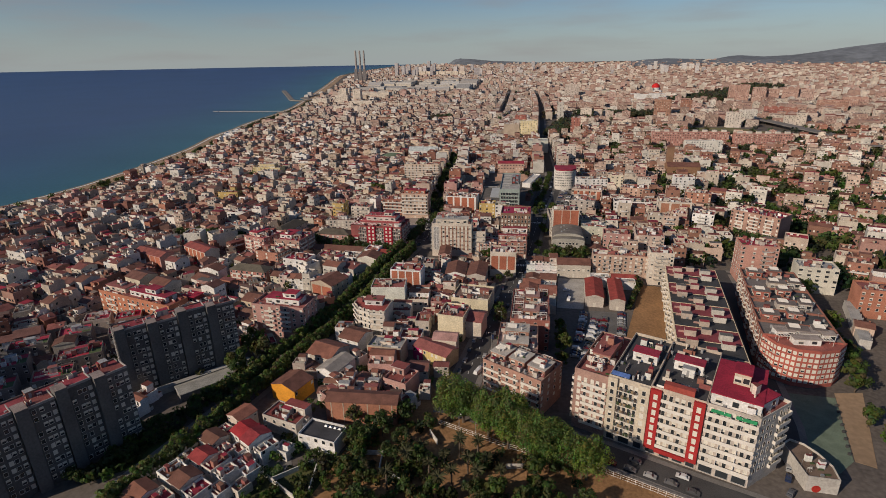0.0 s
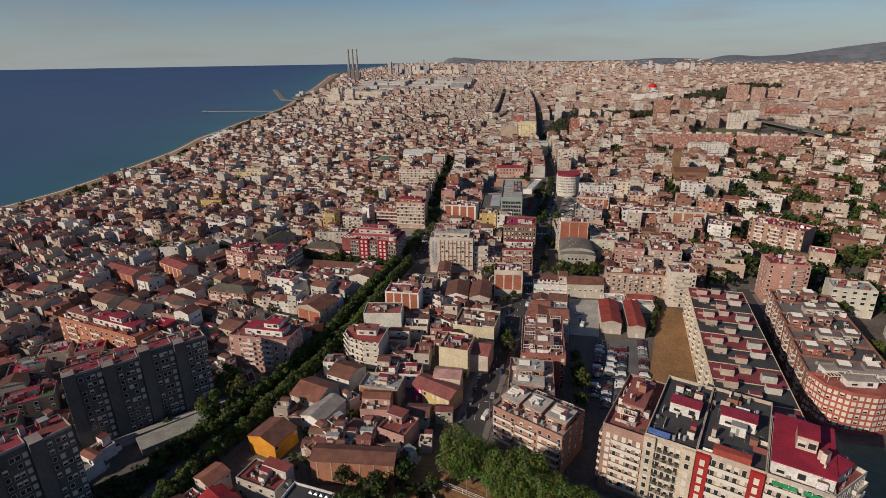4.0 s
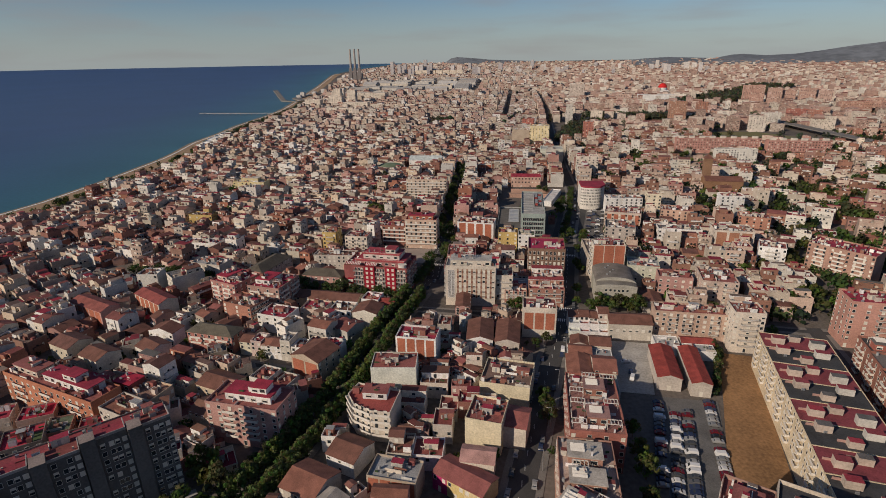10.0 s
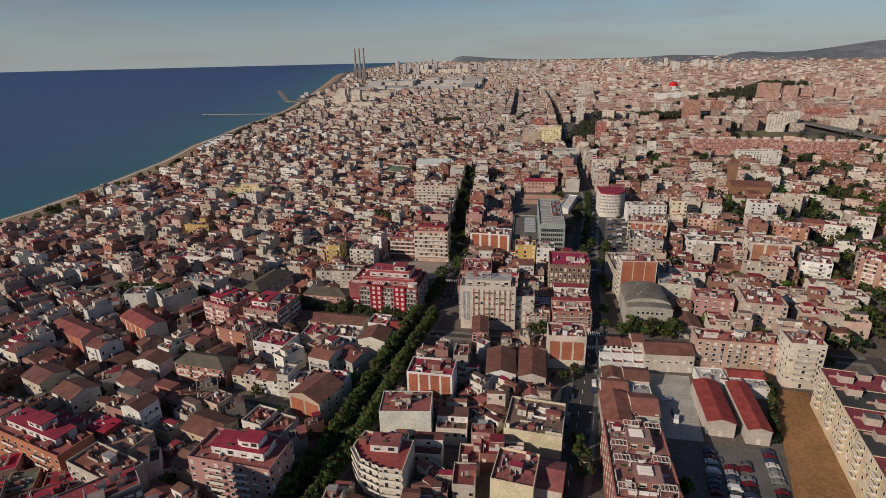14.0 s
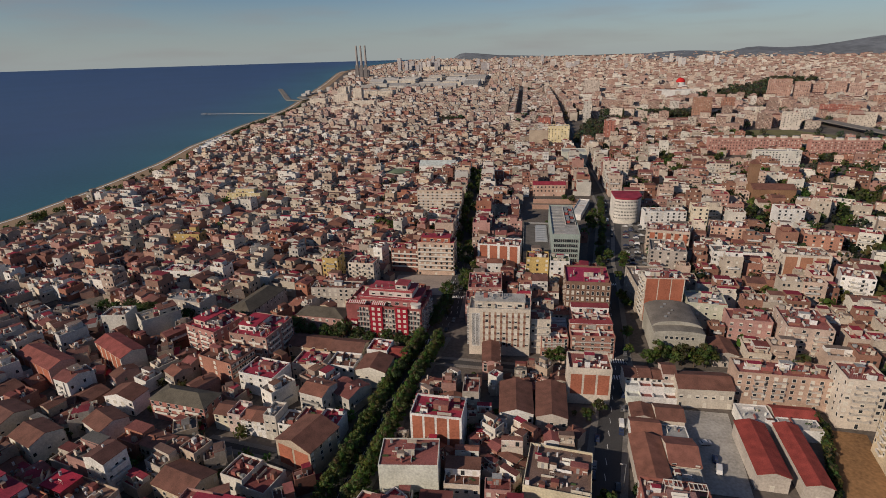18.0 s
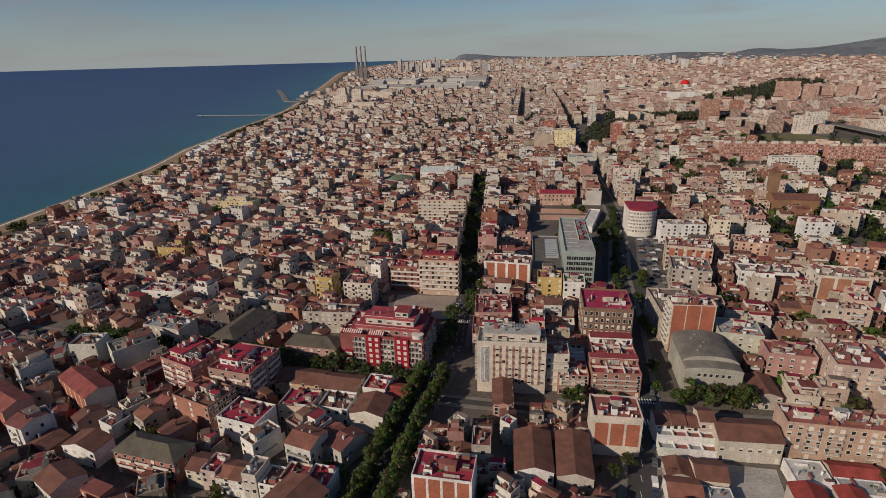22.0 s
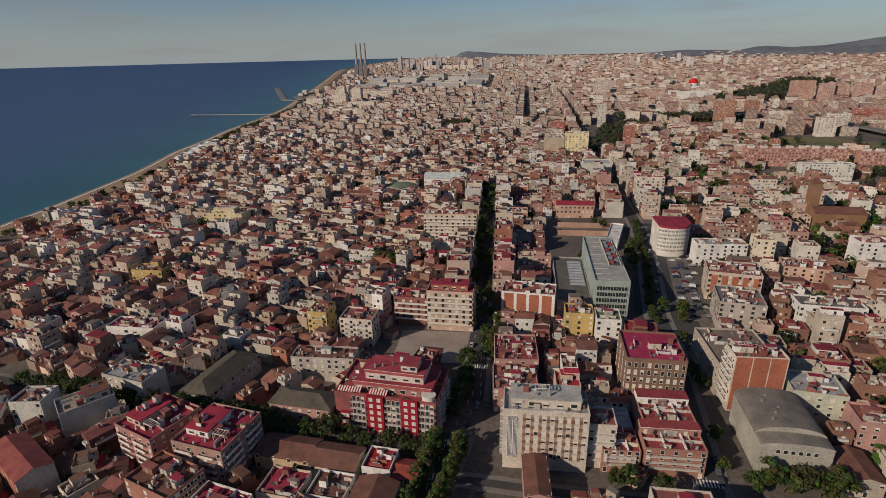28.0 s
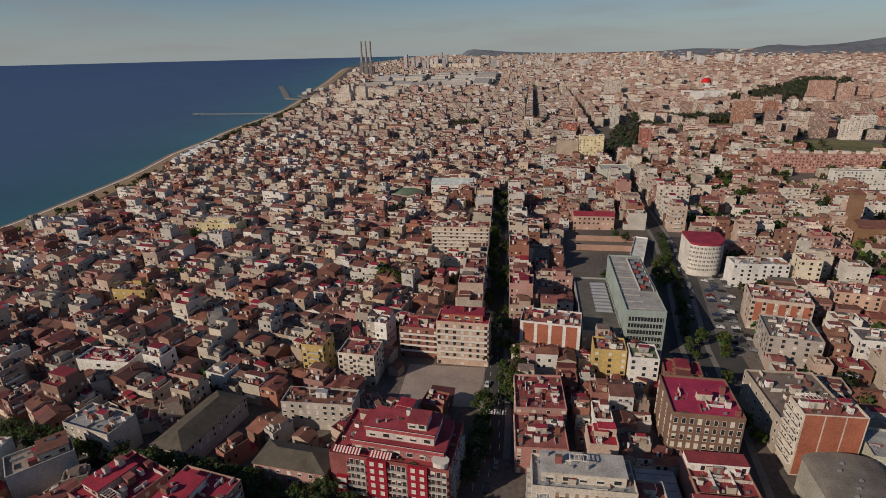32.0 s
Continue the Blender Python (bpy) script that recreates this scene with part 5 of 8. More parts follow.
for i in range(10):
    b.box(2 + i * 5.5, -0.15, 0, 2.5 + i * 5.5, 0.02, 5.2, P_, (0.5, 0.48, 0.45))
tagged(part("long_shed", b, None, loc=(141, 313, 0), rz=radians(77)), "long narrow pale concrete shed behind a tree row", "shed")
for i in range(8):
    b = Build()
    b.box(-0.4, -0.4, 0, 0.4, 0.4, 0.9, P_, (0.06, 0.06, 0.06))
    tagged(part("planter", b, None, loc=(99 + i * 1.15, 220 + i * 5, 0.1)), "dark square planter beside the court", "planter", "planters along the court")

# rows of flats with alternating roofs
for i in range(-1, 8):
    y0 = 262 + i * 15
    x0 = 48 + i * 1.3
    r = block("row_flats", "cream row of flats with a flat %s roof" % ("crimson" if i % 2 else "black"), x0, y0, -13.4, 26, 15, 17, (0.62, 0.51, 0.35), floors=6, front=0, left=4, top=((0.22, 0.05, 0.06) if i % 2 else (0.05, 0.05, 0.052)), heads=0, bits=0, parapet=0.2, group="row of flats")
    part("roof_box", ACUNIT, r, loc=(6, 7 + (i % 3), 17), rz=0.3)
    balconies(r, "l", 26, 15, 3.6, 2.7, 5, (7.5,), 4, True)
    for x, y, w, d, hh in ((3.5, 9 - 5 * (i % 2), 4.5, 3.5, 2.7), (10.5, 2 + 6 * (i % 2), 4, 3, 2.4)):
        b = Build()
        b.box(x, y, 17, x + w, y + d, 17 + hh, P_, (0.44, 0.36, 0.3), R_, ((0.3, 0.04, 0.055), (0.24, 0.05, 0.06), (0.12, 0.11, 0.105))[(i + int(x)) % 3])
        b.box(x - 2.2, y + d, 17, x + w, y + d + 0.2, 17.9, P_, (0.36, 0.22, 0.19))
        part("stair_house", b, r, "pale rendered stair house with a low wall")
    for q, hh in (((4, 3.0),) if i % 2 else ((10.5, 2.6),)):
        b = Build()
        b.box(17, q - 1.6, 17, 22, q + 1.8, 17 + hh, P_, (0.5, 0.47, 0.42), R_, ((0.25, 0.05, 0.06), (0.12, 0.115, 0.11))[i % 2])
        part("lift_house", b, r, "pale rendered lift house")
for i in range(6):
    r = block("row_flats", "brick row of flats with a dark flat roof", 85.5 + i * 2.2, 286.5 + i * 16, -13.4, 30.5 - i * 0.75, 16, 16.5, BRICK, floors=6, front=6 if i == 0 else 0, left=4, top=((0.07, 0.07, 0.07) if i % 2 else (0.16, 0.14, 0.13)), heads=1, bits=1, group="brick row of flats")
    balconies(r, "l", 24, 16, 3.4, 2.5, 5, (8,), 5, True)
    terraces(r, ((2, 3, 7, 6), (13, 8, 6, 5)) if i % 2 else ((10, 3, 8, 6), (20, 6, 5, 6)), 16.5, ((0.46, 0.4, 0.34), (0.36, 0.12, 0.09))[i % 2], (0.17, 0.14, 0.125))
    part("pergola", PERGOLA, r, loc=((17, 2, 16.5), (2, 8, 16.5))[i % 2])
r = prism("row_flats", "curved end of the brick row with white-framed windows", "apartment block", [(85.5, 286), (88, 276.5), (94, 271), (102, 269.5), (110, 272.5), (115.5, 279.5)], 16.5, (0.36, 0.10, 0.075), (0.3, 0.10, 0.08), (0, 1, 2, 3, 4), 6, 2.5, False, 2.0, 1.9, ("shut", "half", "shut"))
for x, y, w, d in ((5, -1, 7, 6), (14, -2, 7, 7), (9, -9, 10, 5), (22, -3, 5, 5)):
    setback(r, x, y, w, d, 16.5, 2.6, WHITE, (0.36, 0.3, 0.26))
for x, y in ((4, -6), (19, -9), (12, -3.5)):
    part("pergola", PERGOLA, r, loc=(x, y, 16.5))
clutter(r, 24, 4, 16.5, 8)

# far side landmarks
r = thing("round_front_block", -7, 700, 0, "white block with a bowed windowed front and crimson roof", "apartment block")
claim(-7, 694, 0, 24, 30)
b, top = Build(), Build()
bow = [(8 - 9 * math.cos(math.pi * i / 12), -5.5 * math.sin(math.pi * i / 12)) for i in range(13)]
ring = bow + [(20, 6), (20, 24), (-1, 24)]
for (xa, ya), (xb, yb) in zip(ring, ring[1:] + ring[:1]):
    b.poly([(xa, ya, 0), (xb, yb, 0), (xb, yb, 20), (xa, ya, 20)], P_, (0.62, 0.58, 0.52))
    top.poly([(xa * 1.02, ya * 1.02, 20), (xb * 1.02, yb * 1.02, 20), (xb * 1.02, yb * 1.02, 21.4), (xa * 1.02, ya * 1.02, 21.4)], R_, CRIM)
top.poly([(x * 1.02, y * 1.02, 21.4) for x, y in ring], R_, CRIM)
part("wall", b, r)
part("roof", top, r, "crimson flat roof")
g = Build()
for (xa, ya), (xb, yb) in zip(bow, bow[1:]):
    for k in range(6):
        for q in (0.2, 0.6):
            x0, y0, x1, y1 = xa + (xb - xa) * q, ya + (yb - ya) * q, xa + (xb - xa) * (q + 0.22), ya + (yb - ya) * (q + 0.22)
            g.poly([(x0, y0 - 0.06, 4 + 2.7 * k), (x1, y1 - 0.06, 4 + 2.7 * k), (x1, y1 - 0.06, 5.2 + 2.7 * k), (x0, y0 - 0.06, 5.2 + 2.7 * k)], G_)
part("glazing", g, r)["kind"] = "stuff"
block("apartment_block", "plain white block with small square windows", 13, 678, 2, 30, 14, 14, WHITE, floors=5, front=8, top=GREY)
r = block("apartment_block", "flats with orange stair blocks and red roofs", 8, 616, -14, 27, 22, 16, (0.5, 0.4, 0.33), floors=5, front=6, left=5, top=TERR, heads=3)
strips(r, 28, 15, 5, ORANGE, 5, 2)
block("apartment_block", "grey flats with long dark window bands", 6, 574, -12, 21, 26, 14, (0.4, 0.35, 0.31), floors=5, front=5, left=6, size="w", top=(0.15, 0.14, 0.13))
r = block("church", "brown stone church nave with a long red roof", 112, 776, -4, 34, 22, 13, (0.25, 0.14, 0.08), roof="x", top=CLAYD, floors=2, front=8, category="church")
b = Build()
b.box(2, 23, 0, 9, 32, 32, P_, (0.24, 0.14, 0.085))
b.hip(1.7, 22.7, 9.3, 32.3, 32, 4, T_, CLAYD)
part("bell_tower", b, r, "square stone bell tower")
for x, y, w, n in ((129, 1071, 107, 8), (240, 1046, 76, 6)):
    r = block("apartment_block", "very long pink block of flats with white-framed windows and stair heads", x, y, -3, w, 14, 20, (0.42, 0.22, 0.18), floors=6, front=int(w / 3.4), top=(0.36, 0.27, 0.22), heads=0, bits=0)
    for i in range(n):
        b = Build()
        b.box(w * (i + 0.5) / n - 3, 2, 20, w * (i + 0.5) / n + 3, 9, 23.5, P_, (0.6, 0.54, 0.46), R_, GREY)
        part("stair_head", b, r, "pale rendered stair head")
block("apartment_block", "white slab of flats with ribbon windows before the pink block", 162, 980, -2, 48, 12, 17, (0.66, 0.63, 0.57), floors=6, front=14, top=GREY, heads=2, bits=0)
block("apartment_block", "pale and brick striped tower of flats on the boulevard", -9, 853, -2, 23, 16, 25, (0.62, 0.54, 0.46), floors=9, front=6, left=4, top=CRIM, heads=2, balc=None)
r = block("apartment_block", "cream flats with long balconies above the low houses", -168, 712, 2, 38, 16, 22, (0.58, 0.46, 0.36), floors=8, front=10, top=TERR, heads=3, bits=4)
balconies(r, "f", 38, 16, 3.6, 2.6, 7, (19,), 37, True)
r = block("apartment_block", "flats with two orange brick end walls on the avenue", -129, 862, 2, 26, 15, 14, CREAM, floors=5, front=0, top=CRIM, heads=2)
strips(r, 26, 13.5, 4, ORANGE, 0.6, 0.5)
r = block("apartment_block", "brown brick flats with a parapet on the avenue", -119, 761, 2, 22, 16, 13, (0.5, 0.36, 0.28), floors=4, front=0, top=TERR, heads=2)
strips(r, 22, 12.5, 3, (0.34, 0.15, 0.09), 0.6, 0.5)
r = block("convent", "pink convent front with gabled wings and a crimson roof", -76, 800, 1, 30, 14, 11, (0.5, 0.33, 0.26), roof="x", top=(0.27, 0.03, 0.05), floors=3, front=9, category="convent")
block("sports_hall", "large plain grey-green hall with a flat roof", -51, 975, 0, 28, 30, 17, (0.52, 0.53, 0.46), floors=2, front=0, top=(0.4, 0.4, 0.37), heads=0, bits=0, category="hall")
for x, y, w, h, c in ((186, 1549, 33, 38, (0.36, 0.2, 0.14)), (246, 1590, 22, 34, (0.34, 0.17, 0.12)), (415, 1930, 48, 52, (0.46, 0.28, 0.22)), (472, 1928, 32, 45, (0.48, 0.31, 0.25)), (508, 1936, 30, 40, (0.46, 0.29, 0.23)), (546, 1924, 34, 44, (0.47, 0.3, 0.24)), (584, 1930, 36, 39, (0.5, 0.34, 0.28)), (-95, 1329, 21, 24, (0.36, 0.13, 0.1)), (9, 1258, 17, 25, (0.37, 0.15, 0.115)), (396, 1500, 32, 26, (0.36, 0.14, 0.11)), (291, 1345, 25, 27, (0.62, 0.55, 0.48)), (-19, 1488, 14, 39, (0.5, 0.46, 0.41)), (70, 1700, 18, 34, (0.5, 0.38, 0.31)), (330, 1420, 30, 26, (0.6, 0.56, 0.5)),
                         (560, 1700, 60, 26, (0.42, 0.24, 0.18)), (640, 1780, 50, 28, (0.46, 0.28, 0.22)), (420, 1500, 36, 24, (0.42, 0.2, 0.15)), (110, 1960, 40, 30, (0.48, 0.34, 0.28)), (-8, 2128, 43, 50, (0.5, 0.42, 0.36))):
    block("tower_block", "tall %s block of flats above the roofs" % ("brick" if c[0] < 0.43 else "pale"), x, y, -6, w, 16, h, c, floors=int(h / 3), front=int(w / 4), left=3, top=TERR, heads=2, bits=0)
r = thing("stadium", 114, 2425, -4, "low round sports arena with a pale roof", "arena")
claim(70, 2395, 0, 90, 60)
b = Build()
b.cyl(0, 0, 0, 14, 42, 40, n=28, m=P_, c=(0.6, 0.54, 0.42))
b.cyl(0, 0, 14, 17, 40, 20, n=28, m=R_, c=(0.5, 0.45, 0.36))
part("arena", b, r)
block("apartment_block", "large plain beige block", -98, 1115, -3, 25, 20, 27, SAND_, floors=7, front=0, top=GREY)
block("apartment_block", "yellowish tower of flats with rows of windows", -72, 1112, -3, 28, 18, 33, (0.66, 0.56, 0.34), floors=11, front=7, top=GREY)
r = block("town_house", "ochre yellow villa with a small roof tower", -326, 600, 0, 20, 13, 10, OCHRE, floors=3, front=4, right=3, top=CLAY, category="house")
setback(r, 11, 5, 5, 5, 10, 5, OCHRE, CLAY)
r = block("town_house", "pale yellow stepped block with battlement-like terraces", -356, 742, -3, 34, 17, 12, (0.6, 0.5, 0.28), floors=4, front=8, top=CREAM, category="hall")
setback(r, 8, 4, 18, 10, 12, 4, (0.6, 0.5, 0.28), CREAM)
r = thing("sports_hall", -243, 890, 0, "hall with a shallow green dome roof", "hall")
claim(-243, 890, 0, 28, 26)
b = Build()
b.box(0, 0, 0, 28, 26, 6, P_, BEIGE)
part("wall", b, r)
b = Build()
b.cyl(14, 13, 6, 7.5, 15, 11, n=20, m=R_, c=(0.13, 0.17, 0.11), cap=False)
b.cyl(14, 13, 7.5, 9.0, 11, 1.5, n=20, m=R_, c=(0.13, 0.17, 0.11))
part("dome", b, r, "grey-green dome")
block("sports_hall", "large white hall with a pale flat roof", -212, 925, 2, 40, 26, 9, WHITE, roof="x", top=(0.5, 0.54, 0.52), floors=2, front=6, category="hall")
block("row_house", "long house with a grey-brown mansard roof and balconies", -214, 463, -13, 14, 39, 8.5, BEIGE, roof="hip", top=(0.10, 0.085, 0.065), floors=3, front=4, right=10, balc=(4, 10), balc_w=4, category="house")
r = block("apartment_block", "brick flats with a bright crimson roof", -216, 428, -24, 20, 23, 14.5, (0.36, 0.18, 0.155), floors=5, front=5, top=CRIM, right=6, balc=(5, 14), balc_w=6, solid=True)
setback(r, 2, 4, 8, 14, 14.5, 2.6, (0.5, 0.36, 0.3), (0.33, 0.03, 0.055))
part("pergola", PERGOLA, r, loc=(12, 4, 14.5))
r = block("apartment_block", "white-edged flats with a crimson roof", -191, 421, -12, 20, 25, 14.5, (0.36, 0.22, 0.18), floors=5, front=4, top=CRIM, balc=(5, 14), balc_w=6, solid=True, right=6)
balconies(r, "r", 20, 25, 3.6, 2.8, 4, (6, 18), 9, True)
setback(r, 2, 6, 9, 14, 14.5, 2.6, WHITE, (0.33, 0.03, 0.055))
part("pergola", PERGOLA, r, loc=(13, 6, 14.5))
block("apartment_block", "pale long flats with roof terraces", -249, 466, -14, 22, 14, 12, BEIGE, floors=4, front=7, top=GREY)
block("town_house", "white house with an arcade of openings and crimson terrace", -283, 516, 0, 25, 13, 10, WHITE, floors=3, front=6, size="w", top=CRIM, category="house")
block("apartment_block", "pale flats with flat terraces near the square", -171, 531, -4, 16, 15, 14, CREAM, floors=5, front=4, right=4, top=TERR, balc=(5, 11), balc_w=4)
block("row_house", "row of beige stone houses with brown roofs", -180, 493, 2, 27, 12, 11, BEIGE, floors=4, front=9, top=CLAYD, category="house")
block("apartment_block", "long brick flats running up the hill street", -197, 404, -22, 20, 16, 11, (0.36, 0.17, 0.12), floors=4, front=3, right=10, top=CLAYD, heads=3, bits=6)
block("apartment_block", "house with white balconies over red brick and an olive roof", -198, 369, -10, 25, 12, 9, (0.38, 0.17, 0.14), roof="hip", top=(0.115, 0.1, 0.075), floors=3, front=7, balc=(5, 12.5, 20), balc_w=6, solid=True, right=3)
for x, y, w, h, c, roof, top in ((-170, 365, 6, 7, (0.6, 0.55, 0.42), "x", CLAYD), (-164, 364, 5.5, 7.5, (0.55, 0.42, 0.38), "flat", (0.3, 0.04, 0.05)), (-158.5, 363, 5, 6.6, WHITE, "x", CLAY), (-153.5, 362, 5.2, 7, WHITE, "x", CLAYD), (-148.3, 361, 5, 10, (0.5, 0.46, 0.4), "flat", (0.26, 0.22, 0.2)),
                                 (-143, 360.5, 6, 7, WHITE, "flat", CLAY), (-137, 362, 8, 8, (0.58, 0.5, 0.4), "flat", (0.28, 0.05, 0.055)), (-129, 362.5, 8, 7.5, WHITE, "flat", CRIM)):
    block("row_house", "narrow terraced house of the side street with %s" % ("a tiled roof" if roof == "x" else "a roof terrace"), x, y, -8, w, 10, h, c, roof=roof, top=top, floors=3, front=2, category="house", heads=0, bits=3 if roof == "flat" else 0, annex=True, ground=2.8, group="side street houses")
block("row_house", "white gabled house among the side streets", -220, 372, -10, 14, 10, 7, WHITE, roof="y", top=CLAYD, floors=2, front=4, category="house")
r = block("apartment_block", "pale stepped house with blank party walls", -243, 434, 58, 20, 13, 12, (0.56, 0.52, 0.44), floors=4, front=0, left=3, top=(0.3, 0.25, 0.2), bits=4)
setback(r, 10, 2, 9, 9, 12, 3, (0.56, 0.52, 0.44), CLAYD)
block("apartment_block", "white blank-walled house with a terrace", -270, 441, 10, 12, 13, 11, (0.58, 0.55, 0.5), floors=4, front=2, top=CLAYD, bits=4)
r = block("apartment_block", "wedge house with brick end panels beside the avenue", -137, 346, -25, 16, 17, 11, SAND_, roof="y", top=CLAYD, floors=4, front=0, right=4)
strips(r, 16, 10, 2, ORANGE, 2, 1)
block("row_house", "white house with a pale green side and crimson terrace", -174, 394, -15, 17, 15, 9, WHITE, floors=3, front=4, top=CRIM, category="house")
r = block("apartment_block", "flats with brick side panels and pink roof", -254, 414, -33, 28, 12, 10, CREAM, roof="x", floors=3, front=0, top=(0.26, 0.07, 0.06))
strips(r, 28, 9.5, 5, ORANGE, 1, 1.2)
r = block("apartment_block", "brick panel flats with a clay roof", -281, 398, -26, 30, 12, 10, PINK, roof="x", floors=3, front=0, top=(0.25, 0.08, 0.065))
strips(r, 30, 9.5, 5, ORANGE, 1, 1.2)
block("apartment_block", "red-roofed flats along the avenue corner", -93, 478, 4, 17, 22, 10, (0.42, 0.2, 0.17), floors=4, front=4, left=5, top=TERR, bits=9)
block("apartment_block", "crimson terraced flats beside the avenue", -95, 502, 4, 18, 26, 11, PINK, floors=4, front=4, left=6, top=(0.24, 0.06, 0.06), bits=9, balc=(5, 13), balc_w=4)
r = block("apartment_block", "flats with broad red brick stripes and white stair tower", -99, 572, -8, 27, 17, 16, WHITE, floors=5, front=0, left=4, top=TERR, heads=2)
strips(r, 27, 16, 4, ORANGE, 2, 1.5)
block("apartment_block", "pink flats with arched rooftop rooms", 29, 466, -8, 18, 14, 13, PINK, floors=4, front=5, top=TERR, heads=2)
block("apartment_block", "tall pinkish flats with many balconies", 49, 452, -10, 18, 26, 16, (0.47, 0.36, 0.3), floors=6, front=4, right=5, left=4, top=TERR, balc=(5, 13), balc_w=5, bits=8)
block("row_house", "low hall with a brown clay roof", 19, 442, -4, 10, 18, 6, BEIGE, roof="y", top=CLAYD, floors=2, front=2, category="house")
block("apartment_block", "flats with a wide brown roof behind the orange wall", -8, 503.5, 2, 24, 36, 14, (0.4, 0.34, 0.28), floors=4, front=0, left=6, top=(0.19, 0.145, 0.12), heads=1, bits=3)
block("apartment_block", "tall cream flats with a stepped roof", 46, 674, -4, 11, 14, 19, (0.66, 0.58, 0.44), floors=6, front=3, left=3, top=TERR)
block("apartment_block", "pink and orange flats with red roofs", 52, 636, -14, 24, 18, 14, (0.5, 0.33, 0.25), floors=5, front=6, left=4, top=TERR, heads=2)
block("apartment_block", "white flats with a dark roof and small balconies", 43, 577, -6, 29, 15, 13, WHITE, floors=4, front=6, left=4, top=(0.13, 0.12, 0.12), balc=(5, 16), balc_w=4)
r = block("apartment_block", "large flats with brick panels and flat brown roof", 77, 562, -8, 25, 20, 16.5, CREAM, floors=5, front=0, left=5, top=(0.25, 0.17, 0.14), heads=2)
strips(r, 25, 16, 3, (0.33, 0.16, 0.1), 2, 1.6)
r = block("apartment_block", "salmon red tower of flats with pale balconies", 104, 408, -8, 20, 18, 23, (0.45, 0.24, 0.19), floors=8, front=4, left=4, top=CRIM, balc=(14,), balc_w=6)
block("apartment_block", "brown flats with curved balconies", 124, 527, -50, 40, 20, 19, (0.36, 0.22, 0.17), floors=7, front=9, left=4, top=CRIM, balc=(8, 20, 32), balc_w=7, solid=True)
block("apartment_block", "white flats with terraces", 98, 533, -25, 16, 16, 14, WHITE, floors=5, front=4, top=TERR, balc=(8,), balc_w=8)
block("apartment_block", "white and brick tower of flats", 106, 680, -4, 18, 16, 17, WHITE, floors=6, front=5, top=TERR)
block("apartment_block", "brick flats with white balconies", 106, 620, -20, 22, 16, 13.5, (0.4, 0.2, 0.14), floors=5, front=5, top=TERR)
block("apartment_block", "pale block with ribbon windows", 132, 394, -14, 20, 16, 15, (0.55, 0.52, 0.44), floors=5, front=5, size="w", top=GREY)
block("apartment_block", "orange brick block with many small windows", 150, 356, -14, 40, 16, 15, (0.4, 0.17, 0.11), floors=5, front=11, top=TERR, heads=3)
block("apartment_block", "yellow-topped narrow flats beside the red block", -188, 534, -5, 10, 14, 15.5, OCHRE, floors=5, front=2, right=3, top=CLAY, balc=(5.5,), balc_w=5)

for x, y, ang, w, d, h, c, top in ((-189, 279, 38, 13, 12, 7.5, (0.36, 0.2, 0.17), (0.32, 0.02, 0.045)), (-180, 271, 38, 13, 13, 7, (0.42, 0.3, 0.25), (0.26, 0.06, 0.055)), (-170, 266, 38, 12, 12, 7.5, (0.3, 0.17, 0.14), (0.2, 0.06, 0.055)), (-216, 283, 38, 12, 11, 8, (0.4, 0.26, 0.22), (0.34, 0.015, 0.04)), (-203, 276, 38, 11, 12, 7, (0.3, 0.16, 0.13), (0.12, 0.15, 0.1)), (-231, 279, 38, 12, 12, 7.5, (0.5, 0.42, 0.36), (0.28, 0.03, 0.05))):
    block("town_house", "low brick house with a broad %s roof terrace" % ("crimson" if top[1] < 0.05 else "weathered"), x, y, ang, w, d, h, c, floors=2, front=3, right=3, top=top, heads=0, bits=5, parapet=0.6, category="house", group="brick terrace houses")
r = block("apartment_block", "tan flats with an open roof terrace and crimson stair house", -199, 308, -16, 26, 13, 10, (0.46, 0.35, 0.25), floors=3, front=7, right=3, top=(0.22, 0.13, 0.1), heads=0, bits=12, balc=(6, 19), balc_w=5)
setback(r, 4, 3, 9, 8, 10, 3, (0.3, 0.07, 0.06), (0.34, 0.02, 0.045))
for x, y, w, d, h, c, roof, top in ((-168, 430, 20, 14, 5.5, (0.5, 0.36, 0.24), "x", CLAYD), (-147, 426, 15.5, 14, 6, (0.6, 0.5, 0.36), "x", (0.17, 0.08, 0.06)), (-129, 425, 9.5, 12, 7.5, WHITE, "flat", (0.34, 0.02, 0.03)), (-119, 423, 8, 11, 6, (0.55, 0.4, 0.34), "x", (0.26, 0.05, 0.04)), (-142, 410, 12, 13, 6.5, WHITE, "flat", CLAYD), (-128, 405, 13, 15, 8, (0.62, 0.58, 0.5), "y", CLAYD), (-157, 408, 13, 14, 7, (0.58, 0.46, 0.38), "flat", CRIM)):
    block("row_house", "low plastered house by the hedge with %s" % ("a brown tile roof" if roof != "flat" else "a red terrace"), x, y, -6, w, d, h, c, roof=roof, top=top, floors=2, front=4, right=3, category="house", heads=0, bits=4 if roof == "flat" else 0, annex=roof == "flat", group="houses by the hedge")
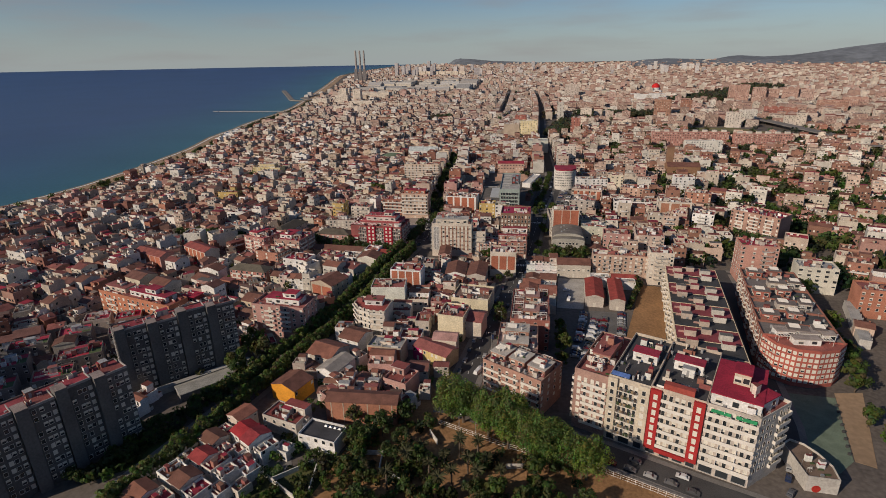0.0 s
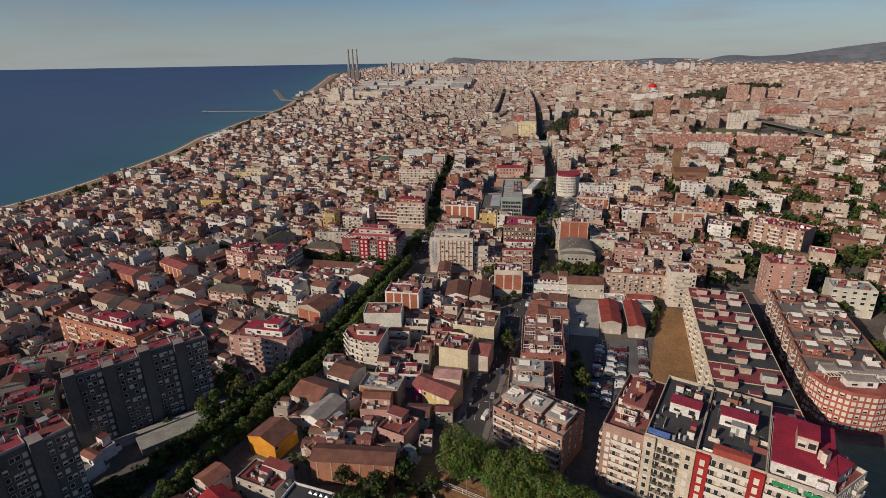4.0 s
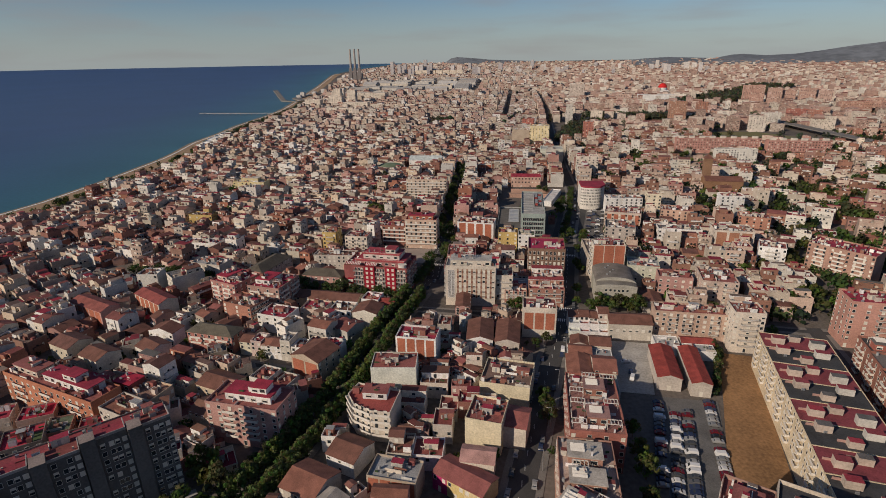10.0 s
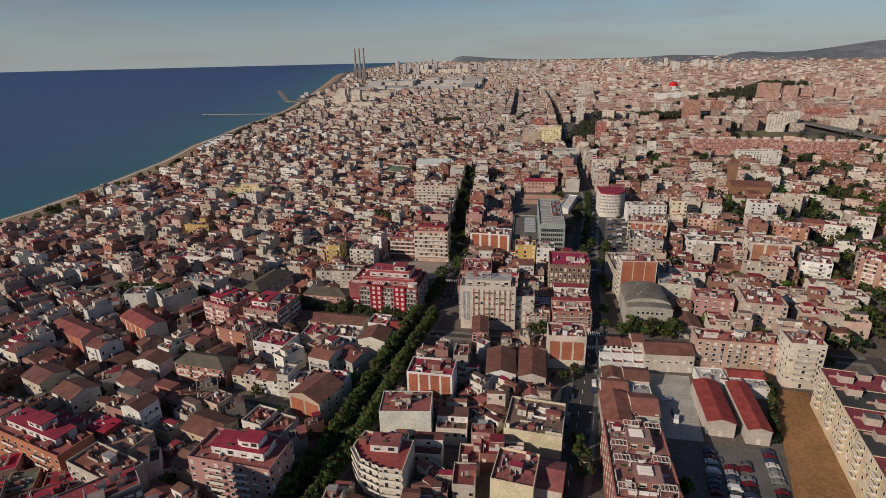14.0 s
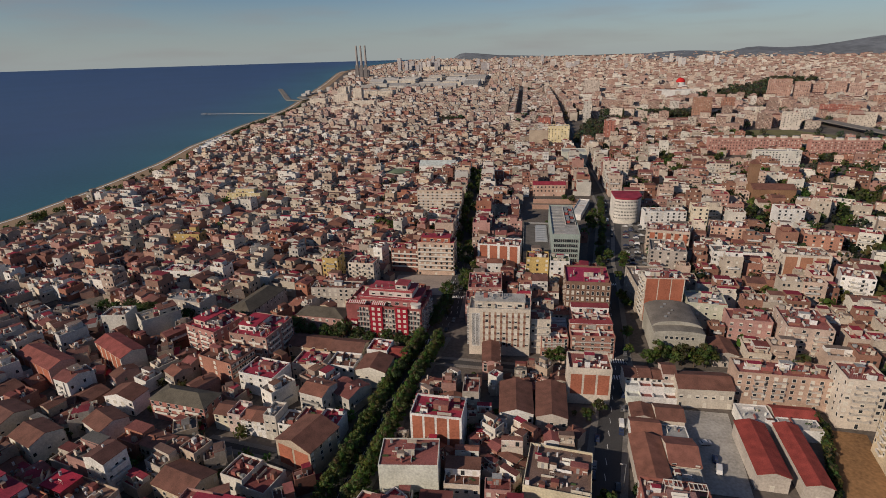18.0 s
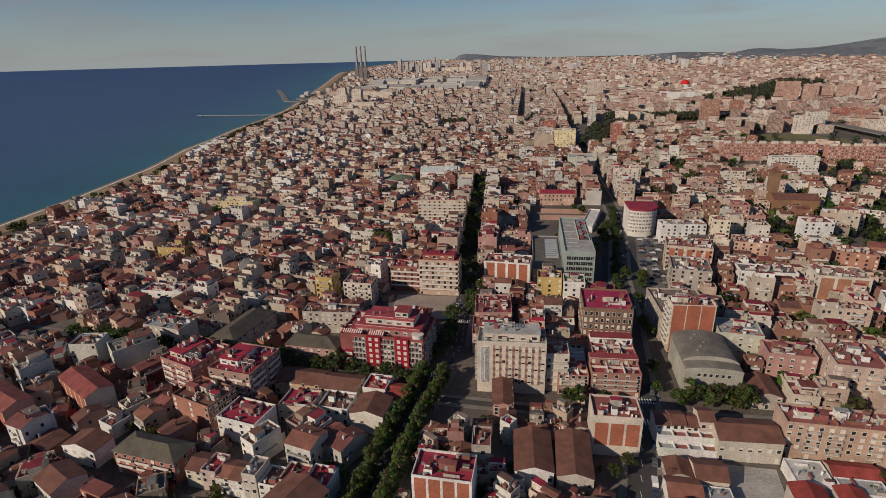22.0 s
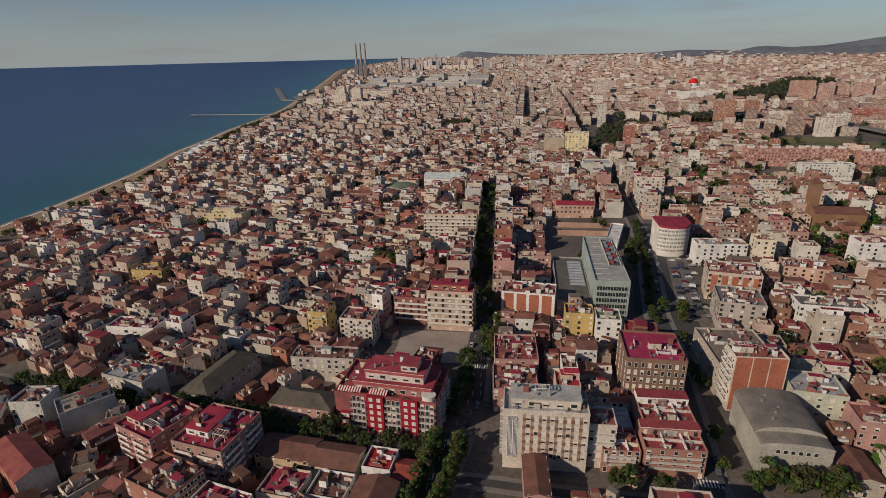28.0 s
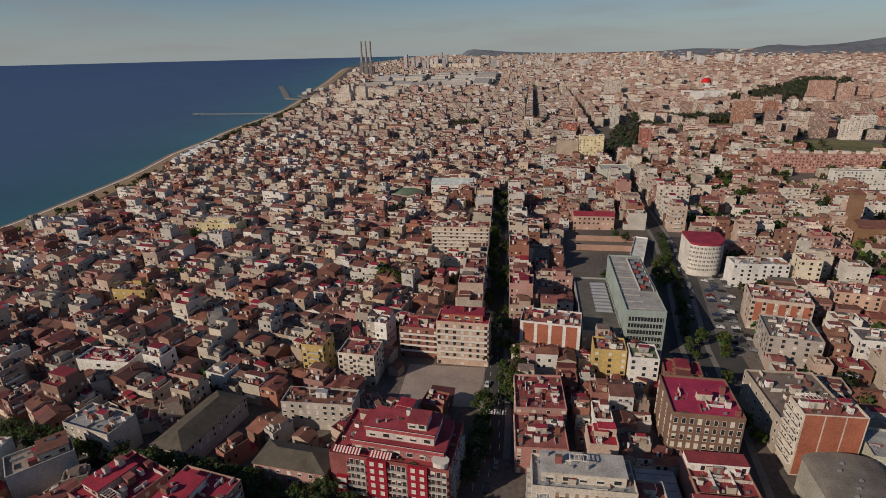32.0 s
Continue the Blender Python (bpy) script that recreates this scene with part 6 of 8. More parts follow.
for x, y, ang, w, d, h, c, top in ((-168, 322, -20, 16, 14, 7, (0.55, 0.45, 0.33), CLAYD), (-161, 303, -20, 12, 13, 5.5, (0.5, 0.4, 0.3), (0.17, 0.09, 0.065)), (-232, 338, -24, 14, 13, 9, (0.6, 0.56, 0.48), CLAYD), (-256, 350, -24, 15, 14, 8, (0.52, 0.46, 0.36), (0.15, 0.07, 0.055)), (-214, 352, -30, 13, 12, 8, (0.62, 0.58, 0.52), CLAYD)):
    block("town_house", "plastered house with a wide brown tile roof", x, y, ang, w, d, h, c, roof="x", top=top, floors=2, front=4, right=3, category="house", group="brown roofed houses", annex=True)


# ---- trees ----
def leaf_crown(seed, rx, rz, clumps, leaves, size, tint):
    """Clumps of small leaf cards round limb ends, uneven and open."""
    rnd = random.Random(seed)
    b = Build()
    for i in range(clumps):
        a, u = rnd.uniform(0, math.tau), rnd.uniform(-0.55, 1.0)
        q = math.sqrt(max(0.0, 1 - u * u * 0.8)) * rnd.uniform(0.35, 1.0)
        cx, cy, cz = rx * q * math.cos(a), rx * q * math.sin(a), rz * u
        cr = rx * rnd.uniform(0.22, 0.42)
        t0 = tuple(v * rnd.uniform(0.7, 1.25) for v in tint)
        for k in range(leaves):
            d = Vector((rnd.gauss(0, 1), rnd.gauss(0, 1), rnd.gauss(0, 0.8))).normalized()
            p = Vector((cx, cy, cz)) + d * cr * rnd.uniform(0.6, 1.05)
            n = (d + Vector((rnd.uniform(-1, 1), rnd.uniform(-1, 1), rnd.uniform(-0.3, 1))) * 0.4).normalized()
            e = n.cross(Vector((rnd.uniform(-1, 1), rnd.uniform(-1, 1), rnd.uniform(-1, 1)))).normalized() * size * rnd.uniform(0.6, 1.3)
            g = n.cross(e) * rnd.uniform(0.5, 0.9)
            b.poly([p - e, p - g * 0.8, p + e, p + g], 0, tuple(v * rnd.uniform(0.85, 1.15) for v in t0))
    return b.mesh("crown", [LEAF])


def trunk_mesh(seed, h, r):
    rnd = random.Random(seed)
    b = Build()
    b.cyl(0, 0, 0, h, r, r * 0.6, 7)
    for i in range(5):
        a = i * 1.26 + rnd.uniform(-0.3, 0.3)
        k = len(b.v)
        b.cyl(0, 0, 0, 1, r * 0.4, r * 0.15, 5)
        L = rnd.uniform(1.6, 2.6)
        for j in range(k, len(b.v)):
            x, y, z = b.v[j]
            b.v[j] = (x + math.cos(a) * z * L * 0.8, y + math.sin(a) * z * L * 0.8, h * 0.85 + z * L)
    return b.mesh("trunk", [BARK])


GREEN, GREEN2, OLIVE = (0.09, 0.128, 0.036), (0.11, 0.155, 0.038), (0.09, 0.105, 0.042)
CROWNS = [leaf_crown(i, 3.6, 3.2, 26, 36, 0.5, (GREEN, GREEN2, GREEN, OLIVE, GREEN2)[i % 5]) for i in range(6)]
BIGCROWNS = [leaf_crown(20 + i, 5.5, 4.8, 58, 66, 0.3, ((0.16, 0.225, 0.052), (0.145, 0.205, 0.048), (0.16, 0.215, 0.055))[i]) for i in range(3)]
DARKCROWNS = [leaf_crown(40 + i, 4.2, 3.2, 28, 38, 0.46, (0.09, 0.125, 0.04)) for i in range(3)]
AVCROWNS = [leaf_crown(60 + i, 2.9, 3.9, 34, 38, 0.36, ((0.14, 0.185, 0.055), (0.155, 0.205, 0.058), (0.125, 0.165, 0.052))[i % 3]) for i in range(4)]
TRUNKS = [trunk_mesh(i, 3.6, 0.22) for i in range(3)]
BIGTRUNK = trunk_mesh(9, 6.0, 0.4)


def tree(x, y, s=1.0, big=False, dark=False, label="leafy green plane tree with an open crown", group="street trees"):
    root = thing("tree", x, y, random.uniform(0, 360), label, "tree", group, built=False)
    root.scale = (s, s, s * random.uniform(0.9, 1.1))
    part("trunk", BIGTRUNK if big else random.choice(TRUNKS), root)
    part("crown", random.choice(BIGCROWNS if big else DARKCROWNS if dark else CROWNS), root, loc=(0, 0, 8.6 if big else 5.6), rz=random.uniform(0, 6))


def palm_crown(seed):
    rnd = random.Random(seed)
    b = Build()
    for i in range(34):
        a, lift, L = i * 2.4, rnd.uniform(-0.4, 1.2), rnd.uniform(1.9, 2.8)
        prev = None
        for k in range(7):
            q = k / 6
            rr = L * q
            z = lift * rr * 0.8 - 0.16 * rr * rr
            p = Vector((math.cos(a) * rr, math.sin(a) * rr, z))
            side = Vector((-math.sin(a), math.cos(a), 0)) * (0.24 * math.sin(math.pi * min(1, q * 0.8 + 0.2)) + 0.03)
            droop = Vector((0, 0, -0.22 * math.sin(math.pi * q)))
            cur = (p - side + droop, p, p + side + droop)
            if prev:
                for j in range(2):
                    b.poly([prev[j], prev[j + 1], cur[j + 1], cur[j]], 0, (0.075 + 0.03 * rnd.random(), 0.09, 0.04))
            prev = cur
    return b.mesh("fronds", [LEAF])


PALMS = [palm_crown(i) for i in range(3)]
PALMTRUNK = Build()
for i in range(8):
    PALMTRUNK.cyl(0, 0, i * 0.9, i * 0.9 + 0.9, 0.3, 0.24, 8)
PALMTRUNK = PALMTRUNK.mesh("trunk", [BARK])


def palm(x, y, s=1.0):
    root = thing("palm", x, y, random.uniform(0, 360), "tall palm with arching fronds in the park", "palm", "park palms", built=False)
    root.scale = (s, s, s)
    part("trunk", PALMTRUNK, root)
    part("fronds", random.choice(PALMS), root, loc=(0, 0, 7.1))


random.seed(11)
for k in range(70):
    y = 145 + k * 4.4
    for sd in (-4.2, 4.6):
        if sd > 0 or y > 236:
            root = thing("tree", along(AVENUE, y) + sd + random.uniform(-0.4, 0.4), y + random.uniform(-0.7, 0.7), random.uniform(0, 360), "narrow clipped green avenue tree in a dense row", "tree", "avenue trees", built=False)
            q = random.uniform(0.85, 1.12)
            root.scale = (q, q, q)
            part("trunk", random.choice(TRUNKS), root)
            part("crown", random.choice(AVCROWNS), root, loc=(0, 0, 4.7), rz=random.uniform(0, 6))
for k in range(40):
    y = 470 + k * 11
    tree(along(AVENUE, y) + random.choice((-4.2, 4.2)), y, random.uniform(0.8, 1.2), dark=True, label="dark green street tree with a dense crown")
for k in range(7):
    y = 450 + k * 17
    tree(along(STREET, y) + random.choice((-6.0, 5.6)), y, random.uniform(0.6, 0.8))
for k in range(26):
    y = 574 + k * 8
    tree(along(STREET, y) - 2.5 + random.uniform(-1.5, 1.0), y, random.uniform(0.45, 0.8), dark=k % 3 > 0, label="small green tree on the boulevard verge")
for i in range(24):
    q = i / 23
    x, y = -290 + 180 * q, 469 - 26 * q
    tree(x, y + random.uniform(-2, 3), random.uniform(0.8, 1.15), dark=True, label="dark green street tree with a dense crown")
for i in range(22):
    q = i / 21
    tree(-36 + 46 * q + random.uniform(-4, 4), 229 - 36 * q + random.uniform(-7, 4), random.uniform(0.95, 1.3), True, group="park trees", label="tall bright green plane tree at the park edge")
for i in range(34):
    tree(random.uniform(-72, 12), random.uniform(140, 198), random.uniform(0.6, 1.1), dark=random.random() < 0.7, group="park trees", label="dark green park tree among palms")
tree(-133, 247, 1.35, group="garden trees", label="broad green tree at the foot of the slab tower")
for i in range(20):
    q = random.uniform(0, 1)
    tree(-147 + 15 * q + random.uniform(-5, 5), 165 + 75 * q, random.uniform(0.4, 0.75), dark=True, group="garden trees", label="dark green tree in the garden strip by the towers")
for i in range(26):
    q = random.random()
    tree(-70 + 26 * q + random.uniform(-3, 3), random.uniform(178, 226 - 6 * q), random.uniform(0.5, 1.0), dark=random.random() < 0.5, group="park trees", label="green garden tree behind the park houses")
for x, y in ((-30, 182), (-26, 190), (-34, 192), (-22, 183), (-38, 186), (-30, 199), (-20, 192), (-42, 196), (-37, 224), (-24, 200), (-33, 176), (-46, 188), (-15, 186), (-50, 178)):
    palm(x, y, random.uniform(0.9, 1.25))
for x, y, s in ((1, 262, 0.8), (3, 275, 0.9), (4, 290, 1.0), (3, 302, 0.9), (2, 315, 0.8), (-28, 320, 0.9), (-29, 330, 0.9), (-30, 338, 0.8), (-4, 442, 1.15), (1, 441, 1.1), (6, 441, 1.2), (11, 440, 1.1), (16, 440, 1.2), (-8, 440, 0.9), (-8, 588, 0.9), (-9, 578, 0.8), (-18, 590, 1.0), (-25, 668, 1.2), (-27, 682, 1.1), (-24, 700, 1.2), (-56, 676, 1.0), (-50, 684, 1.1), (-46, 772, 0.9), (-40, 766, 0.9), (-12, 508, 0.8), (-97, 545, 1.1), (-98, 530, 1.1), (-96, 518, 1.0), (-97, 560, 1.3),
                (45, 396, 0.6), (44, 386, 0.6), (-100, 322, 1.1), (-135, 268, 1.5), (-128, 262, 1.3), (-36, 432, 0.9), (-45, 437, 0.9), (-50, 436, 0.8), (-30, 395, 0.7), (-35, 388, 0.7),
                (118, 268, 1.2), (120, 280, 1.3), (124, 296, 1.2), (112, 240, 1.0), (114, 225, 1.0), (122, 310, 1.2), (128, 330, 1.3), (96, 455, 1.2), (104, 462, 1.3), (112, 470, 1.2), (120, 455, 1.4), (90, 440, 1.1)):
    tree(x, y, s, group="garden trees")
for i in range(16):
    tree(-185 + random.uniform(-14, 14), 650 + random.uniform(-16, 16), random.uniform(0.8, 1.3), group="garden trees", label="tall green tree in a walled garden")


# ---- square: fence and lamp posts ----
r = thing("fence", -41, 220, 0, "white metal fence along the sandy square", "fence", z=0.1)
r2 = thing("fence", 3, 205, 0, "white metal railing along the park street", "fence", z=0.1)
for r, (xa, ya), (xb, yb) in ((r, (0, 0), (24, -12)), (r, (24, -12), (36, -16.5)), (r2, (0, 0), (42, -23.5))):
    L, t = math.hypot(xb - xa, yb - ya), math.atan2(yb - ya, xb - xa)
    for z in (0.25, 1.15, 1.9):
        b = Build()
        b.box(0, -0.05, z, L, 0.05, z + 0.12, W_)
        part("rail", b, r, loc=(xa, ya, 0), rz=t)
    for i in range(int(L / 2.4)):
        b = Build()
        b.box(-0.07, -0.07, 0, 0.07, 0.07, 2.1, W_)
        part("post", b, r, loc=(xa + (xb - xa) * i * 2.4 / L, ya + (yb - ya) * i * 2.4 / L, 0))


def lamp_post(x, y, h=9.0, a=0.0):
    r = thing("lamp_post", x, y, a, "pale slender steel lamp post with one arm", "lamp post", "lamp posts", z=0.1, built=False)
    b = Build()
    b.cyl(0, 0, 0, h, 0.13, 0.08, 6, m=M_)
    part("pole", b, r)
    b = Build()
    b.box(-0.05, -0.06, h - 0.1, 1.5, 0.06, h, M_)
    b.box(1.1, -0.16, h - 0.16, 1.8, 0.16, h - 0.04, W_)
    part("lamp_head", b, r)


for x, y in ((-33, 217), (-26.5, 214), (-20, 211), (-13.5, 208.5), (-7, 206)):
    lamp_post(x, y, 8, -60)
for y in (262, 290, 318, 350, 384):
    lamp_post(along(STREET, y) + 5.6, y, 9, 180)

# ---- cars ----
def car_meshes(c, van):
    L, w, h = (4.5, 1.85, 1.9) if van else (4.2, 1.75, 1.45)
    prof = [(0, 0.35), (0, 0.8), (0.25, h * 0.98), (3.4, h), (3.9, 0.95), (4.45, 0.85), (L, 0.4)] if van else [(0, 0.35), (0.02, 0.85), (0.5, 0.95), (1.1, h), (2.5, h), (3.2, 0.92), (4.05, 0.78), (L, 0.4)]
    b = Build()
    lo = [(x, -w / 2 + (0.14 if z > 1 else 0), z) for x, z in prof]
    hi = [(x, w / 2 - (0.14 if z > 1 else 0), z) for x, z in prof]
    for i in range(len(prof)):
        j = (i + 1) % len(prof)
        b.poly([lo[i], hi[i], hi[j], lo[j]], 0, c)
    b.poly(lo[::-1], 0, c)
    b.poly(hi, 0, c)
    g = Build()
    x0, x1 = (2.2, 3.45) if van else (0.85, 2.85)
    for s in (-1, 1):
        y = s * (w / 2 - 0.07)
        g.poly([(x0, y, 1.0), (x1, y, 1.0), (x1 - 0.35, y - s * 0.06, h - 0.1), (x0 + 0.3, y - s * 0.06, h - 0.1)][::s], 0)
    fx = (3.42, h - 0.08, 3.9, 1.02) if van else (2.56, h - 0.05, 3.12, 0.98)
    g.poly([(fx[0] + 0.03, -0.65, fx[1]), (fx[0] + 0.03, 0.65, fx[1]), (fx[2] + 0.03, 0.72, fx[3]), (fx[2] + 0.03, -0.72, fx[3])][::-1], 0)
    g.poly([(0.55, -0.68, 1.0), (0.55, 0.68, 1.0), (1.05, 0.62, h - 0.05), (1.05, -0.62, h - 0.05)][::-1], 0) if not van else None
    return b.mesh("body", [CARPAINT]), g.mesh("glass", [GLASSM])


wheel = Build()
wheel.cyl(0, 0, -0.1, 0.1, 0.31, n=10)
wheel.v = [(x, z, y) for x, y, z in wheel.v]
WHEEL = wheel.mesh("wheel", [RUBBER])
PAINTS = [("white", (0.5, 0.5, 0.5), 0), ("silver grey", (0.17, 0.175, 0.18), 0), ("dark blue", (0.02, 0.03, 0.07), 0), ("black", (0.015, 0.015, 0.017), 0), ("dark red", (0.11, 0.01, 0.014), 0), ("white", (0.62, 0.62, 0.62), 1), ("pale grey", (0.27, 0.27, 0.27), 0), ("dark grey", (0.06, 0.062, 0.065), 0), ("graphite", (0.1, 0.1, 0.105), 0), ("navy", (0.03, 0.04, 0.08), 0)]
CARS = [(n, *car_meshes(c, v), v) for n, c, v in PAINTS]


def car(x, y, ang, z=0.2, group="parked cars"):
    n, body, glass, van = random.choice(CARS)
    root = thing("van" if van else "car", x, y, ang, "%s %s parked on the asphalt" % (n, "van" if van else "hatchback car"), "van" if van else "car", group, z=z, built=False)
    part("body", body, root)
    part("glass", glass, root)
    if y > 345:
        b = Build()
        b.box(0.5, -0.8, 0.02, 3.65, 0.8, 0.5)
        part("underbody", b, root, mats=[RUBBER])
        return
    for wx in (0.8, 3.35):
        for wy in (-0.72, 0.72):
            part("wheel", WHEEL, root, loc=(wx, wy, 0.31))


random.seed(5)
for i in range(24):
    y = 278 + i * 2.9
    for x, a, y0, y1 in ((8.0 + 0.1 * (y - 278), -6, 284, 342), (12.5 + 0.125 * (y - 278), -6, 276, 336), (17.9 + 0.105 * (y - 278), 174, 276, 338), (28.4 + 0.078 * (y - 278), -5, 276, 345)):
        if y0 < y < y1 and random.random() < 0.95:
            a += random.uniform(-3, 3)
            car(x - 2.1 * math.cos(radians(a)), y - 2.1 * math.sin(radians(a)) + random.uniform(-0.15, 0.15), a, 0.12)
for k in range(36):
    y = 262 + k * 5.6
    if random.random() < 0.62:
        car(along(STREET, y) + random.choice((-4.0, 4.0)), y, 87 + random.uniform(-2, 2))
for k in range(14):
    y = 352 + k * 19 + random.uniform(-5, 5)
    car(along(AVENUE, y) + random.choice((-2.6, 2.4)), y, random.choice((90, 270)) + random.uniform(-3, 3), 0.22, group="cars on the avenue")
for i in range(26):
    y = 588 + i * 4.2
    for off in (-8.4, -1.2):
        if random.random() < 0.8:
            car(off + 4.6 + 0.06 * (y - 583), y, random.choice((-12, 168)) + random.uniform(-4, 4), 0.3, group="cars on the parking strip")
for i in range(12):
    y = 590 + i * 16
    car(along(STREET, y) + random.choice((2.5, 5.0)), y, 90 + random.uniform(-3, 3), 0.24, group="cars on the boulevard")
for x, y, a in ((-33, 262, 70), (-32.5, 266, 70), (-31, 270, 65), (18, 204, -28), (24, 201, -28), (30, 198, -28), (36, 195, -28), (42, 191, -28), (50, 186, -28), (12, 211, -26), (55, 185, 150), (61, 181, -28), (30, 204, 152), (44, 197, 152), (72, 192, 60), (74, 200, 70), (76, 206, 75), (6, 360, 80), (6, 366, 82), (3, 378, 10)):
    car(x, y, a)

# ---- ordinary houses ----
random.seed(3)
PEND = []
RECS = []       # x, y, turn, width, depth, height, roof kind, front windows


def zone_turn(x, y):
    if x < along(AVENUE, y):
        return -18 if y < 640 else -9
    if x < along(STREET, y):
        return 2 if y < 1400 else -4
    return -7 if x < 110 + (y - 500) * 0.15 else -28


def fits(x, y, w, d, ang):
    a = radians(ang)
    c, s = math.cos(a), math.sin(a)
    for u in (0.0, 0.5, 1.0):
        for v in (0.0, 0.5, 1.0):
            px, py = x + w * u * c - d * v * s, y + w * u * s + d * v * c
            if taken(px, py, -0.3):
                return False
    return True


def fill(ang, x0, x1, y0, y1, inside, wlo, whi, row, court, lane, length, hmix, gaps=0.03, keep=True):
    """Rows of party-wall houses, back to back, in blocks on a turned grid."""
    a = radians(ang)
    c, s = math.cos(a), math.sin(a)
    cx, cy = (x0 + x1) / 2, (y0 + y1) / 2
    R = math.hypot(x1 - x0, y1 - y0) / 2
    v = -R
    n = 0
    while v < R:
        u = -R + random.uniform(0, length)
        end = u + length
        while u < R:
            w = random.uniform(wlo, whi)
            if u + w > end:
                u = end + lane
                end = u + length * random.uniform(0.7, 1.3)
                continue
            for back in (0, 1):
                d = row * random.uniform(0.75, 1.1)
                vv = v if not back else v + 2 * row + court - d
                x, y = cx + u * c - vv * s, cy + u * s + vv * c
                if not (x0 < x < x1 and y0 < y < y1) or not inside(x, y) or random.random() < gaps:
                    continue
                if y < 3900 and not fits(x, y, w, d, ang):
                    continue
                h = max(4.0, random.choice(hmix) + random.uniform(-1.2, 1.2))
                if y < 335 and -112 < x < -30:
                    h = min(h, random.uniform(5.0, 7.5))
                if y > 3300:
                    h *= 0.6
                RECS.append((x, y, ang, w, d, h, random.random(), back))
                if keep and y < 1260:
                    PEND.append((x, y, ang, w, d))
            u += w
        v += 2 * row + court + lane


def west(x, y):
    return coast(y) + 38 < x < along(AVENUE, y) - (0 if 935 < y < 1580 else 6)


def mid(x, y):
    return along(AVENUE, y) + (0 if 935 < y < 1580 else 6) < x < along(STREET, y) - 9


def east(x, y):
    return x > along(STREET, y) + 9


LOW, MIDH = (5, 5.5, 6, 6.5, 6.5, 7, 7.5, 8.5, 9.5, 11, 13), (5, 6, 6.5, 8, 9, 9.5, 11, 12, 15)
FARH = (6, 7, 8, 8, 9, 10, 11, 13, 16, 22)
def flank(line, side, y0, y1, off, hs):
    """Taller party-wall flats in a row along a street."""
    y = y0
    while y < y1:
        w, d, h = random.uniform(8, 15), random.uniform(11, 14), random.choice(hs) + random.uniform(-1, 1)
        xa, xb = along(line, y), along(line, y + w)
        a = math.degrees(math.atan2(w, xb - xa))
        if side < 0:
            x0, yy, ang = xa - off, y, a
        else:
            x0, yy, ang = xb + off, y + w, a + 180
        if random.random() < 0.93 and fits(x0, yy, w, d, ang):
            RECS.append((x0, yy, ang, w, d, h, 0.2, 0))
            claim(x0, yy, ang, w, d, 0.1)
        y += w


FLATS = (9, 12, 13, 15, 16, 18, 20)
flank(AVENUE, -1, 600, 920, 6.6, FLATS)
flank(AVENUE, 1, 600, 920, 6.6, FLATS)
flank(AVENUE, -1, 1590, 2500, 7.2, (7, 9, 10, 12))
flank(AVENUE, 1, 1590, 2500, 7.2, (7, 9, 10, 12))
flank(STREET, -1, 640, 2500, 8.0, FLATS)
flank(STREET, 1, 800, 2500, 8.0, FLATS)
flank(STREET, -1, 440, 640, 7.6, (9, 12, 14))
fill(45, -560, -95, 150, 284, west, 6.5, 11, 12.5, 3.5, 6.5, 60, LOW, 0.02)
fill(-18, -560, -95, 284, 380, west, 6.5, 11, 12.5, 3.5, 5.5, 60, LOW, 0.01)
fill(-33, -560, -95, 380, 485, west, 5.5, 10, 12.5, 3.5, 5.5, 60, LOW, 0.01)
fill(-14, -560, -95, 485, 640, west, 5.5, 10, 12.5, 3.5, 5.5, 60, LOW, 0.01)
fill(-9, -760, -95, 640, 1300, west, 6.5, 12, 13, 3.5, 5, 60, LOW, 0.02)
fill(2, -145, -10, 240, 1300, mid, 6, 11, 12, 3.5, 5.5, 48, MIDH, 0.01)
fill(-24, -150, -66, 130, 250, mid, 8, 12, 12, 5, 5, 48, (6, 6.5, 7), 0.1)
fill(-7, -15, 190, 425, 1300, lambda x, y: east(x, y) and zone_turn(x, y) == -7, 7, 13, 12, 9, 8, 55, MIDH, 0.12)
fill(-28, 60, 900, 230, 1300, lambda x, y: east(x, y) and x > 120 and zone_turn(x, y) == -28, 8, 15, 12, 12, 9, 60, MIDH, 0.24)
for rec in PEND:
    claim(*rec, grow=0.2)
INFILL = (3.2, 3.5, 4, 5, 6, 6.5, 8)
for turn in (-24, -60):
    fill(turn, -420, -95, 180, 660, west, 5.5, 10, 8, 1.0, 1.0, 30, INFILL, 0.0)
for turn in (2, -40):
    fill(turn, -140, -12, 196, 640, lambda x, y: mid(x, y) and (y > 236 or x < -58), 4, 8, 6, 1.0, 1.0, 25, INFILL, 0.0)
fill(-7, -8, 90, 425, 640, east, 5, 10, 8, 1.5, 1.5, 30, MIDH, 0.1)
fill(-9, -1100, -130, 1300, 2300, west, 8, 18, 12, 5, 7, 65, LOW + (14, 15, 18), 0.06)
fill(-4, -260, 0, 1300, 2300, mid, 8, 13, 12, 4, 6, 65, MIDH)
fill(-12, -60, 1500, 1300, 2300, east, 10, 24, 13, 9, 10, 80, MIDH + (14, 16, 18, 20, 22, 24), 0.12)
fill(-9, -1500, -60, 2300, 4700, lambda x, y: x > coast(y) + 60, 9, 20, 14, 9, 10, 80, FARH, 0.2)
fill(-14, -60, 3200, 2300, 4700, lambda x, y: math.hypot(x, y) < 4750, 10, 22, 15, 10, 11, 80, FARH, 0.2)


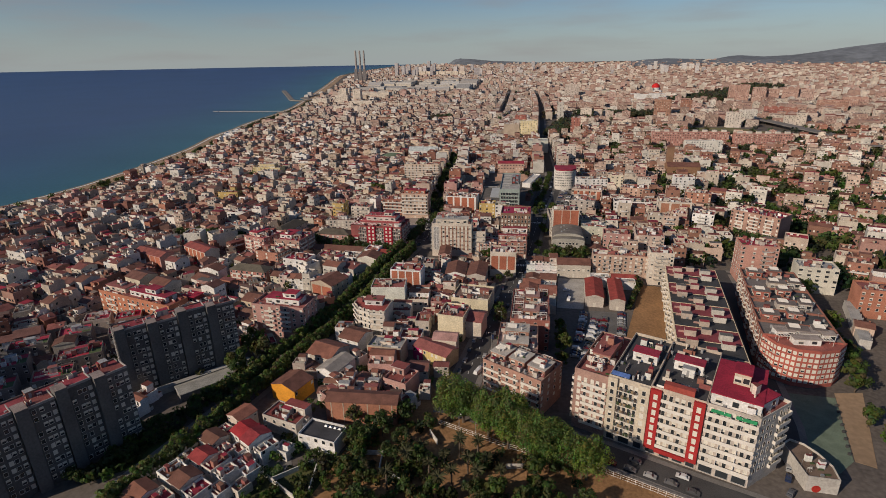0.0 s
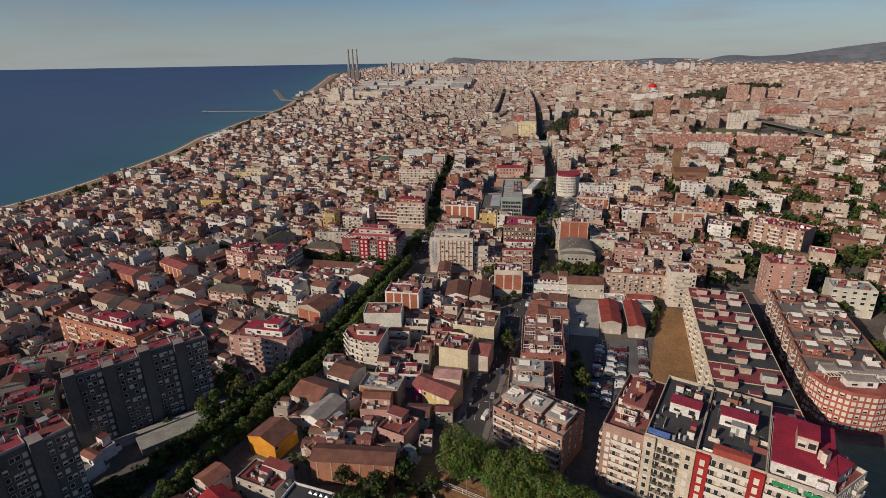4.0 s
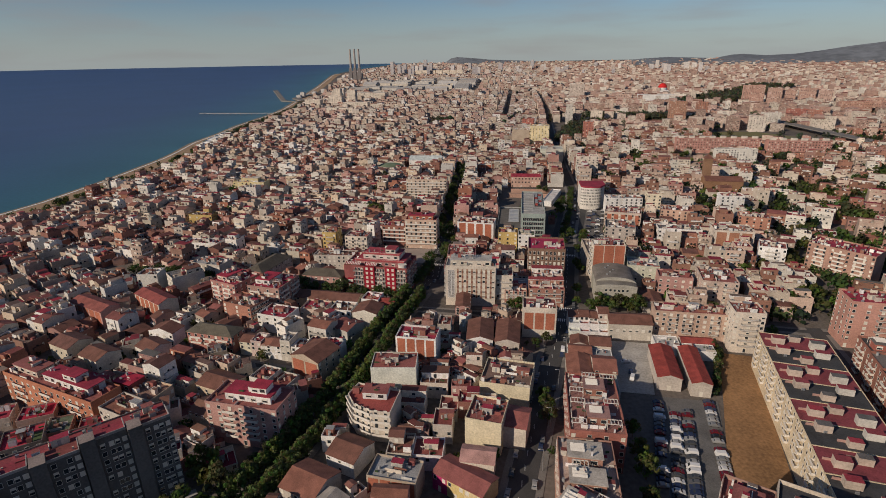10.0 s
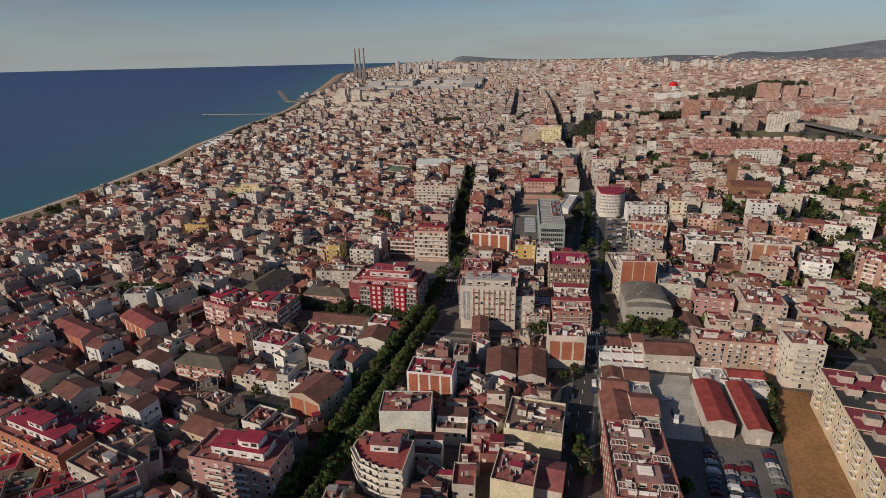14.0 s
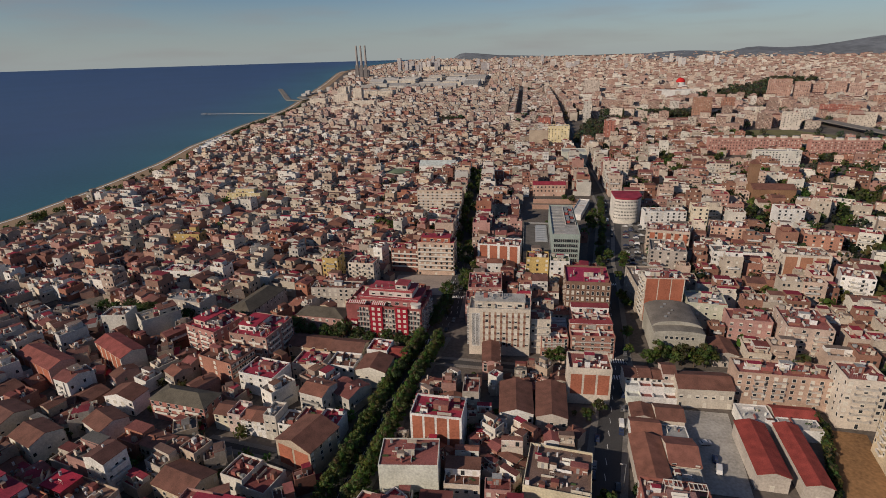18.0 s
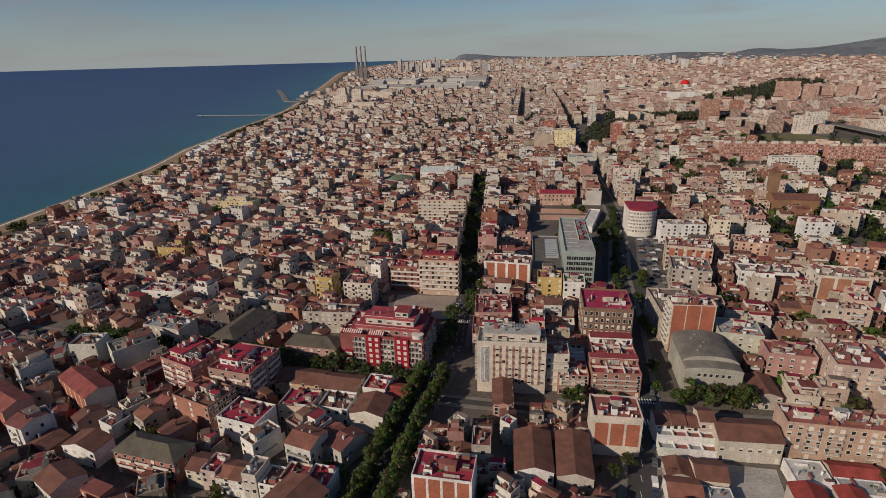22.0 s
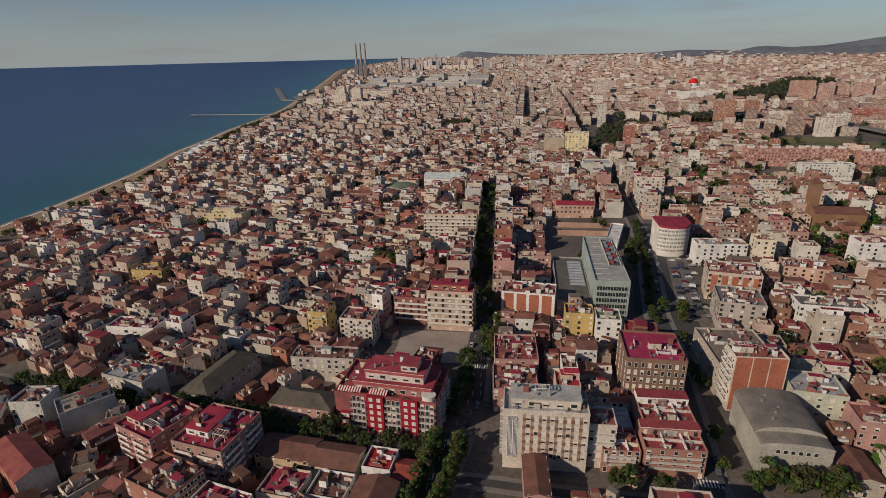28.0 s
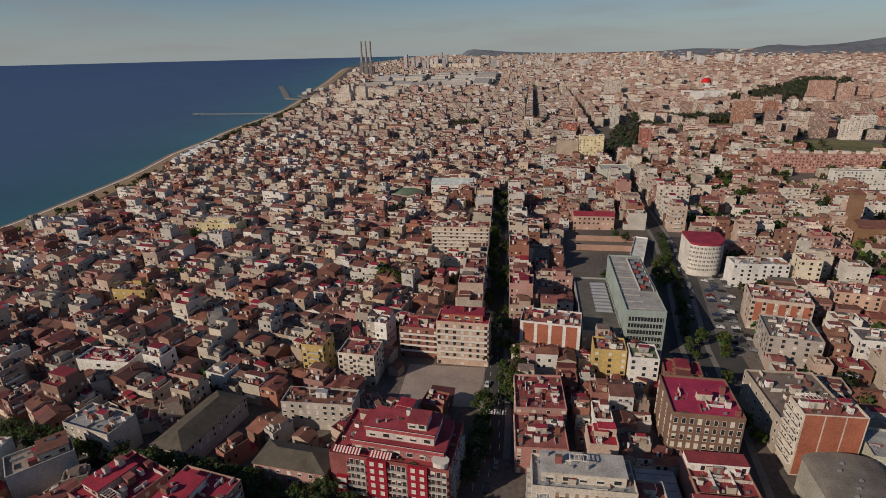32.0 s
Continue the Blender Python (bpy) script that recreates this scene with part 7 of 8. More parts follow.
def town(name, recs, label, fine):
    """Many distant houses in one mesh: walls with parapets or tiled gables, roof boxes, windows."""
    rnd = np.random.RandomState(len(recs))
    A = np.array([r[:7] for r in recs])
    n = len(A)
    X, Y, ang, W, D, Hh, kind = A.T
    rr = np.hypot(X, Y)
    Z = 1.04e-5 * np.maximum(0, rr - 1800) ** 2 - 0.3
    X, Y = site(X, Y)
    c, s = site(np.cos(np.radians(ang)), np.sin(np.radians(ang)))
    unit = np.hypot(c, s)
    c, s, W, D = c / unit, s / unit, W * unit, D * 0.828 / unit
    Hh = Hh + 0.3
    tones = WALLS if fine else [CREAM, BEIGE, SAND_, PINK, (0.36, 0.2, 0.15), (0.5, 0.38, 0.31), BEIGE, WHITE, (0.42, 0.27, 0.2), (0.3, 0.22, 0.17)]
    wallc = np.array(tones)[rnd.randint(0, len(tones), n)] * rnd.uniform(0.62, 1.06, (n, 1))
    roofc = np.array(ROOFS)[rnd.randint(0, len(ROOFS), n)] * rnd.uniform(0.75, 1.2, (n, 1))
    inland = np.array([(0.48, 0.38, 0.31), (0.64, 0.55, 0.45), (0.3, 0.16, 0.115), (0.52, 0.45, 0.37), (0.4, 0.23, 0.19), (0.27, 0.14, 0.1), (0.66, 0.62, 0.55), (0.56, 0.42, 0.34), (0.33, 0.16, 0.115)])
    wallc = np.where((X > -10)[:, None], inland[rnd.randint(0, len(inland), n)] * rnd.uniform(0.7, 1.06, (n, 1)), wallc)
    # Far walls and roofs mixed towards pale tones: distance haze put into the colours.
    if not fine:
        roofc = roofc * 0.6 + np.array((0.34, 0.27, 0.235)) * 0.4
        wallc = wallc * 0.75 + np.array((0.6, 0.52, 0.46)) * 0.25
    V, F, M, C = [], [], [], []
    count = [0]

    def put(idx, pts, m, col):
        """pts: list of (x, y, z) local arrays for the houses idx, one face each."""
        k = len(pts)
        P = np.empty((len(idx), k, 3))
        for j, (x, y, z) in enumerate(pts):
            P[:, j, 0] = X[idx] + x * c[idx] - y * s[idx]
            P[:, j, 1] = Y[idx] + x * s[idx] + y * c[idx]
            P[:, j, 2] = Z[idx] + z
        V.append(P.reshape(-1, 3))
        F.append((np.arange(len(idx) * k).reshape(-1, k) + count[0]).tolist())
        count[0] += len(idx) * k
        M.append(np.full(len(idx), m))
        C.append(col)

    def cuboid(idx, x0, y0, z0, x1, y1, z1, m, col, mt, ct):
        o = [(x0, y0), (x1, y0), (x1, y1), (x0, y1)]
        for j in range(4):
            a, b = o[j], o[(j + 1) % 4]
            put(idx, [(*a, z0), (*b, z0), (*b, z1), (*a, z1)], m, col)
        put(idx, [(*p, z1) for p in o], mt, ct)

    every = np.arange(n)
    if fine:
        kind = np.where(X > -10, kind * 0.72, kind)
    flat = every[kind < (0.6 if fine else 0.72)]
    gx = every[(kind >= (0.6 if fine else 0.72)) & (kind < (0.82 if fine else 0.9))]
    gy = every[kind >= (0.82 if fine else 0.9)]
    zero = np.zeros(n)
    # flat roofs with a parapet
    i, w, d, h, p, t = flat, W[flat], D[flat], Hh[flat], 0.8, 0.25
    o = [(zero[i], zero[i]), (w, zero[i]), (w, d), (zero[i], d)]
    q = [(zero[i] + t, zero[i] + t), (w - t, zero[i] + t), (w - t, d - t), (zero[i] + t, d - t)]
    for j in range(4):
        a, b, e, g = o[j], o[(j + 1) % 4], q[(j + 1) % 4], q[j]
        put(i, [(*a, zero[i]), (*b, zero[i]), (*b, h + p), (*a, h + p)], P_, wallc[i])
        put(i, [(*a, h + p), (*b, h + p), (*e, h + p), (*g, h + p)], P_, wallc[i])
        if fine:
            put(i, [(*g, h + p), (*e, h + p), (*e, h), (*g, h)], P_, wallc[i])
    put(i, [(*g, h + (0 if fine else p - 0.05)) for g in q], R_, roofc[i])
    top = flat[rnd.rand(len(flat)) < 0.75]
    w, d, h = W[top], D[top], Hh[top]
    u0, v0 = w * rnd.uniform(0.08, 0.4, len(top)), d * rnd.uniform(0.15, 0.5, len(top))
    cuboid(top, u0, v0, h - 0.1, u0 + np.minimum(w * 0.5, rnd.uniform(2.4, 8, len(top))), v0 + np.minimum(d * 0.45, rnd.uniform(2.4, 6, len(top))), h + rnd.uniform(1.8, 3.0, len(top)), P_, wallc[top] * 0.97, R_, roofc[top])
    if fine:
        i = flat[rnd.rand(len(flat)) < 0.55]
        w, d, h, z0 = W[i], D[i], Hh[i], zero[i]
        v0 = d * rnd.uniform(0.3, 0.55, len(i))
        v1 = np.minimum(d, v0 + d * rnd.uniform(0.3, 0.55, len(i)))
        u0 = np.where(rnd.rand(len(i)) < 0.3, w * 0.35, 0.02)
        u1 = np.where(rnd.rand(len(i)) < 0.3, np.maximum(u0 + 2.5, w * 0.7), w - 0.02)
        hu = rnd.uniform(2.4, 3.2, len(i))
        pale = np.where(rnd.rand(len(i), 1) < 0.22, np.array(WHITE) * rnd.uniform(0.8, 1.05, (len(i), 1)), wallc[i])
        cuboid(i, u0, v0, h - 0.1, u1, v1, h + hu, P_, pale, R_, roofc[i] * rnd.uniform(0.8, 1.2, (len(i), 1)))
        for j in range(2):
            q = u0 + 0.6 + j * np.maximum(1.6, (u1 - u0) * 0.5)
            q = np.minimum(q, u1 - 1.3)
            put(i, [(q, v0 - 0.05, h + 0.4), (q + 1.1, v0 - 0.05, h + 0.4), (q + 1.1, v0 - 0.05, h + 2.0), (q, v0 - 0.05, h + 2.0)], G_ if j else B_, wallc[i])
        # low terrace walls and screens
        for rep in range(3):
            i = flat[rnd.rand(len(flat)) < 0.6]
            w, d, h = W[i], D[i], Hh[i]
            u0, v0 = w * rnd.uniform(0.05, 0.7, len(i)), d * rnd.uniform(0.03, 0.7, len(i))
            across = rnd.rand(len(i)) < 0.5
            u1 = np.where(across, np.minimum(w - 0.1, u0 + rnd.uniform(1.5, 5, len(i))), u0 + 0.16)
            v1 = np.where(across, v0 + 0.16, np.minimum(d - 0.1, v0 + rnd.uniform(1.5, 5, len(i))))
            tint = np.array([CREAM, WHITE, PINK, TERR, BEIGE])[rnd.randint(0, 5, len(i))]
            cuboid(i, u0, v0, h - 0.05, u1, v1, h + rnd.uniform(0.6, 1.7, len(i)), P_, tint, P_, tint)
        # chimneys on tiled roofs
        i = np.concatenate([gx, gy])
        u0, v0 = W[i] * rnd.uniform(0.15, 0.8, len(i)), D[i] * rnd.uniform(0.3, 0.65, len(i))
        tint = np.array([CREAM, WHITE, CLAY])[rnd.randint(0, 3, len(i))]
        cuboid(i, u0, v0, Hh[i], u0 + 0.6, v0 + 0.6, Hh[i] + rnd.uniform(1.6, 2.8, len(i)), P_, tint, R_, tint * 0.7)
    # small rooftop boxes and rear annexes
    for rep in range(9 if fine else 1):
        i = flat[rnd.rand(len(flat)) < 0.7]
        if rep > 3:
            i = i[Y[i] < 590]
            if not len(i):
                continue
        u0, v0 = W[i] * rnd.uniform(0.05, 0.8, len(i)), D[i] * rnd.uniform(0.05, 0.8, len(i))
        sz = rnd.uniform(0.5, 1.8, len(i)) * (1 if fine else 2)
        tint = np.array([CREAM, BEIGE, BRICK, GREY, WHITE, TERR, SAND_])[rnd.randint(0, 7, len(i))]
        cuboid(i, u0, v0, Hh[i] - 0.05, np.minimum(W[i] - 0.2, u0 + sz), np.minimum(D[i] - 0.2, v0 + rnd.uniform(0.4, 1.5, len(i))), Hh[i] + rnd.uniform(0.7, 2.0, len(i)), P_, tint, R_, tint * 0.8)
    if fine:
        i = every[rnd.rand(n) < 0.8]
        tint = np.array(ROOFS)[rnd.randint(0, len(ROOFS), len(i))]
        cuboid(i, zero[i] + 0.1, D[i], zero[i], W[i] * rnd.uniform(0.5, 0.98, len(i)), D[i] + rnd.uniform(1.2, 3.5, len(i)), Hh[i] * rnd.uniform(0.35, 0.75, len(i)), P_, wallc[i], R_, tint)
    # tiled gables
    for i, ax in ((gx, 0), (gy, 1)):
        w, d, h, z0 = W[i], D[i], Hh[i], zero[i]
        o = [(z0, z0), (w, z0), (w, d), (z0, d)]
        for j in range(4):
            a, b = o[j], o[(j + 1) % 4]
            put(i, [(*a, z0), (*b, z0), (*b, h), (*a, h)], P_, wallc[i])
        rc = np.array([CLAYD, (0.15, 0.07, 0.058), (0.21, 0.075, 0.065), CLAY])[rnd.randint(0, 4, len(i))] * rnd.uniform(0.8, 1.2, (len(i), 1))
        e = 0.3
        if ax == 0:
            rs = d * 0.15
            put(i, [(z0 - e, z0 - e, h - 0.08), (w + e, z0 - e, h - 0.08), (w + e, d / 2, h + rs), (z0 - e, d / 2, h + rs)], T_, rc)
            put(i, [(w + e, d + e, h - 0.08), (z0 - e, d + e, h - 0.08), (z0 - e, d / 2, h + rs), (w + e, d / 2, h + rs)], T_, rc)
            put(i, [(z0, d, h), (z0, z0, h), (z0, d / 2, h + rs)], P_, wallc[i])
            put(i, [(w, z0, h), (w, d, h), (w, d / 2, h + rs)], P_, wallc[i])
        else:
            rs = w * 0.16
            put(i, [(z0 - e, d + e, h - 0.08), (z0 - e, z0 - e, h - 0.08), (w / 2, z0 - e, h + rs), (w / 2, d + e, h + rs)], T_, rc)
            put(i, [(w + e, z0 - e, h - 0.08), (w + e, d + e, h - 0.08), (w / 2, d + e, h + rs), (w / 2, z0 - e, h + rs)], T_, rc)
            put(i, [(z0, z0, h), (w, z0, h), (w / 2, z0, h + rs)], P_, wallc[i])
            put(i, [(w, d, h), (z0, d, h), (w / 2, d, h + rs)], P_, wallc[i])
    # balconies along the fronts and right-hand sides
    if fine:
        for k in range(1, 6):
            for side in (0, 1):
                i = every[(Hh > k * 3.0 + 3.0) & (rnd.rand(n) < 0.45)]
                if not len(i):
                    continue
                a0, a1 = rnd.uniform(0.06, 0.3, len(i)), rnd.uniform(0.6, 0.94, len(i))
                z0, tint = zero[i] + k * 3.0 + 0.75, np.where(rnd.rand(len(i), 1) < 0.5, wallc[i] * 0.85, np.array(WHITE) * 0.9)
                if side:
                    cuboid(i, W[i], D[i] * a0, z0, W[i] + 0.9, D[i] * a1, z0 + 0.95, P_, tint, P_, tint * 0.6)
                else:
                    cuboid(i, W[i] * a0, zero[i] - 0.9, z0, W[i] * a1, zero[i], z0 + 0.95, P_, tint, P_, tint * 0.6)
        i = every[rnd.rand(n) < 0.6]
        u0, v0 = W[i] * rnd.uniform(0.1, 0.85, len(i)), D[i] * rnd.uniform(0.1, 0.85, len(i))
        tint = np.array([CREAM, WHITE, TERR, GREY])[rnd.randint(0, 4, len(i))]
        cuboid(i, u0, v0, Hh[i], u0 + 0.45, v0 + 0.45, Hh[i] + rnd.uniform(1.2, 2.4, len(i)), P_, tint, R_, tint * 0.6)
    # windows on the two street fronts
    dz, ww, wh = 3.0, 1.2, 1.4
    for k in range(1 if fine else 0, 7 if fine else 8):
        for j in range(6):
            ok = every[(Hh > k * dz + 3.2) & (W > (j + 1) * 2.3 + 0.3) & (rnd.rand(n) < 0.8) & (rr < 2200)]
            if not len(ok):
                continue
            x0 = 0.8 + j * 2.3 * np.where(W[ok] > 16, W[ok] / 15.0, 1.0)
            z1 = zero[ok] + k * dz + 1.0
            mat = G_ if (j + k) % 3 else B_
            put(ok, [(x0, zero[ok] - 0.05, z1), (x0 + ww, zero[ok] - 0.05, z1), (x0 + ww, zero[ok] - 0.05, z1 + wh), (x0, zero[ok] - 0.05, z1 + wh)], mat, wallc[ok])
            if fine:
                side = ok[D[ok] > (j + 1) * 2.6 + 0.4]
                if len(side) and j < 4:
                    y0, z2 = 0.9 + j * 2.6 + zero[side], zero[side] + k * dz + 1.0
                    put(side, [(W[side] + 0.05, y0, z2), (W[side] + 0.05, y0 + 1.0, z2), (W[side] + 0.05, y0 + 1.0, z2 + wh), (W[side] + 0.05, y0, z2 + wh)], mat, wallc[side])
                put(ok, [(W[ok] - x0, D[ok] + 0.05, z1), (W[ok] - x0 - ww, D[ok] + 0.05, z1), (W[ok] - x0 - ww, D[ok] + 0.05, z1 + wh), (W[ok] - x0, D[ok] + 0.05, z1 + wh)], mat, wallc[ok])
    faces = []
    for f in F:
        faces += f
    me = mesh_of(name, np.concatenate(V).tolist(), faces, np.concatenate(M), np.concatenate(C), MATS)
    return tagged(new(name, me), label, "town houses", kind="stuff")


def nearness(r):
    return r[1] + abs(r[0] + 60) * 0.55 + (0 if r[1] > 200 else 900)


RECS.sort(key=nearness)
NEAR, REST = RECS[:125], RECS[125:]
farw = [r for r in REST if r[1] >= 1300 and r[0] < -40]
fare = [r for r in REST if r[1] >= 1300 and r[0] >= -40]
fill(-10, -480, 420, -260, 128, lambda x, y: not taken(x, y, 6), 7, 13, 12, 6, 8, 60, MIDH, 0.05)
back = [r for r in RECS if r[1] < 128]
mids = [r for r in REST if r[1] < 1300]
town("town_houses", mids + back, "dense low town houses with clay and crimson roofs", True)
town("far_houses", farw, "far town blocks behind the shore, haze mixed into their colours", False)
town("far_flats", fare, "far pink and beige city blocks, haze mixed into their colours", False)

random.seed(8)
NEARWALLS = [CREAM, WHITE, BEIGE, WHITE, (0.56, 0.5, 0.42), PINK, (0.30, 0.14, 0.11), (0.36, 0.16, 0.11), WHITE, (0.5, 0.42, 0.36), (0.6, 0.56, 0.5), CREAM]
NAMES = {0: "cream", 1: "white", 2: "beige", 3: "white", 4: "pale tan", 5: "pink", 6: "brick red", 7: "orange brick", 8: "white", 9: "pinkish", 10: "off-white", 11: "cream"}
for x, y, ang, w, d, h, kind, back in NEAR:
    k = random.randrange(len(NEARWALLS))
    fl = max(2, round(h / 3))
    nw = max(1, int((w - 1) / 2.4))
    roof = "flat" if kind < 0.64 else "x" if kind < 0.88 else "y"
    top = random.choice(ROOFS) if roof == "flat" else random.choice((CLAYD, (0.15, 0.07, 0.058), (0.2, 0.07, 0.062), (0.2, 0.1, 0.072)))
    lift = random.choice(((0.45, 1.0), (0.3, 0.75), (0.0, 0.5), (0.55, 1.0))) if roof == "flat" and random.random() < 0.6 else None
    block("town_house", "%s plastered town house with a %s roof" % (NAMES[k], "flat terrace" if roof == "flat" else "clay tile"), x, y, ang, w, d, h, vary(NEARWALLS[k], 0.2), roof=roof, top=vary(top, 0.25), floors=fl,
          front=nw, heads=1 if lift is None and roof == "flat" and random.random() < 0.8 else 0, bits=2 if roof == "flat" else 0, group="town houses", category="house", ground=3.1, own=False, annex=True, upper=lift)

# ---- distance: shore, chimneys, hills ----
for y, d in ((1085, 30), (1122, 34), (1165, 26), (1205, 22), (1238, 24)):
    r = block("beach_pavilion", "low white pavilion along the beach promenade", coast(y) + 38, y, 100, d, 13, 6.5, (0.75, 0.74, 0.72), floors=1, front=0, heads=0, bits=0, top=(0.7, 0.7, 0.68), category="pavilion", group="beach pavilions")
    windows(r, "b", d, 13, 2, 3, 1, int(d / 3), "n")
r = thing("pier", coast(1750) + 10, 1750, 180, "long narrow concrete pier on posts over the sea", "pier", z=0)
L = coast(1750) + 10 + 930
b = Build()
b.box(0, -2.5, 3.0, L, 2.5, 3.8, P_, BEIGE)
b.box(L - 6, -6, 3.0, L + 8, 6, 4.4, P_, GREY)
part("deck", b, r)
for i in range(14):
    b = Build()
    b.cyl(6 + i * (L - 8) / 13, 0, -2, 3, 0.7, n=6, m=P_, c=GREY)
    part("support_post", b, r)


def woods(name, spots, label, tones=None):
    """Far trees: loose clumps of leaf cards, joined."""
    rnd = random.Random(4)
    b = Build()
    for x, y, s in spots:
        z0 = rise(x, y)
        x, y = site(x, y)
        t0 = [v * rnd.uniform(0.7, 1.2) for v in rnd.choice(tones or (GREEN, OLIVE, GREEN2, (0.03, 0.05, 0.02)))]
        for k in range(46):
            d = Vector((rnd.gauss(0, 1), rnd.gauss(0, 1), rnd.gauss(0, 0.8))).normalized() * rnd.uniform(0.5, 1.1)
            p = Vector((x + d.x * 3.6 * s, y + d.y * 3.6 * s, z0 + 4.6 * s + d.z * 3.4 * s))
            e = Vector((rnd.uniform(-1, 1), rnd.uniform(-1, 1), rnd.uniform(-1, 1))).normalized()
            g = e.cross(d).normalized() * s * rnd.uniform(0.7, 1.3)
            e = e * s * rnd.uniform(0.8, 1.4)
            b.poly([p - e, p - g, p + e, p + g], 0, tuple(v * rnd.uniform(0.8, 1.2) for v in t0))
        b.box(x - 0.2 * s, y - 0.2 * s, z0, x + 0.2 * s, y + 0.2 * s, z0 + 3 * s, 1)
    return tagged(part(name, b, None, mats=[LEAF, BARK]), label, "trees", kind="stuff")


random.seed(21)
spots = []
for i in range(520):
    x, y = random.uniform(-560, 520), random.uniform(420, 1300)
    if coast(y) + 55 < x and not taken(x, y, 0.5):
        spots.append((x, y, random.uniform(0.6, 1.2)))
for i in range(9000):
    x, y = random.uniform(10, 640), random.uniform(380, 1300)
    if len(spots) < 2600 and not taken(x, y, 1.2):
        spots.append((x, y, random.uniform(0.7, 1.35)))
for i in range(160):
    y = random.uniform(300, 1400)
    spots.append((coast(y) + random.uniform(22, 34), y, random.uniform(0.5, 1.0)))
for i in range(200):
    spots.append((random.uniform(110, 330), random.uniform(430, 800), random.uniform(0.9, 1.5)))
low = []
for i in range(260):
    x, y = random.uniform(-94, -44), random.uniform(152, 228)
    if not taken(x, y, 0.3) or x > -92 and y < 196:
        low.append((x, y, random.uniform(0.25, 0.55)))
for i in range(120):
    low.append((random.uniform(-48, 10), random.uniform(150, 202), random.uniform(0.25, 0.6)))
for i in range(110):
    q = random.random()
    low.append((-146 + 18 * q + random.uniform(-5, 5), 165 + 92 * q, random.uniform(0.3, 0.7)))
for i in range(44):
    q = i / 43
    low.append((37.5 + 10 * q + random.uniform(-0.5, 0.5), 351 + 42 * q, random.uniform(0.35, 0.5)))
for i in range(500):
    x, y = random.uniform(-330, -20), random.uniform(235, 430)
    if not taken(x, y, 0.2):
        low.append((x, y, random.uniform(0.3, 0.7)))
woods("garden_shrubs", low, "green shrubs and hedges in the gardens and courts")
woods("garden_woods", spots, "scattered dark green garden and street trees between the houses")
spots = []
for i in range(420):
    q, w = random.random(), random.uniform(-1, 1)
    spots.append((320 + 400 * q + w * 62, 2030 + 760 * q - w * 48, random.uniform(1.2, 2.1)))
for i in range(90):
    spots.append((random.uniform(15, 220), random.uniform(1560, 1650), random.uniform(1.3, 2.0)))
for i in range(190):
    q = random.random()
    spots.append((random.uniform(-38, -2) + 30 * q, 1185 + 300 * q, random.uniform(0.9, 1.5)))
for x0, x1, y0, y1, n in ((14, 74, 1440, 1496, 60), (84, 240, 1566, 1640, 110), (374, 412, 1902, 1938, 40), (-286, -250, 1474, 1546, 44), (330, 520, 2120, 2290, 60)):
    for i in range(n):
        spots.append((random.uniform(x0, x1), random.uniform(y0, y1), random.uniform(1.1, 1.8)))
for i in range(170):
    y = random.uniform(1250, 2150)
    spots.append((coast(y) + random.uniform(22, 34), y, random.uniform(0.6, 1.1)))
for i in range(300):
    spots.append((random.uniform(-400, 1300), random.uniform(1300, 2600), random.uniform(0.9, 1.8)))
for i in range(500):
    spots.append((random.uniform(150, 900), random.uniform(900, 1900), random.uniform(0.9, 1.6)))
# Lighter, greyer leaf tones carry the haze of distance in their colour.
woods("far_woods", spots, "olive wooded park and far street trees, greyed by painted haze", ((0.10, 0.115, 0.06), (0.085, 0.1, 0.055), (0.115, 0.12, 0.07)))

rail = [(416, 1000), (404, 1180), (384, 1342), (365, 1497), (348, 1620), (337, 1707), (328, 1790)]
ribbon("viaduct", rail, 20, 8.0, PAVING, "grey concrete viaduct crossing the far city", "viaduct", th=1.5)
slab("meadow", [(222, 1340), (300, 1338), (352, 1255), (364, 1180), (300, 1118), (226, 1228)][::-1], 0.4, material("dry_grass", (0.15, 0.14, 0.06), grain=0.1, stain=0.02, amount=0.5), "dry green open field in the far city", "field")
CONC = (0.33, 0.30, 0.28)
r = thing("power_station", -1020, 3290, 4, "grey power station with three tall chimneys by the sea", "power station")
zb = rise(-1050, 3500)
b = Build()
b.box(4, 0, -2, 68, 30, 40, P_, (0.25, 0.22, 0.21))
for i in range(3):
    b.box(9 + i * 20, -3, -2, 23 + i * 20, 3, 62, P_, (0.2, 0.18, 0.175))
b.box(-50, -4, -2, 4, 20, 16, P_, (0.5, 0.47, 0.43))
part("turbine_hall", b, r)
for i in range(3):
    b = Build()
    b.cyl(16 + i * 20, 12, 38, 147, 6.0, 4.2, n=12, m=P_, c=CONC)
    part("chimney", b, r, "tall pale grey chimney")
for x, y, w, d, h in ((-722, 1930, 45, 20, 24), (-675, 1990, 40, 20, 30), (-640, 2050, 26, 20, 44), (-690, 2080, 22, 18, 46), (-669, 2210, 106, 40, 26), (-720, 2224, 16, 16, 36), (-735, 2205, 14, 16, 34), (-590, 1856, 68, 20, 22), (-594, 1712, 34, 14, 17), (-556, 1710, 38, 14, 17), (-513, 1842, 36, 16, 17), (-473, 1838, 38, 16, 17), (-430, 1834, 36, 16, 17)):
    block("waterfront_block", "pale waterfront block of flats behind the beach", x, y, -8, w, d, h, CREAM, floors=int(h / 3.2), front=int(w / 5), heads=1, bits=0, top=GREY, kinds=("dark",))
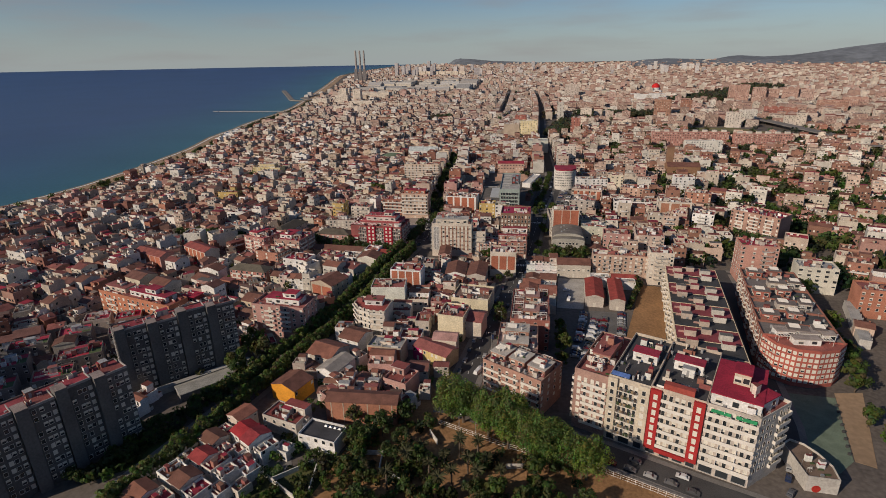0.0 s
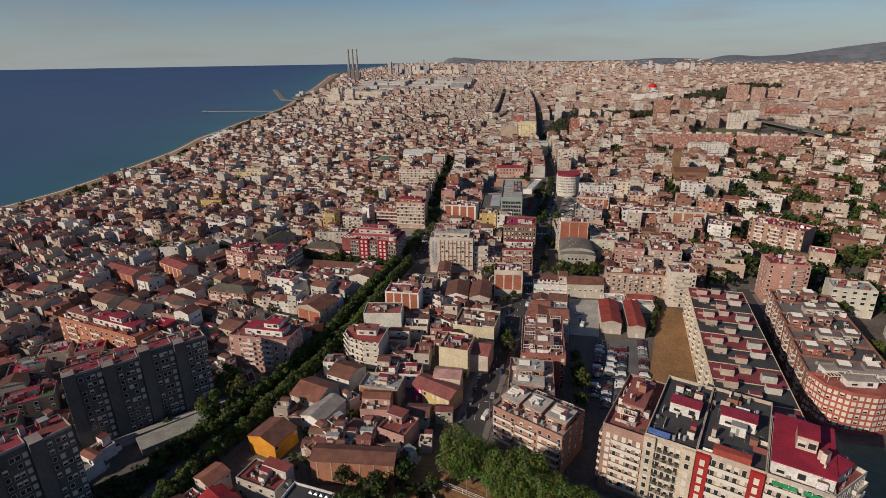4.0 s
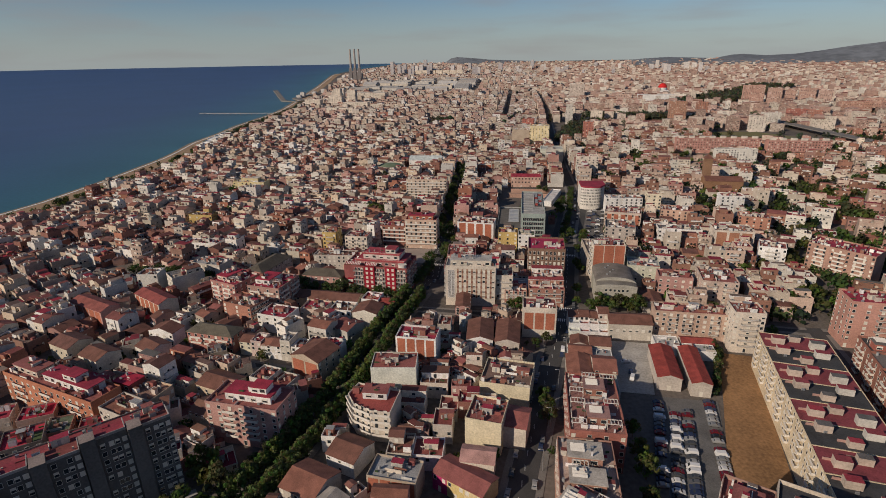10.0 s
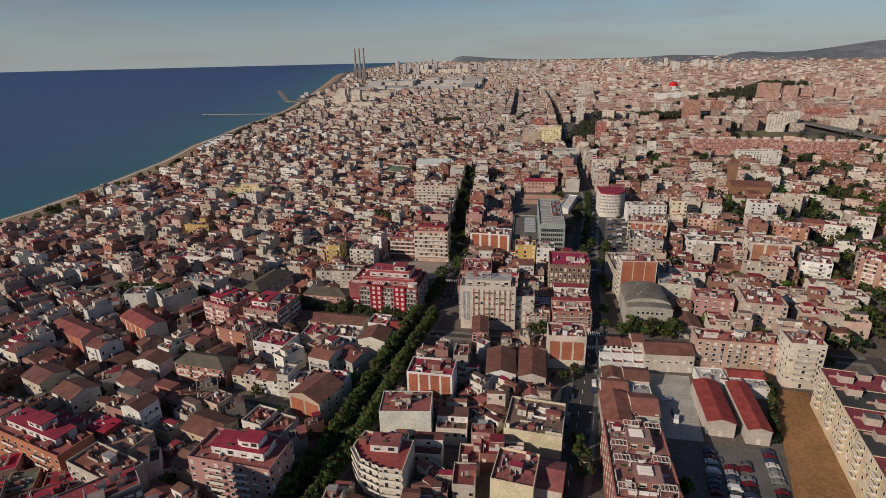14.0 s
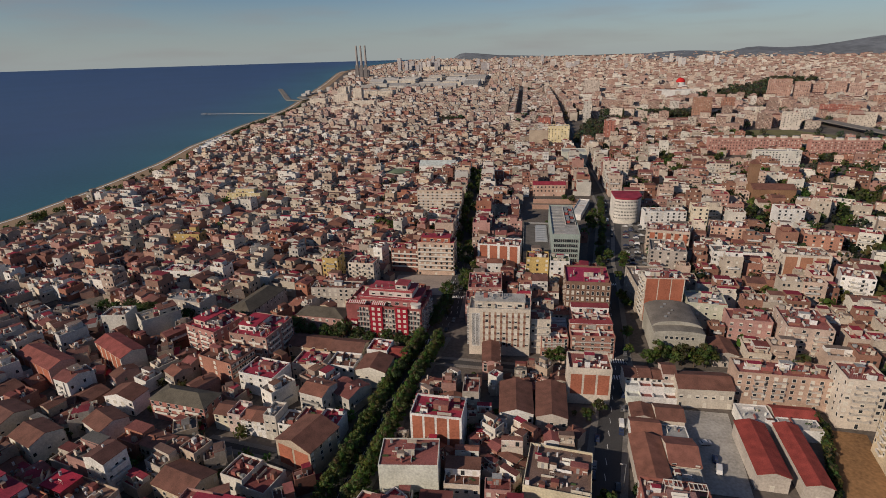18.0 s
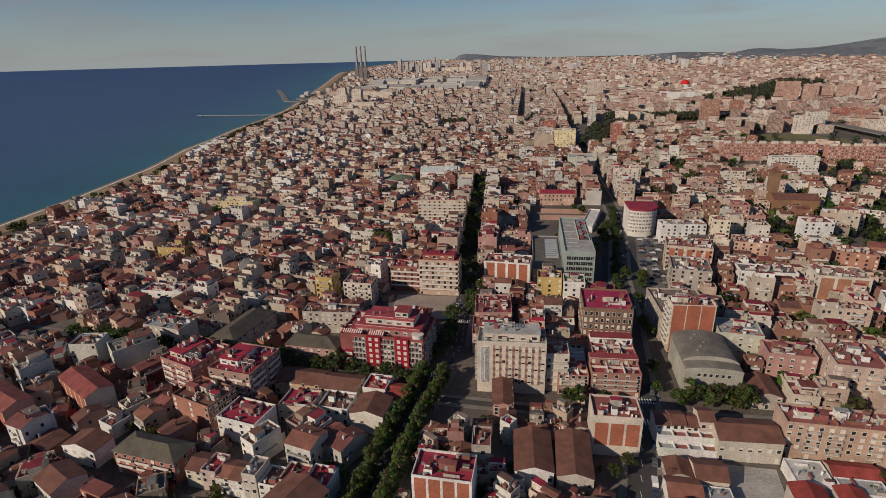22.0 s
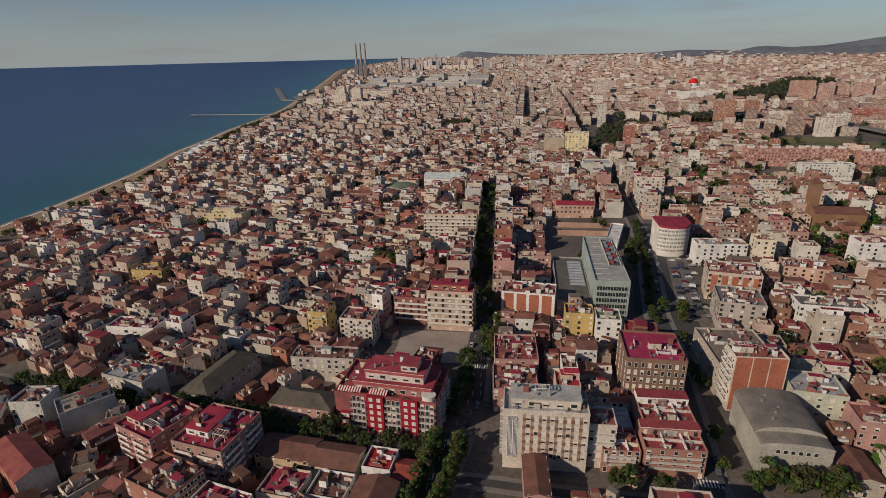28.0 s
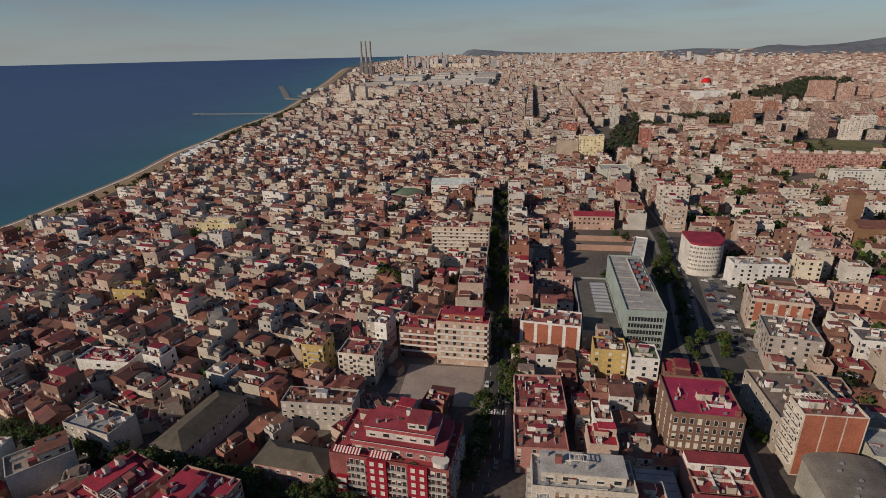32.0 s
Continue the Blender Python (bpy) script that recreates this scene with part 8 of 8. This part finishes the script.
for x, y, h in ((-917, 3713, 70), (-879, 3710, 56), (-868, 3798, 52), (-817, 3752, 48), (-792, 3974, 66), (-762, 3972, 50), (-560, 4100, 40), (-212, 4176, 50), (149, 4287, 25)):
    block("tower_block", "far pale tower on the city skyline", x, y, -10, 18, 18, h, (0.4, 0.38, 0.38), floors=2, front=0, heads=0, bits=0, top=GREY)
block("school", "red brick school block among low houses", -428, 1598, -2, 50, 18, 15, (0.34, 0.15, 0.11), floors=4, front=12, top=CLAYD, heads=1, bits=0)
block("apartment_block", "long pale orange row of flats with a tiled roof", -458, 1430, -2, 98, 12, 11, (0.55, 0.4, 0.3), roof="x", floors=3, front=26, top=CLAY)
random.seed(17)
for j in range(7):
    for i in range(5):
        x, y = -800 + 95 * i + random.uniform(-15, 15) - 9 * j, 2560 + 118 * j + random.uniform(-20, 20)
        block("factory_hall", "wide low factory hall with a pale grey roof", x, y, -6, random.uniform(50, 84), random.uniform(40, 90), random.uniform(8, 14), random.choice(((0.5, 0.47, 0.43), (0.42, 0.39, 0.36), (0.56, 0.5, 0.42))), roof=random.choice(("flat", "flat", "x")), top=random.choice(((0.42, 0.4, 0.38), (0.3, 0.29, 0.28), (0.36, 0.33, 0.3), (0.5, 0.48, 0.45))), floors=2, front=0, heads=0, bits=0, category="factory", group="factory halls")
for i in range(7):
    block("apartment_block", "long pale row of flats on the skyline", -790 + 36 * i, 3740, -4, 34, 16, 24, (0.62, 0.54, 0.44), floors=7, front=0, top=CLAY, heads=0, bits=0)
for i in range(46):
    x = random.uniform(-960, 700)
    y = random.uniform(3600, 4150)
    block("tower_block", "far pale tower on the city skyline", x, y, random.uniform(-20, 10), random.uniform(12, 30), 16, random.choice((22, 26, 30, 34, 40, 52)) * (1.25 if x < -600 else 0.9), random.choice(((0.5, 0.47, 0.46), (0.56, 0.47, 0.41), (0.4, 0.37, 0.37), (0.6, 0.56, 0.52))), floors=2, front=0, heads=0, bits=0, top=GREY, group="skyline towers")
block("shopping_centre", "white hall with a pale roof in the far city", 186, 2120, -2, 96, 40, 20, WHITE, floors=2, front=0, heads=0, bits=0, top=(0.5, 0.48, 0.45), category="hall")
r = thing("red_dome", 290, 2440, 0, "small bright red dome over the roofs", "dome", built=False)
b = Build()
for i in range(5):
    a0, a1 = i * math.pi / 10, (i + 1) * math.pi / 10
    b.cyl(0, 0, 8 + 14 * math.sin(a0), 8 + 14 * math.sin(a1), 14 * math.cos(a0), max(0.1, 14 * math.cos(a1)), n=18, m=R_, c=(0.55, 0.02, 0.02), cap=False)
b.cyl(0, 0, 0, 8, 14, n=18, m=P_, c=WHITE, cap=False)
b.v = [(x, y, z + 14) for x, y, z in b.v]
b.box(-16, -16, 0, 16, 16, 14, P_, WHITE)
part("dome", b, r)
slab("soil_plot", [(132, 1458), (214, 1456), (210, 1560), (140, 1556)], 0.4, SOIL, "bare brown soil plot beside the tree belt", "vacant plot")
ribbon("quay", [(-838, 2235), (-905, 2330), (-925, 2460), (-900, 2640)], 26, 2.2, PAVING, "concrete quay of the far marina", "quay", th=3.5)
for x, y, w, h in ((-905, 2370, 24, 9), (-922, 2450, 30, 13), (-912, 2540, 28, 9), (-898, 2600, 34, 15)):
    block("harbour_building", "low pale harbour building on the marina quay", x, y, 100, w, 14, h, (0.6, 0.57, 0.53), floors=2, front=0, heads=0, bits=0, top=(0.4, 0.38, 0.36), category="harbour building", group="harbour buildings")
ribbon("breakwater", [(-842, 2190), (-906, 2224), (-1145, 2728)], 16, 2.5, PAVING, "stone breakwater of the far harbour", "breakwater", th=3.5)


def ridge(name, pts, depth, label):
    """A far wooded hill: crest points (x, y, height) with slopes before and behind."""
    b = Build()
    n = len(pts)
    rows = []
    for x, y, z in pts:
        x, y = site(x, y)
        L = math.hypot(x, y)
        ux, uy = x / L, y / L
        rows.append([(x - ux * depth, y - uy * depth, 70), (x - ux * depth * 0.45, y - uy * depth * 0.45, 70 + (z - 70) * 0.62), (x, y, z), (x + ux * 60, y + uy * 60, 40)])
    for i in range(n - 1):
        for j in range(3):
            b.poly([rows[i][j], rows[i + 1][j], rows[i + 1][j + 1], rows[i][j + 1]])
    me = b.mesh(name, [HILL])
    return tagged(new(name, me), label, "hill", kind="structure")


# The wooded hills' base colour is blue-grey, with the distance haze painted in.
HILL = material("hazed_hill", (0.15, 0.165, 0.185), rough=1.0, grain=0.03, stain=0.006, amount=0.35, bump=0)
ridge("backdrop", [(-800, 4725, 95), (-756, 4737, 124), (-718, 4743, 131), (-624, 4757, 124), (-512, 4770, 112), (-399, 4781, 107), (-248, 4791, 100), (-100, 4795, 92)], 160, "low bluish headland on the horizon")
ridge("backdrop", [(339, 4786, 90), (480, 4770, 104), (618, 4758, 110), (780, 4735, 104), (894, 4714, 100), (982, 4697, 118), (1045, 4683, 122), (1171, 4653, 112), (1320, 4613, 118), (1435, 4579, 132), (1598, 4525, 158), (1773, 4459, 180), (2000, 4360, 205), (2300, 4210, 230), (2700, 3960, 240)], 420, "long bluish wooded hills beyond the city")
